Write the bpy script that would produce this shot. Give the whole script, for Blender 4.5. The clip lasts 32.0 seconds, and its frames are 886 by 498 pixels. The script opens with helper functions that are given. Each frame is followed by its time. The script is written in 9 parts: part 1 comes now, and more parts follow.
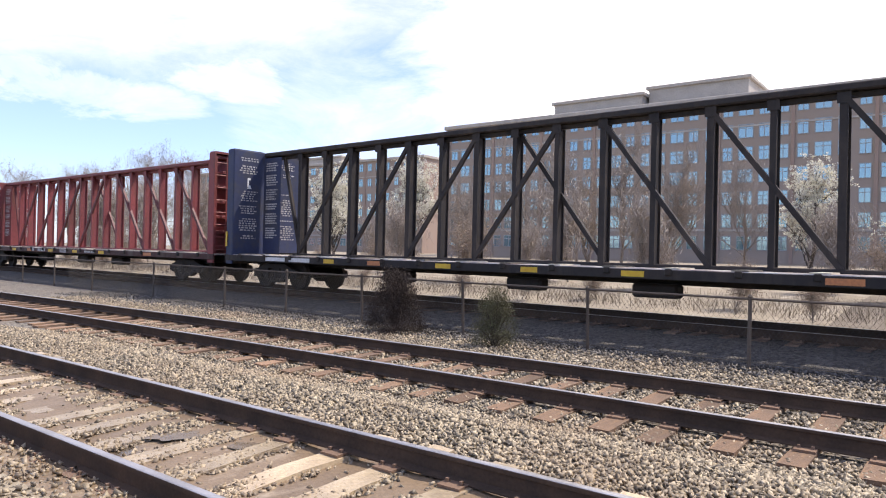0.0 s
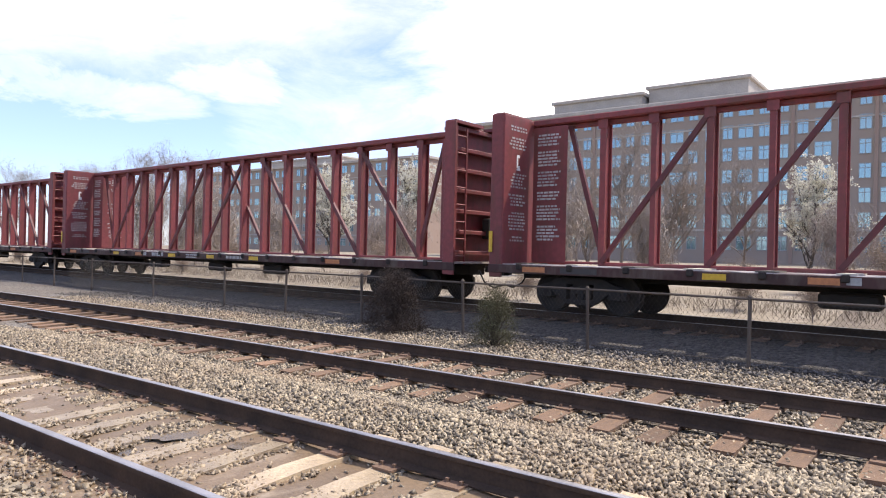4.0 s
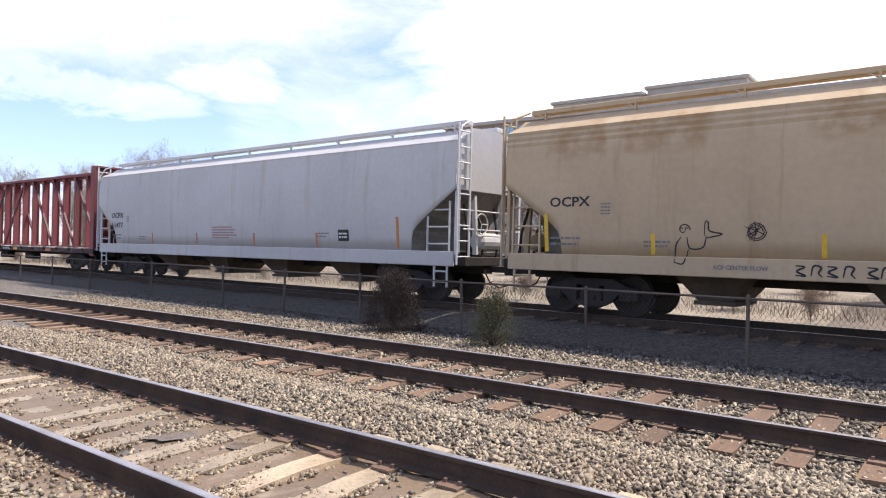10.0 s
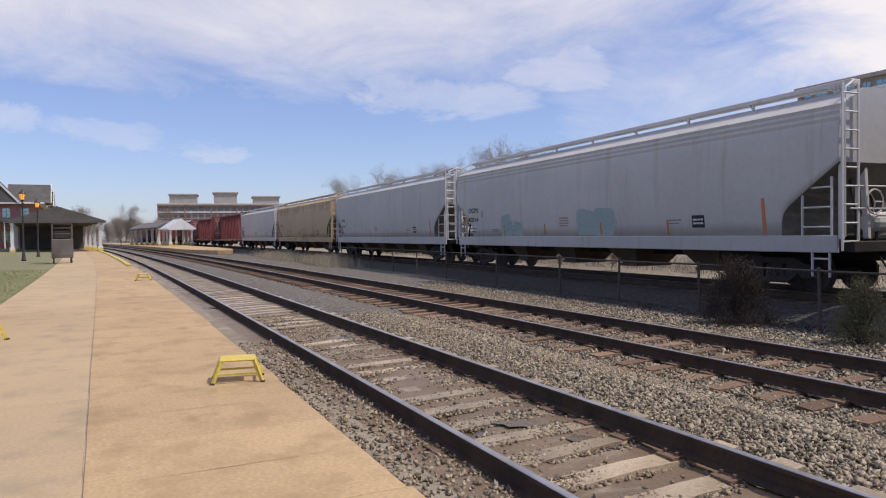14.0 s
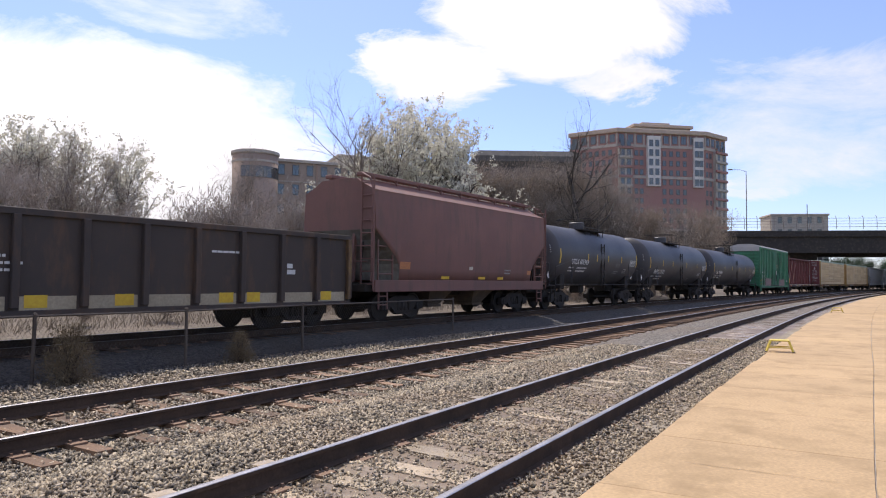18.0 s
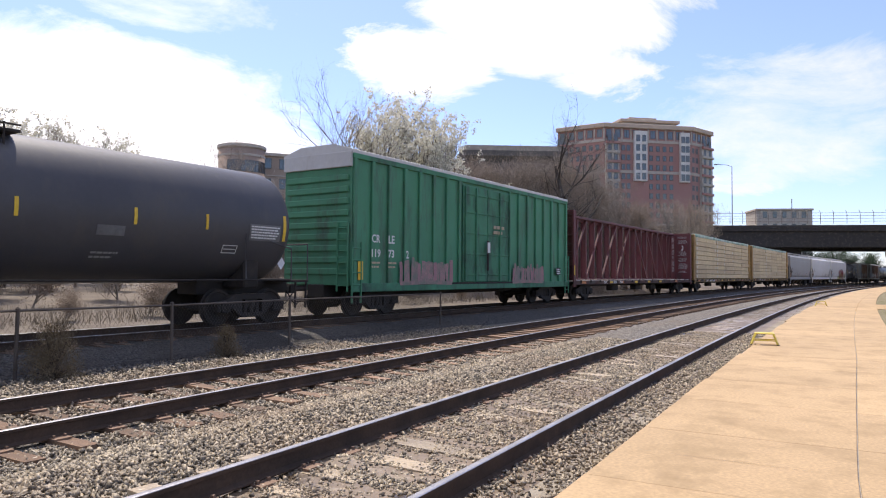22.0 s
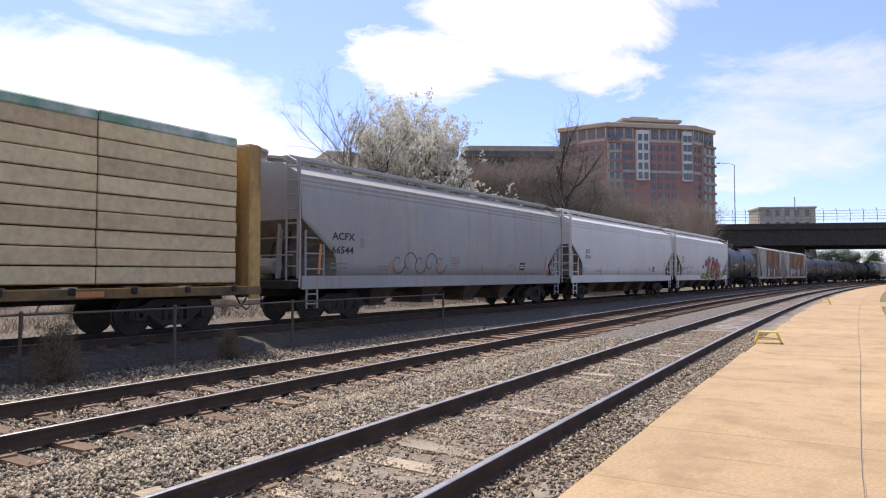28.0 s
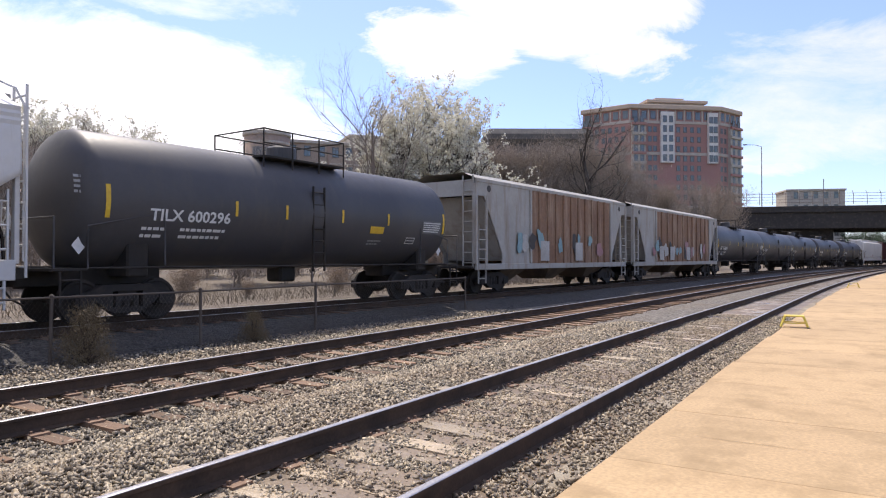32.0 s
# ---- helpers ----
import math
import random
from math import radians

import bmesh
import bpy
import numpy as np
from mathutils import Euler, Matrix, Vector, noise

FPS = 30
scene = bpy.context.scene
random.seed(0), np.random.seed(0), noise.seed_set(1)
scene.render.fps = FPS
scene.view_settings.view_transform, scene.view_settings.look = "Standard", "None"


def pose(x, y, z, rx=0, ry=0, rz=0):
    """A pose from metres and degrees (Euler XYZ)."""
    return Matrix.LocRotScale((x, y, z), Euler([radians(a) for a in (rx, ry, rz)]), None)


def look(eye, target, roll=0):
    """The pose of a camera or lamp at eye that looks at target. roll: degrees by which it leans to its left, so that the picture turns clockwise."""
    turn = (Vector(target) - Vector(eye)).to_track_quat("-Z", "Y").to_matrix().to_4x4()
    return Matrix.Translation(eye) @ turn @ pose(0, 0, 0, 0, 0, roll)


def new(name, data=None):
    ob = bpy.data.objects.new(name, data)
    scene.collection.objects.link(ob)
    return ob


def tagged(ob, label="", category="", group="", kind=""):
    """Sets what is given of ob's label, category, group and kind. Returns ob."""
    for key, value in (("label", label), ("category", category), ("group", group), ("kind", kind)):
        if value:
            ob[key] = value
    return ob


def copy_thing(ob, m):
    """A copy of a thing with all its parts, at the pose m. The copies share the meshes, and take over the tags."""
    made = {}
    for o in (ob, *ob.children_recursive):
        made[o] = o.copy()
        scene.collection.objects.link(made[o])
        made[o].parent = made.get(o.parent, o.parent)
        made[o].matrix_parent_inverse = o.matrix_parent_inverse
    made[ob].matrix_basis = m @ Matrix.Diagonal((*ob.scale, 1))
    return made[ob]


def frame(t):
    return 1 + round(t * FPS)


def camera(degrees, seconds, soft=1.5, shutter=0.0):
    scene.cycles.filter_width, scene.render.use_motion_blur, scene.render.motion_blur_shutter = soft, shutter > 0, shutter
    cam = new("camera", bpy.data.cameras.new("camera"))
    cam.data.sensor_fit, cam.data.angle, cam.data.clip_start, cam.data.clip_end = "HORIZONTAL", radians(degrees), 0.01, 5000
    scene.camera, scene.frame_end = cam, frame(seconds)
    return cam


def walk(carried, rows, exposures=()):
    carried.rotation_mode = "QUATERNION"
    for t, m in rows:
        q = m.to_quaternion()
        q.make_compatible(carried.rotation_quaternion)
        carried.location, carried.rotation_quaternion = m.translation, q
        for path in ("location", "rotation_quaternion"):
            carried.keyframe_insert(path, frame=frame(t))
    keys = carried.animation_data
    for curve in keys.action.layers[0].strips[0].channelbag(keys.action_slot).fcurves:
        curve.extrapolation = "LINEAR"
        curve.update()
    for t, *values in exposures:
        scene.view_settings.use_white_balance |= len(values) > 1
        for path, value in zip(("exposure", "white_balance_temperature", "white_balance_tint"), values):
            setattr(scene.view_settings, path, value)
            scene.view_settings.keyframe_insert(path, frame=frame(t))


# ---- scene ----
cam = camera(65.3, 32.0, soft=1.1, shutter=0.0)
PATH = [
    (0, pose(-0.208, -0.057, 1.483, 90.23, -1.32, 37.26)),
    (3.5, pose(-0.208, -0.057, 1.483, 90.23, -1.32, 37.26)),
    (5.5, pose(-0.209, -0.058, 1.485, 90.21, -1.38, 37.15)),
    (6, pose(-0.210, -0.062, 1.485, 90.22, -1.36, 37.12)),
    (7, pose(-0.210, -0.058, 1.483, 90.23, -1.32, 37.15)),
    (8, pose(-0.208, -0.059, 1.479, 90.26, -1.37, 37.16)),
    (9, pose(-0.210, -0.057, 1.484, 90.22, -1.36, 37.12)),
    (10, pose(-0.210, -0.057, 1.489, 90.18, -1.36, 37.12)),
    (11, pose(-0.211, -0.057, 1.485, 90.21, -1.39, 36.98)),
    (11.5, pose(-0.228, -0.085, 1.474, 90.12, -1.12, 42.37)),
    (11.7, pose(-0.140, -0.120, 1.560, 89.65, -0.70, 54.20)),
    (12, pose(-0.054, -0.169, 1.657, 89.07, -0.16, 69.50)),
    (12.5, pose(-0.038, -0.156, 1.650, 89.10, -0.25, 71.14)),
    (13, pose(-0.038, -0.156, 1.650, 89.10, -0.25, 71.14)),
    (13.5, pose(-0.038, -0.150, 1.649, 88.95, 0.26, 70.28)),
    (14, pose(-0.068, -0.129, 1.641, 88.73, 0.78, 64.33)),
    (14.3, pose(-0.184, -0.062, 1.483, 89.41, -0.77, 44.29)),
    (14.5, pose(-0.079, -0.019, 1.490, 89.80, -0.77, 25.84)),
    (14.7, pose(-0.118, 0.055, 1.439, 90.42, -0.70, 3.82)),
    (14.9, pose(0.014, 0.052, 1.449, 90.59, 0.01, -15.70)),
    (15.1, pose(0.000, 0.083, 1.407, 91.12, -0.01, -30.63)),
    (15.3, pose(0.020, 0.124, 1.380, 91.26, 0.48, -39.56)),
    (15.5, pose(0.218, 0.126, 1.564, 90.79, -0.65, -49.94)),
    (17.5, pose(0.146, -0.034, 1.506, 92.62, -0.04, -70.02)),
    (18, pose(0.125, -0.057, 1.520, 92.52, -0.50, -59.87)),
    (18.5, pose(0.124, -0.059, 1.518, 92.51, -0.45, -59.26)),
    (19, pose(0.139, -0.064, 1.505, 92.49, -0.39, -59.93)),
    (19.5, pose(0.133, -0.057, 1.503, 92.45, -0.46, -61.31)),
    (20, pose(0.135, -0.055, 1.506, 92.39, -0.44, -61.30)),
    (20.5, pose(0.135, -0.056, 1.506, 92.32, -0.48, -61.17)),
    (21, pose(0.137, -0.055, 1.503, 92.26, -0.43, -61.03)),
    (21.5, pose(0.140, -0.058, 1.506, 92.18, -0.41, -60.93)),
    (22, pose(0.141, -0.055, 1.503, 92.09, -0.42, -60.88)),
    (22.5, pose(0.135, -0.055, 1.506, 92.03, -0.44, -60.89)),
    (23, pose(0.136, -0.057, 1.505, 92.01, -0.41, -60.94)),
    (23.5, pose(0.140, -0.057, 1.504, 91.99, -0.39, -61.08)),
    (24, pose(0.134, -0.059, 1.504, 92.00, -0.40, -61.22)),
    (24.5, pose(0.132, -0.058, 1.506, 92.01, -0.40, -61.33)),
    (25, pose(0.138, -0.057, 1.503, 92.04, -0.39, -61.42)),
    (25.5, pose(0.134, -0.061, 1.506, 92.04, -0.37, -61.49)),
    (27.5, pose(0.154, -0.052, 1.497, 92.20, -0.25, -61.60)),
    (28, pose(0.152, -0.064, 1.502, 92.17, 0.03, -60.64)),
    (28.5, pose(0.154, -0.066, 1.496, 91.83, -0.09, -60.48)),
    (29, pose(0.162, -0.057, 1.485, 87.91, -0.20, -60.23)),
    (29.5, pose(0.157, -0.057, 1.495, 87.30, -0.01, -59.95)),
    (30, pose(0.155, -0.053, 1.506, 87.77, -0.06, -59.63)),
    (30.5, pose(0.155, -0.063, 1.499, 90.19, 0.08, -59.23)),
    (31, pose(0.155, -0.065, 1.502, 90.68, 0.09, -58.94)),
    (31.5, pose(0.148, -0.075, 1.498, 90.89, 0.09, -58.80)),
    (32, pose(0.147, -0.071, 1.499, 90.81, 0.05, -58.81)),
]
walk(cam, PATH, [(0, 0.32, 6800, 12), (11.2, 0.32, 6800, 12), (12.0, 0.12, 6800, 12), (12.5, -0.18, 6700, 13), (13.0, -0.40, 6700, 13), (13.9, -0.60, 6700, 13), (14.6, -0.40, 6800, 12), (15.0, 0.12, 6800, 12), (15.2, 0.26, 6800, 12), (15.5, 0.36, 6750, 12.5), (17.5, -0.34, 6650, 12.5), (18.0, -0.18, 6700, 12.5), (18.6, 0.0, 6750, 12.5), (25.5, -0.02, 6750, 12.5), (28.0, -0.1, 6750, 12.5), (28.6, -0.16, 6750, 12.5), (29.0, -0.22, 6750, 12.5), (30.2, -0.22, 6750, 12.5), (31, -0.06, 6750, 12.5), (32, 0.0, 6750, 12.5)])

# ---------------------------------------------------------------- light
SUN_DIR = Vector((0.32, 0.42, 0.85)).normalized()      # towards the sun
world = bpy.data.worlds.new("sky")
scene.world = world
world.use_nodes = True
wn, wl = world.node_tree.nodes, world.node_tree.links
wn.clear()


# clouds: bearing from +y towards +x and height, their half extents in degrees, and thickness
CLOUDS = [(-8, 22, 34, 32, 1.7), (33, 8, 20, 9.8, 1.7), (70, 21, 12.5, 4.8, 1.7), (58.5, 17, 6, 2.8, 1.4), (73, 16.2, 5.5, 1.8, 0.95), (88, 11.5, 12, 5.5, 0.72), (84, 7.3, 3.5, 1.0, 0.7), (38, 21, 13, 3, 0.5),
          (-55, 13, 6, 2.6, 0.68), (-63, 10.8, 8, 2.2, 0.62), (-68, 12, 4, 2, 0.62), (-46, 10, 14, 8, 0.56), (-80, 23, 52, 13, 0.92), (-98, 8.3, 6, 1.6, 0.55), (-89.5, 8, 6.5, 1.8, 0.55), (-84, 7, 4, 0.9, 0.45)]


def sky_nodes():
    """Clear sky with drifts of white cloud, thicker towards the sun."""
    out, bg, sky = wn.new("ShaderNodeOutputWorld"), wn.new("ShaderNodeBackground"), wn.new("ShaderNodeTexSky")
    sky.sky_type, sky.sun_disc = "NISHITA", False
    sky.sun_elevation = math.asin(SUN_DIR.z)
    sky.sun_rotation = math.atan2(SUN_DIR.x, SUN_DIR.y)
    sky.ozone_density, sky.dust_density = 2.0, 0.6
    tc = wn.new("ShaderNodeTexCoord")
    sep = wn.new("ShaderNodeSeparateXYZ")
    wl.new(tc.outputs["Generated"], sep.inputs[0])

    def calc(op, a, b, clamp=False):
        n = wn.new("ShaderNodeMath")
        n.operation, n.use_clamp = op, clamp
        for s, v in ((n.inputs[0], a), (n.inputs[1], b)):
            if isinstance(v, (int, float)):
                s.default_value = v
            else:
                wl.new(v, s)
        return n.outputs[0]
    no = wn.new("ShaderNodeTexNoise")                   # ragged edges and wisps, stretched along the horizon
    mp = wn.new("ShaderNodeMapping")
    mp.inputs["Location"].default_value = (2.1, 0.7, 0.0)
    mp.inputs["Scale"].default_value = (1.0, 1.0, 2.6)
    wl.new(tc.outputs["Generated"], mp.inputs[0])
    no.inputs["Scale"].default_value, no.inputs["Detail"].default_value, no.inputs["Roughness"].default_value = 4.4, 10.0, 0.66
    no.inputs["Distortion"].default_value = 0.45
    wl.new(mp.outputs[0], no.inputs["Vector"])
    tint = wn.new("ShaderNodeSeparateColor")
    wl.new(no.outputs["Color"], tint.inputs[0])
    az = calc("ADD", calc("ARCTAN2", sep.outputs[0], sep.outputs[1]), calc("MULTIPLY", calc("SUBTRACT", tint.outputs[1], 0.5), 0.30))
    el = calc("ADD", calc("ARCSINE", sep.outputs[2], 0.0), calc("MULTIPLY", calc("SUBTRACT", tint.outputs[2], 0.5), 0.12))
    amount = calc("ADD", calc("MULTIPLY", calc("MAXIMUM", calc("MULTIPLY", sep.outputs[1], -1.0), 0.0), 0.5), calc("MULTIPLY", calc("MAXIMUM", calc("SUBTRACT", sep.outputs[2], 0.42), 0.0), 1.1))
    for a0, e0, wa, we, w in CLOUDS:
        da = calc("MULTIPLY", calc("SUBTRACT", az, radians(a0)), 1 / radians(wa))
        de = calc("MULTIPLY", calc("SUBTRACT", el, radians(e0)), 1 / radians(we))
        far = calc("ADD", calc("MULTIPLY", da, da), calc("MULTIPLY", de, de))
        amount = calc("MAXIMUM", amount, calc("MULTIPLY", calc("SUBTRACT", 1.25, far, True), w))
    dot = wn.new("ShaderNodeVectorMath")
    dot.operation = "DOT_PRODUCT"
    dot.inputs[1].default_value = SUN_DIR
    wl.new(tc.outputs["Generated"], dot.inputs[0])
    near = calc("POWER", calc("MAXIMUM", dot.outputs["Value"], 0.0), 3.0)
    over = wn.new("ShaderNodeVectorMath")               # cloud bank beyond the far track
    over.operation = "DOT_PRODUCT"
    over.inputs[1].default_value = (0.05, 0.998, 0.05)
    wl.new(tc.outputs["Generated"], over.inputs[0])
    bank = calc("POWER", calc("MAXIMUM", over.outputs["Value"], 0.0), 5.0)
    west = calc("MULTIPLY", calc("SUBTRACT", calc("MULTIPLY", sep.outputs[0], -1.0), 0.35), 2.2, True)
    depth = calc("SUBTRACT", 1.7, calc("MULTIPLY", west, 0.85))
    cover = calc("MULTIPLY", calc("SUBTRACT", calc("ADD", amount, calc("MULTIPLY", calc("SUBTRACT", no.outputs["Fac"], 0.5), depth)), 0.36), 1.22, True)
    mixer = wn.new("ShaderNodeMix")
    mixer.data_type = "RGBA"
    wl.new(cover, mixer.inputs[0])
    veil = wn.new("ShaderNodeVectorMath")               # thin high haze over the clear parts
    veil.operation = "MULTIPLY_ADD"
    veil.inputs[1].default_value, veil.inputs[2].default_value = (1.10, 1.20, 1.56), (0.86, 0.90, 1.22)
    wl.new(sky.outputs[0], veil.inputs[0])
    wl.new(veil.outputs[0], mixer.inputs[6])
    white = wn.new("ShaderNodeCombineXYZ")
    bright = calc("ADD", calc("ADD", 8.5, calc("MULTIPLY", near, 4.0)), calc("ADD", calc("MULTIPLY", bank, 4.0), calc("MULTIPLY", west, 1.8)))
    for k, tint in enumerate((1.0, 0.99, 1.045)):
        wl.new(calc("MULTIPLY", bright, tint), white.inputs[k])
    wl.new(white.outputs[0], mixer.inputs[7])
    bg.inputs["Strength"].default_value = 0.125
    wl.new(mixer.outputs[2], bg.inputs[0])
    wl.new(bg.outputs[0], out.inputs[0])


sky_nodes()
sun = new("sun", bpy.data.lights.new("sun", "SUN"))
sun.data.energy, sun.data.angle, sun.data.color = 4.4, radians(0.6), (1.0, 0.93, 0.83)
sun.matrix_world = look(SUN_DIR * 200, (0, 0, 0))

# ---------------------------------------------------------------- plan
KL, KR = 0.00059, 0.00107          # curvature of the two near tracks
GAUGE = 1.505                      # rail centre to rail centre
T1, T2 = 3.176, 7.853              # centre lines at x = 0
CANT = 0.043


def bend(x):
    k = KL if x < 0 else KR
    if x > 160:
        return -0.5 * k * 160 * 160 - k * 160 * (x - 160)
    if x < -160:
        return -0.5 * k * 160 * 160 + k * 160 * (x + 160)
    return -0.5 * k * x * x


def y3(x):
    """Centre line of the far track, on which the train runs."""
    k = 0.0007 if x < 0 else 0.00091
    xx = max(-120.0, min(x, 160.0))
    y = 14.845 - 0.0506 * xx - 0.5 * k * xx * xx + (x - xx) * (-0.0506 - k * xx)
    low = T2 + 4.25 + bend(x)
    d = y - low                      # runs on beside the middle track past the bridge
    return low + 0.5 * (d + math.sqrt(d * d + 0.6))


STEP = 0.25
XS3 = np.arange(-520.0, 760.0, STEP)
YS3 = np.array([y3(x) for x in XS3])
SS3 = np.concatenate([[0.0], np.cumsum(np.hypot(np.diff(XS3), np.diff(YS3)))])
SS3 -= np.interp(0.0, XS3, SS3)


def on_track(s):
    """Place on the far track's centre line at s metres from x = 0."""
    return np.array([np.interp(s, SS3, XS3), np.interp(s, SS3, YS3)])


Z3 = 0.16                           # rail top of the far track
SPEED = 15.45


def car_pose(s, half):
    """Pose of a car whose middle is at s and whose bogies stand half metres from it."""
    a, b = on_track(s - half), on_track(s + half)
    m, d = (a + b) / 2, b - a
    return pose(m[0], m[1], Z3, 0, 0, math.degrees(math.atan2(d[1], d[0])))


MOVERS = []                         # (thing, middle at 0 s, half of the bogie distance)


# ---------------------------------------------------------------- helpers
def part(name, bm, material, parent=None, label="", smooth=False):
    """One mesh object from a bmesh, under a thing or a part."""
    me = bpy.data.meshes.new(name)
    bmesh.ops.recalc_face_normals(bm, faces=bm.faces[:])
    bm.to_mesh(me)
    bm.free()
    return shared(name, me, material, parent, label, smooth)


def shared(name, me, material=None, parent=None, label="", smooth=False):
    ob = new(name, me)
    if material and not me.materials:
        for m in material if isinstance(material, (list, tuple)) else (material,):
            me.materials.append(m)
    if smooth:
        me.polygons.foreach_set("use_smooth", [True] * len(me.polygons))
    if parent:
        ob.parent = parent
    if label:
        ob["label"] = label
    return ob


def thing(name, m, label, category, group="", kind=""):
    ob = new(name)
    ob.empty_display_size = 0.2
    ob.matrix_world = m
    return tagged(ob, label, category, group, kind)


def box(bm, x0, x1, y0, y1, z0, z1, mat=0):
    vs = [bm.verts.new((x, y, z)) for x in (x0, x1) for y in (y0, y1) for z in (z0, z1)]
    for q in ((0, 1, 3, 2), (4, 6, 7, 5), (0, 4, 5, 1), (2, 3, 7, 6), (0, 2, 6, 4), (1, 5, 7, 3)):
        bm.faces.new([vs[i] for i in q]).material_index = mat
    return vs


def bevel(bm, w=0.01, seg=1):
    bmesh.ops.bevel(bm, geom=bm.edges[:], offset=w, segments=seg, affect="EDGES", profile=0.6)
    return bm


def boxed(*a, w=0.01):
    bm = bmesh.new()
    box(bm, *a)
    return bevel(bm, w) if w else bm


def beam(bm, a, b, w, h, mat=0):
    """A bar of section w x h from a to b."""
    a, b = Vector(a), Vector(b)
    d = (b - a).normalized()
    up = Vector((0, 0, 1)) if abs(d.z) < 0.95 else Vector((1, 0, 0))
    s = d.cross(up).normalized() * w / 2
    u = s.cross(d).normalized() * h / 2
    vs = [bm.verts.new(p + i * s + j * u) for p in (a, b) for i, j in ((-1, -1), (1, -1), (1, 1), (-1, 1))]
    for q in ((0, 3, 2, 1), (4, 5, 6, 7), (0, 1, 5, 4), (1, 2, 6, 5), (2, 3, 7, 6), (3, 0, 4, 7)):
        bm.faces.new([vs[i] for i in q]).material_index = mat


def rod(bm, pts, r, n=6, r2=None):
    """A tube through the points."""
    pts = [Vector(p) for p in pts]
    rings = []
    for i, p in enumerate(pts):
        d = (pts[min(i + 1, len(pts) - 1)] - pts[max(i - 1, 0)]).normalized()
        up = Vector((0, 0, 1)) if abs(d.z) < 0.9 else Vector((1, 0, 0))
        s = d.cross(up).normalized()
        u = s.cross(d)
        rr = r if r2 is None else r + (r2 - r) * i / (len(pts) - 1)
        rings.append([bm.verts.new(p + rr * (math.cos(k * math.tau / n) * s + math.sin(k * math.tau / n) * u)) for k in range(n)])
    for a, b in zip(rings, rings[1:]):
        for k in range(n):
            bm.faces.new((a[k], a[(k + 1) % n], b[(k + 1) % n], b[k]))
    bm.faces.new(list(reversed(rings[0])))
    bm.faces.new(rings[-1])


def lathe(bm, prof, n=24, axis="z", at=(0, 0, 0), caps=True):
    """Turns [(radius, height)] about an axis."""
    rings = []
    for r, h in prof:
        ring = []
        for k in range(n):
            c, s = r * math.cos(k * math.tau / n), r * math.sin(k * math.tau / n)
            p = {"z": (c, s, h), "x": (h, c, s), "y": (c, h, s)}[axis]
            ring.append(bm.verts.new((p[0] + at[0], p[1] + at[1], p[2] + at[2])))
        rings.append(ring)
    for a, b in zip(rings, rings[1:]):
        for k in range(n):
            bm.faces.new((a[k], a[(k + 1) % n], b[(k + 1) % n], b[k]))
    if caps:
        bm.faces.new(list(reversed(rings[0])))
        bm.faces.new(rings[-1])


def sweep(bm, xs, profile, line, mats=None, closed=False):
    """Draws a cross profile [(offset, z)] along y = line(x)."""
    rows = [[bm.verts.new((x, line(x) + o, z)) for o, z in profile] for x in xs]
    n = len(profile)
    for a, b in zip(rows, rows[1:]):
        for i in range(n if closed else n - 1):
            j = (i + 1) % n
            bm.faces.new((a[i], b[i], b[j], a[j])).material_index = mats[i] if mats else 0
    if closed:
        bm.faces.new(rows[0])
        bm.faces.new(list(reversed(rows[-1])))


def raw_mesh(name, verts, faces_n, idx):
    """A mesh of equal polygons from arrays."""
    me = bpy.data.meshes.new(name)
    verts = np.asarray(verts, dtype=np.float32)
    idx = np.asarray(idx, dtype=np.int32)
    nf = len(idx) // faces_n
    me.vertices.add(len(verts))
    me.vertices.foreach_set("co", verts.ravel())
    me.loops.add(len(idx))
    me.loops.foreach_set("vertex_index", idx)
    me.polygons.add(nf)
    me.polygons.foreach_set("loop_start", np.arange(0, nf * faces_n, faces_n, dtype=np.int32))
    me.update(calc_edges=True)
    me.validate()
    return me


def lettering(text, size, material, parent, m, stretch=1.0, name="lettering"):
    """Painted writing, 3 mm thick, flat in its own x-z plane."""
    cu = bpy.data.curves.new(name, "FONT")
    cu.body, cu.size, cu.extrude, cu.align_x, cu.resolution_u, cu.offset = text, size, 0.0015, "LEFT", 2, size * 0.022
    tmp = bpy.data.objects.new("tmp", cu)
    me = bpy.data.meshes.new_from_object(tmp)
    bpy.data.objects.remove(tmp)
    me.transform(m @ Matrix.Rotation(radians(90), 4, "X") @ Matrix.Diagonal((stretch, 1, 1, 1)))
    return tagged(shared(name, me, material, parent), kind="stuff")


# ---------------------------------------------------------------- materials
def nodes_of(name):
    m = bpy.data.materials.new(name)
    m.use_nodes = True
    nt = m.node_tree
    p = nt.nodes["Principled BSDF"]
    tc = nt.nodes.new("ShaderNodeTexCoord")
    return m, nt, p, tc


def noise_at(nt, vec, scale, detail=4.0, stretch=None, rough=0.55):
    if stretch:
        mp = nt.nodes.new("ShaderNodeMapping")
        mp.inputs["Scale"].default_value = stretch
        nt.links.new(vec, mp.inputs["Vector"])
        vec = mp.outputs[0]
    n = nt.nodes.new("ShaderNodeTexNoise")
    n.inputs["Scale"].default_value, n.inputs["Detail"].default_value = scale, detail
    n.inputs["Roughness"].default_value = rough
    nt.links.new(vec, n.inputs["Vector"])
    return n.outputs["Fac"]


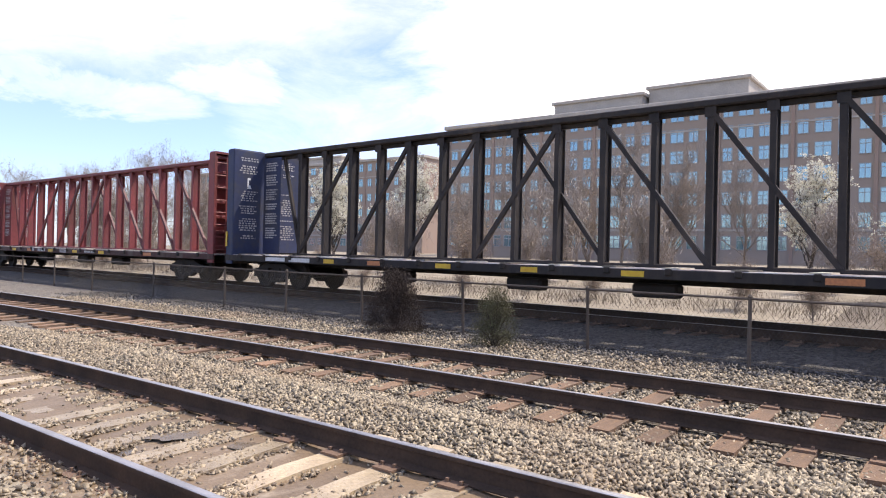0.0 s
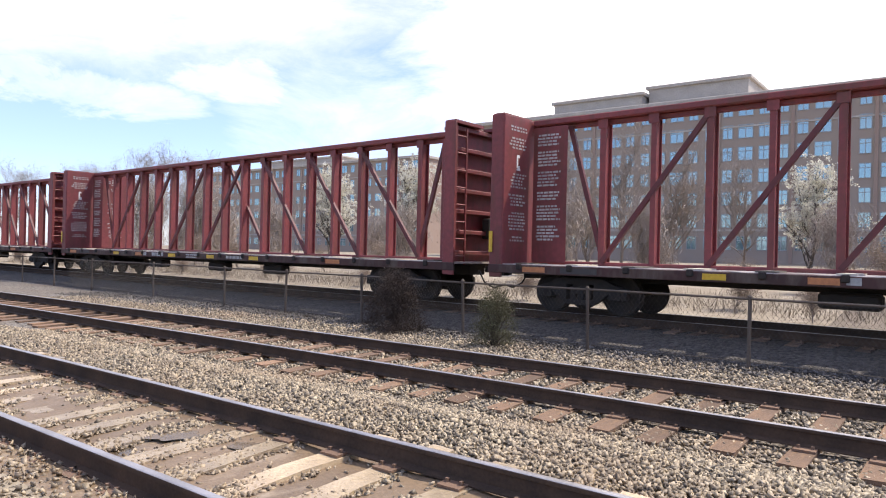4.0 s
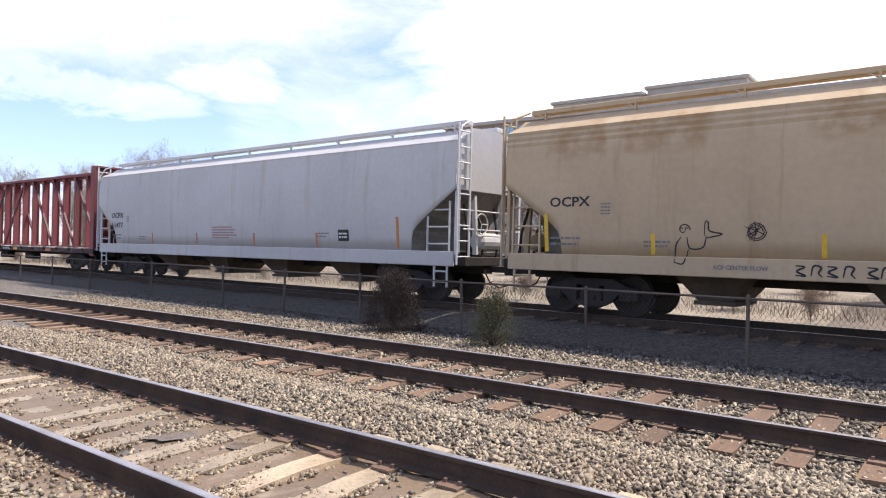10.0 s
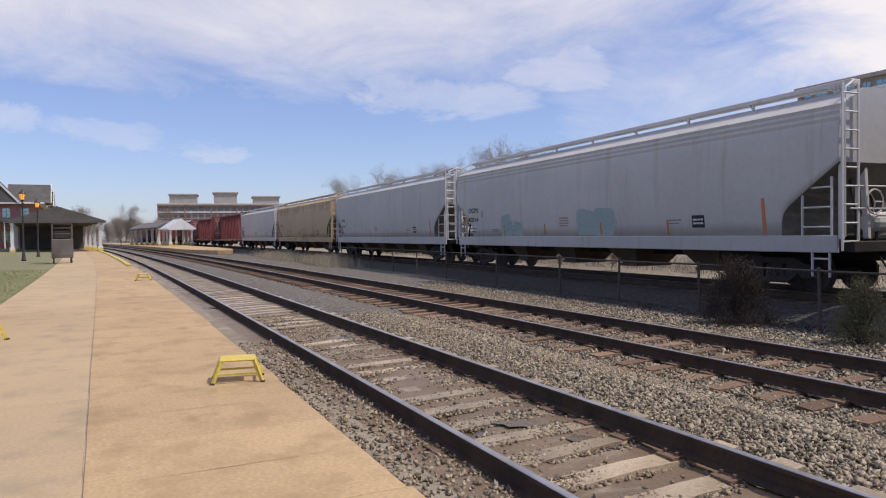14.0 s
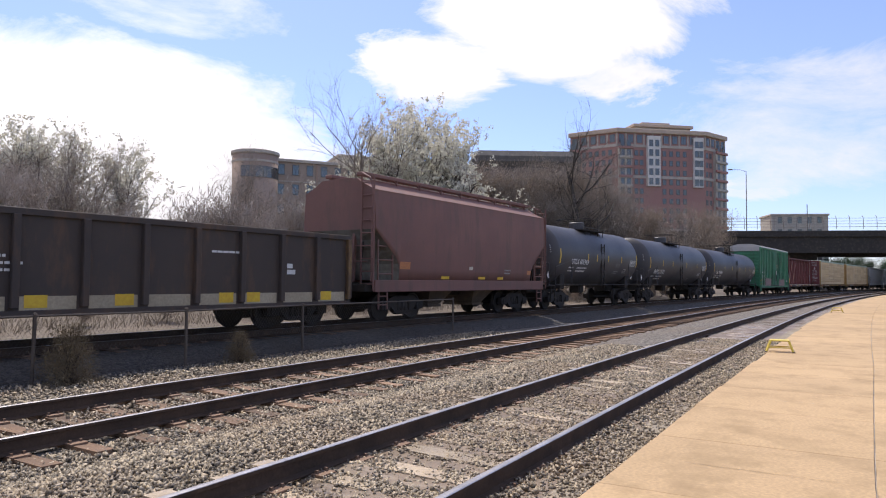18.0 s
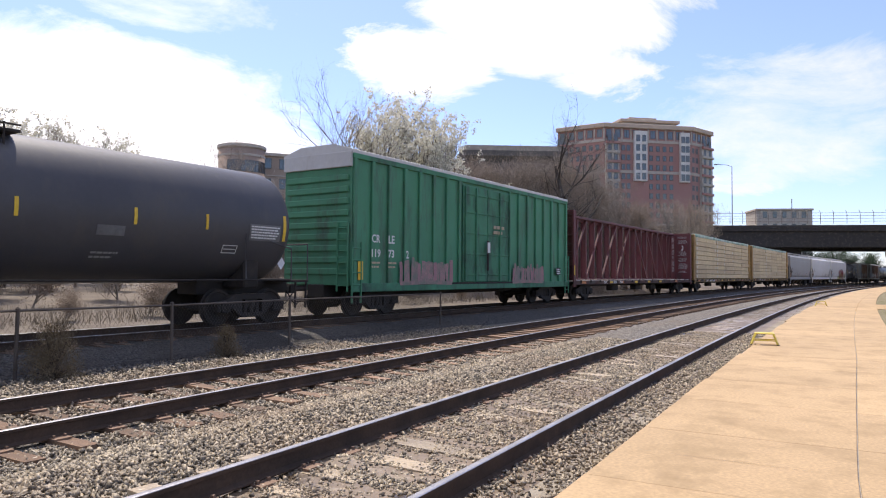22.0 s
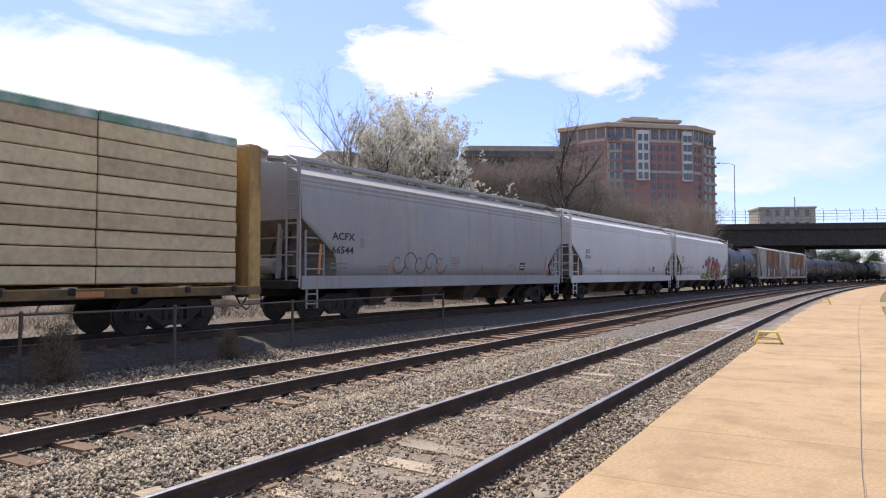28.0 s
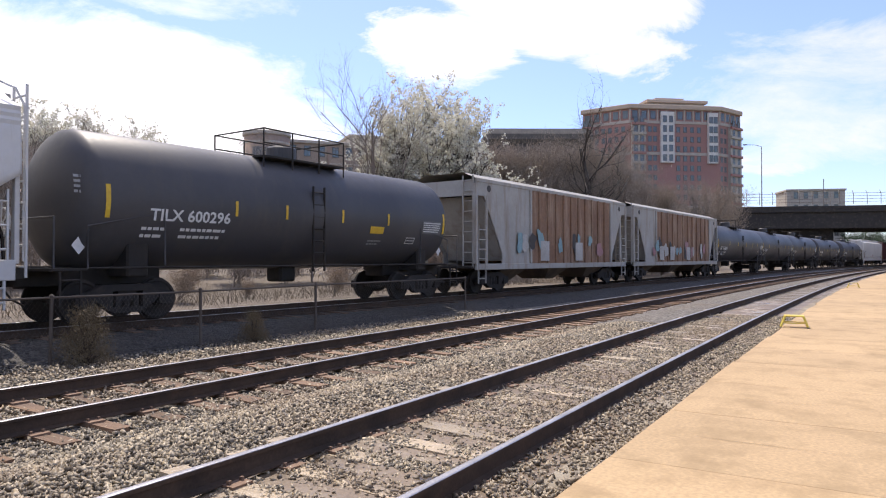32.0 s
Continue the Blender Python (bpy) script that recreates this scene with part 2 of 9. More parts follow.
def ramp(nt, fac, lo, hi):
    r = nt.nodes.new("ShaderNodeMapRange")
    r.inputs["From Min"].default_value, r.inputs["From Max"].default_value = lo, hi
    r.clamp = True
    nt.links.new(fac, r.inputs["Value"])
    return r.outputs[0]


def mix(nt, fac, a, b, mode="MIX"):
    n = nt.nodes.new("ShaderNodeMix")
    n.data_type, n.blend_type = "RGBA", mode
    for sock, v in ((n.inputs[0], fac), (n.inputs[6], a), (n.inputs[7], b)):
        if isinstance(v, (int, float)):
            sock.default_value = v
        elif isinstance(v, tuple):
            sock.default_value = (*v, 1)
        else:
            nt.links.new(v, sock)
    return n.outputs[2]


def mat(name, c1, c2=None, rough=0.7, metal=0.0, big=0.7, fine=18.0, bump=0.15, stain=None, amount=0.35, streak=None, vary=0.0, spec=0.5, dist=0.02, speck=0.35):
    """Paint or raw stuff with variation at two scales; stain: a second colour in patches or streaks; vary: by object."""
    m, nt, p, tc = nodes_of(name)
    vec = tc.outputs["Object"]
    c2 = c2 or tuple(v * 0.8 for v in c1)
    col = mix(nt, ramp(nt, noise_at(nt, vec, big), 0.35, 0.65), c1, c2)
    grain = noise_at(nt, vec, fine, 6)
    col = mix(nt, speck, col, mix(nt, ramp(nt, grain, 0.3, 0.7), (0.25, 0.25, 0.25), (0.75, 0.75, 0.75)), "OVERLAY")
    if stain:
        s = noise_at(nt, vec, 1.6, 7, streak or (1, 1, 1), 0.68)
        col = mix(nt, ramp(nt, s, 0.62 - amount * 0.35, 0.80 - amount * 0.25), col, stain)
    if vary:
        oi = nt.nodes.new("ShaderNodeObjectInfo")
        col = mix(nt, vary, col, mix(nt, oi.outputs["Random"], (0.15, 0.14, 0.13), (0.85, 0.8, 0.75)), "OVERLAY")
    nt.links.new(col, p.inputs["Base Color"])
    rr = nt.nodes.new("ShaderNodeMapRange")
    rr.inputs["To Min"].default_value, rr.inputs["To Max"].default_value = max(0.05, rough - 0.12), min(1.0, rough + 0.12)
    nt.links.new(grain, rr.inputs["Value"])
    nt.links.new(rr.outputs[0], p.inputs["Roughness"])
    p.inputs["Metallic"].default_value = metal
    p.inputs["Specular IOR Level"].default_value = spec
    if bump:
        b = nt.nodes.new("ShaderNodeBump")
        b.inputs["Strength"].default_value, b.inputs["Distance"].default_value = bump, dist
        nt.links.new(grain, b.inputs["Height"])
        nt.links.new(b.outputs[0], p.inputs["Normal"])
    return m


def stone_mat(name, dark, light, brown, island):
    """Crushed stone: loose stones vary by piece, the bed below by cell."""
    m, nt, p, tc = nodes_of(name)
    vec = tc.outputs["Object"]
    b = nt.nodes.new("ShaderNodeBump")
    if island:
        g = nt.nodes.new("ShaderNodeNewGeometry")
        rnd = g.outputs["Random Per Island"]
        hgt = noise_at(nt, vec, 60, 4)
        b.inputs["Strength"].default_value, b.inputs["Distance"].default_value = 0.15, 0.006
    else:
        v = nt.nodes.new("ShaderNodeTexVoronoi")
        v.inputs["Scale"].default_value = 19.0
        nt.links.new(vec, v.inputs["Vector"])
        sp = nt.nodes.new("ShaderNodeSeparateColor")
        nt.links.new(v.outputs["Color"], sp.inputs[0])
        rnd = sp.outputs[0]
        inv = nt.nodes.new("ShaderNodeMath")
        inv.operation = "MULTIPLY"
        inv.inputs[1].default_value = -1.0
        nt.links.new(v.outputs["Distance"], inv.inputs[0])
        hgt = inv.outputs[0]
        b.inputs["Strength"].default_value, b.inputs["Distance"].default_value = 1.0, 0.04
    col = mix(nt, rnd, dark, light)
    col = mix(nt, ramp(nt, noise_at(nt, vec, 0.55, 5), 0.45, 0.72), col, mix(nt, 0.6, col, brown))
    col = mix(nt, 0.4, col, mix(nt, noise_at(nt, vec, 45, 4), (0.2, 0.2, 0.2), (0.8, 0.8, 0.8)), "OVERLAY")
    nt.links.new(col, p.inputs["Base Color"])
    p.inputs["Roughness"].default_value = 0.55 if island else 0.8
    nt.links.new(hgt, b.inputs["Height"])
    nt.links.new(b.outputs[0], p.inputs["Normal"])
    return m


def glow(name, colour, strength):
    m, nt, p, tc = nodes_of(name)
    p.inputs["Base Color"].default_value = (*colour, 1)
    p.inputs["Emission Color"].default_value = (*colour, 1)
    p.inputs["Emission Strength"].default_value = strength
    return m


def glass(name, tint, rough=0.05, ior=2.3):
    m, nt, p, tc = nodes_of(name)
    p.inputs["Base Color"].default_value = (*tint, 1)
    p.inputs["Roughness"].default_value = rough
    p.inputs["Metallic"].default_value = 0.0
    p.inputs["Specular IOR Level"].default_value = 1.0
    p.inputs["IOR"].default_value = ior
    p.inputs["Specular Tint"].default_value = (0.72, 0.95, 1.0, 1)
    return m


def leafy(m, colour, share=0.4):
    """Lets light through thin petals and leaves."""
    nt = m.node_tree
    out = [n for n in nt.nodes if n.type == "OUTPUT_MATERIAL"][0]
    old = out.inputs["Surface"].links[0].from_socket
    tr, mx = nt.nodes.new("ShaderNodeBsdfTranslucent"), nt.nodes.new("ShaderNodeMixShader")
    tr.inputs["Color"].default_value = (*colour, 1)
    mx.inputs[0].default_value = share
    nt.links.new(old, mx.inputs[1])
    nt.links.new(tr.outputs[0], mx.inputs[2])
    nt.links.new(mx.outputs[0], out.inputs["Surface"])
    return m


def mud_mat():
    """Dried mud with cracked pale crusts and a few damp, darker patches."""
    m, nt, p, tc = nodes_of("dried_mud")
    vec = tc.outputs["Object"]
    grain = noise_at(nt, vec, 34, 6)
    col = mix(nt, ramp(nt, noise_at(nt, vec, 1.1, 5), 0.35, 0.65), (0.225, 0.158, 0.096), (0.155, 0.108, 0.066))
    col = mix(nt, ramp(nt, noise_at(nt, vec, 4.5, 6, (1, 0.5, 1)), 0.55, 0.72), col, (0.32, 0.25, 0.175))
    wet = ramp(nt, noise_at(nt, vec, 0.75, 4, (1, 1.6, 1)), 0.60, 0.68)
    col = mix(nt, wet, col, (0.075, 0.056, 0.038))
    col = mix(nt, 0.35, col, mix(nt, ramp(nt, grain, 0.3, 0.7), (0.25, 0.25, 0.25), (0.75, 0.75, 0.75)), "OVERLAY")
    nt.links.new(col, p.inputs["Base Color"])
    rr = nt.nodes.new("ShaderNodeMapRange")
    rr.inputs["To Min"].default_value, rr.inputs["To Max"].default_value = 0.52, 0.10
    nt.links.new(wet, rr.inputs["Value"])
    nt.links.new(rr.outputs[0], p.inputs["Roughness"])
    b = nt.nodes.new("ShaderNodeBump")
    b.inputs["Strength"].default_value, b.inputs["Distance"].default_value = 0.4, 0.012
    nt.links.new(grain, b.inputs["Height"])
    nt.links.new(b.outputs[0], p.inputs["Normal"])
    return m


# shadow in the gaps between stones is put into this darker bed colour
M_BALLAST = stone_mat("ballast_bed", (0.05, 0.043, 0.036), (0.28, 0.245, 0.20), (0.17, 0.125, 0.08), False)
# bed under the train: grime, with the train's shade put into the colour
M_GRIMESHADE = stone_mat("grimy_shaded_bed", (0.022, 0.020, 0.019), (0.11, 0.10, 0.09), (0.065, 0.052, 0.038), False)
M_STONE = stone_mat("loose_stone", (0.055, 0.044, 0.032), (0.49, 0.40, 0.275), (0.28, 0.195, 0.12), True)
# fence-side stones: grime plus train shade mixed into the colour
M_STONE2 = stone_mat("grimy_shaded_stone", (0.034, 0.030, 0.028), (0.18, 0.165, 0.15), (0.10, 0.078, 0.058), True)
M_MUD = mud_mat()
M_RAIL = mat("rail_steel", (0.055, 0.040, 0.031), (0.088, 0.058, 0.041), 0.85, 0.0, big=3, fine=40, bump=0.2, dist=0.004, spec=0.15)
M_HEAD = mat("rail_head", (0.46, 0.44, 0.44), (0.32, 0.30, 0.29), 0.38, 0.6, big=2, fine=60, bump=0.05, dist=0.002)
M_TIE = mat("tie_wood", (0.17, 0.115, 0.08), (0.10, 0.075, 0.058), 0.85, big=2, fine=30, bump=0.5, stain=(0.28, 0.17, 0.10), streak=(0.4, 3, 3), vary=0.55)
M_TIE2 = mat("tie_wood_rusty", (0.240, 0.150, 0.092), (0.150, 0.104, 0.076), 0.85, big=2, fine=30, bump=0.6, stain=(0.34, 0.205, 0.105), streak=(4, 0.4, 3), amount=0.32, vary=0.6)
M_TIE1 = mat("tie_wood_pale", (0.49, 0.395, 0.26), (0.32, 0.25, 0.17), 0.36, big=2, fine=26, bump=0.5, stain=(0.55, 0.46, 0.34), streak=(3, 0.4, 3), vary=0.5)
M_PLATE = mat("tie_plate_steel", (0.17, 0.11, 0.08), (0.24, 0.155, 0.105), 0.7, 0.4, fine=50)
M_CONC = mat("warm_concrete", (0.53, 0.368, 0.200), (0.47, 0.325, 0.175), 0.88, big=0.5, fine=30, bump=0.12, stain=(0.36, 0.245, 0.125), amount=0.42, vary=0.10, dist=0.008, speck=0.32)
M_CONC3 = mat("greyed_concrete", (0.53, 0.385, 0.222), (0.465, 0.345, 0.205), 0.88, big=0.4, fine=30, bump=0.1, stain=(0.37, 0.29, 0.19), amount=0.35, vary=0.08, dist=0.008, speck=0.2)
M_CONC2 = mat("grey_concrete", (0.46, 0.43, 0.38), (0.38, 0.35, 0.31), 0.9, fine=24, stain=(0.25, 0.23, 0.2), amount=0.3)
# concrete darkened to carry the shade under the bridge and inside the canopy
M_DARKCONC = mat("dark_concrete", (0.11, 0.095, 0.085), (0.085, 0.075, 0.068), 0.9, fine=14, stain=(0.10, 0.085, 0.075), amount=0.3)
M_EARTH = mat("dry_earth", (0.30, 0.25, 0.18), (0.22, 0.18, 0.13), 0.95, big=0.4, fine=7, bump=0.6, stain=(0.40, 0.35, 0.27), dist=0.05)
M_LITTER = mat("leaf_litter", (0.18, 0.143, 0.105), (0.125, 0.10, 0.074), 0.95, big=0.4, fine=7, bump=0.6, stain=(0.24, 0.20, 0.15), dist=0.05)
M_GRASS = mat("spring_grass", (0.175, 0.195, 0.08), (0.235, 0.22, 0.115), 0.95, big=0.35, fine=30, bump=0.8, stain=(0.27, 0.21, 0.13), amount=0.45, dist=0.04)
M_BLADE = mat("grass_blade", (0.235, 0.285, 0.10), (0.305, 0.305, 0.14), 0.8, big=0.5, fine=6, bump=0.0, stain=(0.36, 0.31, 0.18), amount=0.3)
M_WORNLAWN = mat("worn_lawn", (0.235, 0.185, 0.115), (0.185, 0.165, 0.085), 0.95, big=0.6, fine=24, bump=0.8, stain=(0.13, 0.15, 0.05), amount=0.35, dist=0.04)
M_STRAW = mat("straw", (0.27, 0.22, 0.16), (0.18, 0.145, 0.105), 0.9, big=0.4, fine=5, bump=0)
M_WEED = mat("pale_weed", (0.47, 0.40, 0.29), (0.36, 0.30, 0.21), 0.9, big=0.4, fine=5, bump=0)
M_GALV = mat("galvanised_steel", (0.24, 0.22, 0.20), (0.16, 0.135, 0.12), 0.55, 0.5, fine=30, stain=(0.16, 0.10, 0.07), amount=0.3)
M_POST = mat("rusty_post", (0.13, 0.105, 0.085), (0.09, 0.07, 0.055), 0.75, 0.2, fine=30)
M_WIRE = mat("fence_wire", (0.11, 0.095, 0.08), None, 0.6, 0.4, bump=0)
M_YELLOW = mat("yellow_paint", (0.72, 0.56, 0.10), (0.62, 0.46, 0.08), 0.55, fine=25, stain=(0.35, 0.28, 0.12), amount=0.18)
M_BLACKIRON = mat("dark_bronze_paint", (0.035, 0.03, 0.027), (0.055, 0.045, 0.04), 0.5, fine=30, bump=0.05)
M_WHITE = mat("white_paint", (0.76, 0.75, 0.71), (0.66, 0.65, 0.61), 0.6, fine=15, bump=0.05)
M_PANEL = mat("frosted_panel", (0.16, 0.145, 0.10), (0.13, 0.12, 0.085), 0.35, fine=3, bump=0.02)
M_DOME = mat("white_plastic", (0.80, 0.80, 0.80), None, 0.4, bump=0.0)
M_LAMP = glow("lamp_glow", (1.0, 0.40, 0.06), 1.3)
M_BARK = mat("bark", (0.20, 0.168, 0.14), (0.27, 0.225, 0.19), 0.9, big=2, fine=20, bump=0.6)
M_BARKD = mat("dark_bark", (0.05, 0.042, 0.036), (0.08, 0.066, 0.055), 0.9, big=2, fine=20, bump=0.6)
M_BLOSSOM = leafy(mat("blossom", (0.80, 0.77, 0.70), (0.64, 0.62, 0.50), 0.8, big=1.2, fine=6, bump=0), (0.70, 0.67, 0.56))
M_BUD = leafy(mat("young_leaf", (0.36, 0.29, 0.235), (0.28, 0.215, 0.165), 0.85, big=0.9, fine=6, bump=0), (0.27, 0.215, 0.165), 0.35)
M_TWIG = mat("twig", (0.42, 0.355, 0.295), (0.31, 0.26, 0.215), 0.9, big=1, fine=6, bump=0)
M_CEDAR = mat("cedar", (0.085, 0.085, 0.04), (0.12, 0.105, 0.055), 0.9, big=3, fine=20, bump=0)
M_DEAD = mat("dead_cedar", (0.04, 0.028, 0.021), (0.06, 0.04, 0.03), 0.9, big=3, fine=20, bump=0)
M_BROWNLEAF = mat("brown_cedar", (0.13, 0.095, 0.055), (0.17, 0.13, 0.075), 0.9, big=3, fine=20, bump=0)
M_PINE = mat("pine", (0.035, 0.07, 0.03), (0.05, 0.09, 0.04), 0.9, big=1, fine=8, bump=0)


def brick_mat(name, c1, c2, mortar, scale=1.0):
    m, nt, p, tc = nodes_of(name)
    br = nt.nodes.new("ShaderNodeTexBrick")
    br.inputs["Scale"].default_value = scale
    br.inputs["Color1"].default_value, br.inputs["Color2"].default_value, br.inputs["Mortar"].default_value = (*c1, 1), (*c2, 1), (*mortar, 1)
    br.inputs["Brick Width"].default_value, br.inputs["Row Height"].default_value, br.inputs["Mortar Size"].default_value = 0.21, 0.075, 0.01
    nt.links.new(tc.outputs["Object"], br.inputs["Vector"])
    col = mix(nt, ramp(nt, noise_at(nt, tc.outputs["Object"], 0.12, 4), 0.35, 0.7), br.outputs[0], mix(nt, 0.35, br.outputs[0], mortar))
    nt.links.new(col, p.inputs["Base Color"])
    p.inputs["Roughness"].default_value = 0.9
    return m


M_BRICK = brick_mat("brown_brick", (0.325, 0.228, 0.18), (0.365, 0.255, 0.20), (0.34, 0.275, 0.225))
M_BRICKR = brick_mat("red_brick", (0.42, 0.165, 0.125), (0.36, 0.14, 0.105), (0.37, 0.23, 0.19))
M_PALEBAY = mat("pale_bay", (0.66, 0.64, 0.61), (0.58, 0.56, 0.53), 0.8, fine=6)
M_STONEP = mat("pale_stone", (0.46, 0.42, 0.37), (0.40, 0.36, 0.315), 0.9, fine=6)
M_FRAMEP = mat("pale_frame_paint", (0.36, 0.38, 0.38), None, 0.5, bump=0)
M_WIN = glass("window_glass", (0.10, 0.19, 0.22))
M_FRAMEW = mat("window_frame_paint", (0.10, 0.11, 0.11), None, 0.5, bump=0)
# dark steel, its colour blackened further for the shade around the deck
M_BRIDGE = mat("shade_dark_bridge_paint", (0.026, 0.023, 0.022), (0.036, 0.031, 0.028), 0.8, fine=10, stain=(0.085, 0.07, 0.06), amount=0.3)
M_ROOF = mat("dark_shingle", (0.09, 0.085, 0.08), (0.13, 0.12, 0.11), 0.95, fine=5)


# ---------------------------------------------------------------- ground
def stations(lo, hi, near):
    xs, x = [], 0.0
    while x < hi:
        xs.append(x)
        x += near if x < 30 else 2.0 if x < 120 else 12.0
    x = -near
    while x > lo:
        xs.append(x)
        x -= near if x > -30 else 2.0 if x > -120 else 12.0
    return sorted(xs)


def hill(x, u):
    """Height of the grass beside the platform."""
    rise = max(0.0, min(1.0, (x - 16) / 40)) * max(0.0, -u - 3.2) * 0.28
    return min(5.2, rise) + (0.03 * max(0.0, min(6, -u - 3)) if x < 16 else 0.0)


def inner_edge(x):
    return -2.55 if x < 5.6 else -2.55 + (x - 5.6) / 3.4 * 1.3 if x < 9 else -1.25


NEAR_U = [(2.0, -0.16), (2.36, -0.168), (2.75, -0.23), (3.3, -0.225), (3.75, -0.205), (4.3, -0.19), (4.9, -0.15), (5.4, -0.15), (5.85, -0.24), (6.25, -0.315),
          (7.1, -0.295), (7.85, -0.30), (8.6, -0.27), (9.25, -0.26), (9.7, -0.25), (10.1, -0.30)]
FAR_O = [(-2.6, -0.36), (-1.9, -0.16), (-1.3, -0.06), (0, -0.06), (1.3, -0.05), (2.2, -0.25), (4.0, -0.22), (6.0, -0.05), (9.0, 0.15), (16, 0.3), (40, 0.6), (120, 1.0), (2600, 2.0)]


def ground_row(x):
    b, e = bend(x), inner_edge(x)
    row = []
    for u in (-2600, -300, -120, -60, -40, -28, -20, -14, -10, -7, -5, -3.6):
        row.append((x, b + u, hill(x, u) - 0.03))
    row += [(x, b + e + 0.06, -0.03), (x, b + e + 0.1, -0.16), (x, b + 1.5, -0.16)]
    row += [(x, b + u, z) for u, z in NEAR_U]
    row += [(x, y3(x) + o, z) for o, z in FAR_O]
    return row


def make_ground():
    bm = bmesh.new()
    rows = []
    for x in [-2600, -900] + stations(-330, 420, 0.5) + [900, 2600]:
        rows.append([bm.verts.new((px, py, pz + (noise.noise(Vector((px * 1.3, py * 1.3, 0))) * 0.025 if 13 < i < 45 else 0)))
                     for i, (px, py, pz) in enumerate(ground_row(x))])
    n_in, n_near = 12, 15 + len(NEAR_U)
    for a, b in zip(rows, rows[1:]):
        for i in range(len(a) - 1):
            f = bm.faces.new((a[i], b[i], b[i + 1], a[i + 1]))
            f.smooth = True
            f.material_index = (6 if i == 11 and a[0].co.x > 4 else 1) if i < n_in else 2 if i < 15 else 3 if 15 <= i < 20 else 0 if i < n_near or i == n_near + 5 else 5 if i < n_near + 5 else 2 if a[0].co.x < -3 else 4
    return tagged(part("ground", bm, [M_BALLAST, M_GRASS, M_EARTH, M_MUD, M_LITTER, M_GRIMESHADE, M_WORNLAWN]), "railway ground of grey ballast, dry earth and spring grass", "ground", kind="structure")


ground = make_ground()


def bed(u):
    us, zs = zip(*NEAR_U)
    return float(np.interp(u, us, zs))


def stones(name, n, x0, x1, zone, size, seed, label, material):
    """Loose crushed stones, laid at random over a stretch of the bed."""
    rng = np.random.default_rng(seed)
    x = rng.uniform(x0, x1, n)
    u, z, keep = zone(rng, n, x)
    x, u, z = x[keep], u[keep], z[keep]
    n = len(x)
    y = u + np.array([bend(v) for v in x])
    base = np.array([(-0.9, -0.65, -0.7), (0.95, -0.6, -0.7), (0.1, 0.95, -0.7), (-0.75, -0.6, 0.7), (0.8, -0.5, 0.7), (0.0, 0.8, 0.7)], dtype=np.float32)
    tri = np.array([(0, 2, 1), (3, 4, 5), (0, 1, 4), (0, 4, 3), (1, 2, 5), (1, 5, 4), (2, 0, 3), (2, 3, 5)])
    s = size * rng.uniform(0.6, 1.35, (n, 1, 1)) * rng.uniform(0.45, 1.25, (n, 1, 3)) * np.array([1.25, 1.0, 0.72])
    v = (base[None] + rng.uniform(-0.36, 0.36, (n, 6, 3))) * s
    q = rng.normal(size=(n, 4))
    q /= np.linalg.norm(q, axis=1)[:, None]
    a, b, c, d = q.T
    R = np.stack([np.stack([1 - 2 * (c * c + d * d), 2 * (b * c - a * d), 2 * (b * d + a * c)], -1),
                  np.stack([2 * (b * c + a * d), 1 - 2 * (b * b + d * d), 2 * (c * d - a * b)], -1),
                  np.stack([2 * (b * d - a * c), 2 * (c * d + a * b), 1 - 2 * (b * b + c * c)], -1)], 1)
    v = np.einsum("nij,nkj->nki", R, v) + np.stack([x, y, z], -1)[:, None, :]
    idx = (tri[None] + 6 * np.arange(n)[:, None, None]).ravel()
    ob = shared(name, raw_mesh(name, v.reshape(-1, 3), 3, idx), material)
    return tagged(ob, label, "gravel", kind="stuff")


def every(n):
    return np.ones(n, dtype=bool)


def zone_between(rng, n, x):
    u = np.where(rng.random(n) < 0.86, rng.uniform(4.15, 6.3, n), rng.uniform(6.3, 6.95, n))
    us, zs = zip(*NEAR_U)
    return u, np.interp(u, us, zs) + rng.uniform(-0.008, 0.026, n), every(n)


def zone_beyond(rng, n, x):
    u = rng.uniform(8.75, 11.9, n)
    us, zs = zip(*NEAR_U)
    return u, np.interp(u, us, zs) + rng.uniform(-0.005, 0.03, n) - np.clip(u - 10.1, 0, 9) * 0.02, rng.random(n) < np.interp(u, [11.0, 11.9], [1.0, 0.3])


def zone_fence(rng, n, x):
    u = 11.3 + 1.9 * rng.random(n)
    return u, -0.325 + rng.uniform(-0.015, 0.02, n), every(n)


def zone_edge(rng, n, x):
    u = rng.uniform(1.62, 2.36, n)
    return u, np.interp(u, [1.6, 2.35], [-0.16, -0.166]) + rng.uniform(-0.012, 0.02, n), rng.random(n) < np.interp(x, [-6, 2, 8], [0.45, 0.6, 1.0])


def zone_gauge2(rng, n, x):
    return rng.uniform(7.15, 8.55, n), -0.252 + rng.uniform(-0.018, 0.022, n), every(n)


def mud_level(x, u):
    """Dried mud that half drowns the ties of the near track."""
    a = noise.noise(Vector((x * 0.85, u * 1.3, 3.0))) + 0.45 * noise.noise(Vector((x * 5.0, u * 3.2, 7.0)))
    return -0.174 + 0.014 * min(1.0, max(0.0, (x - 2.0) / 5.0)) + (u - T1) * CANT / GAUGE + 0.030 * a + 0.006 * noise.noise(Vector((x * 17, u * 17, 1.0)))


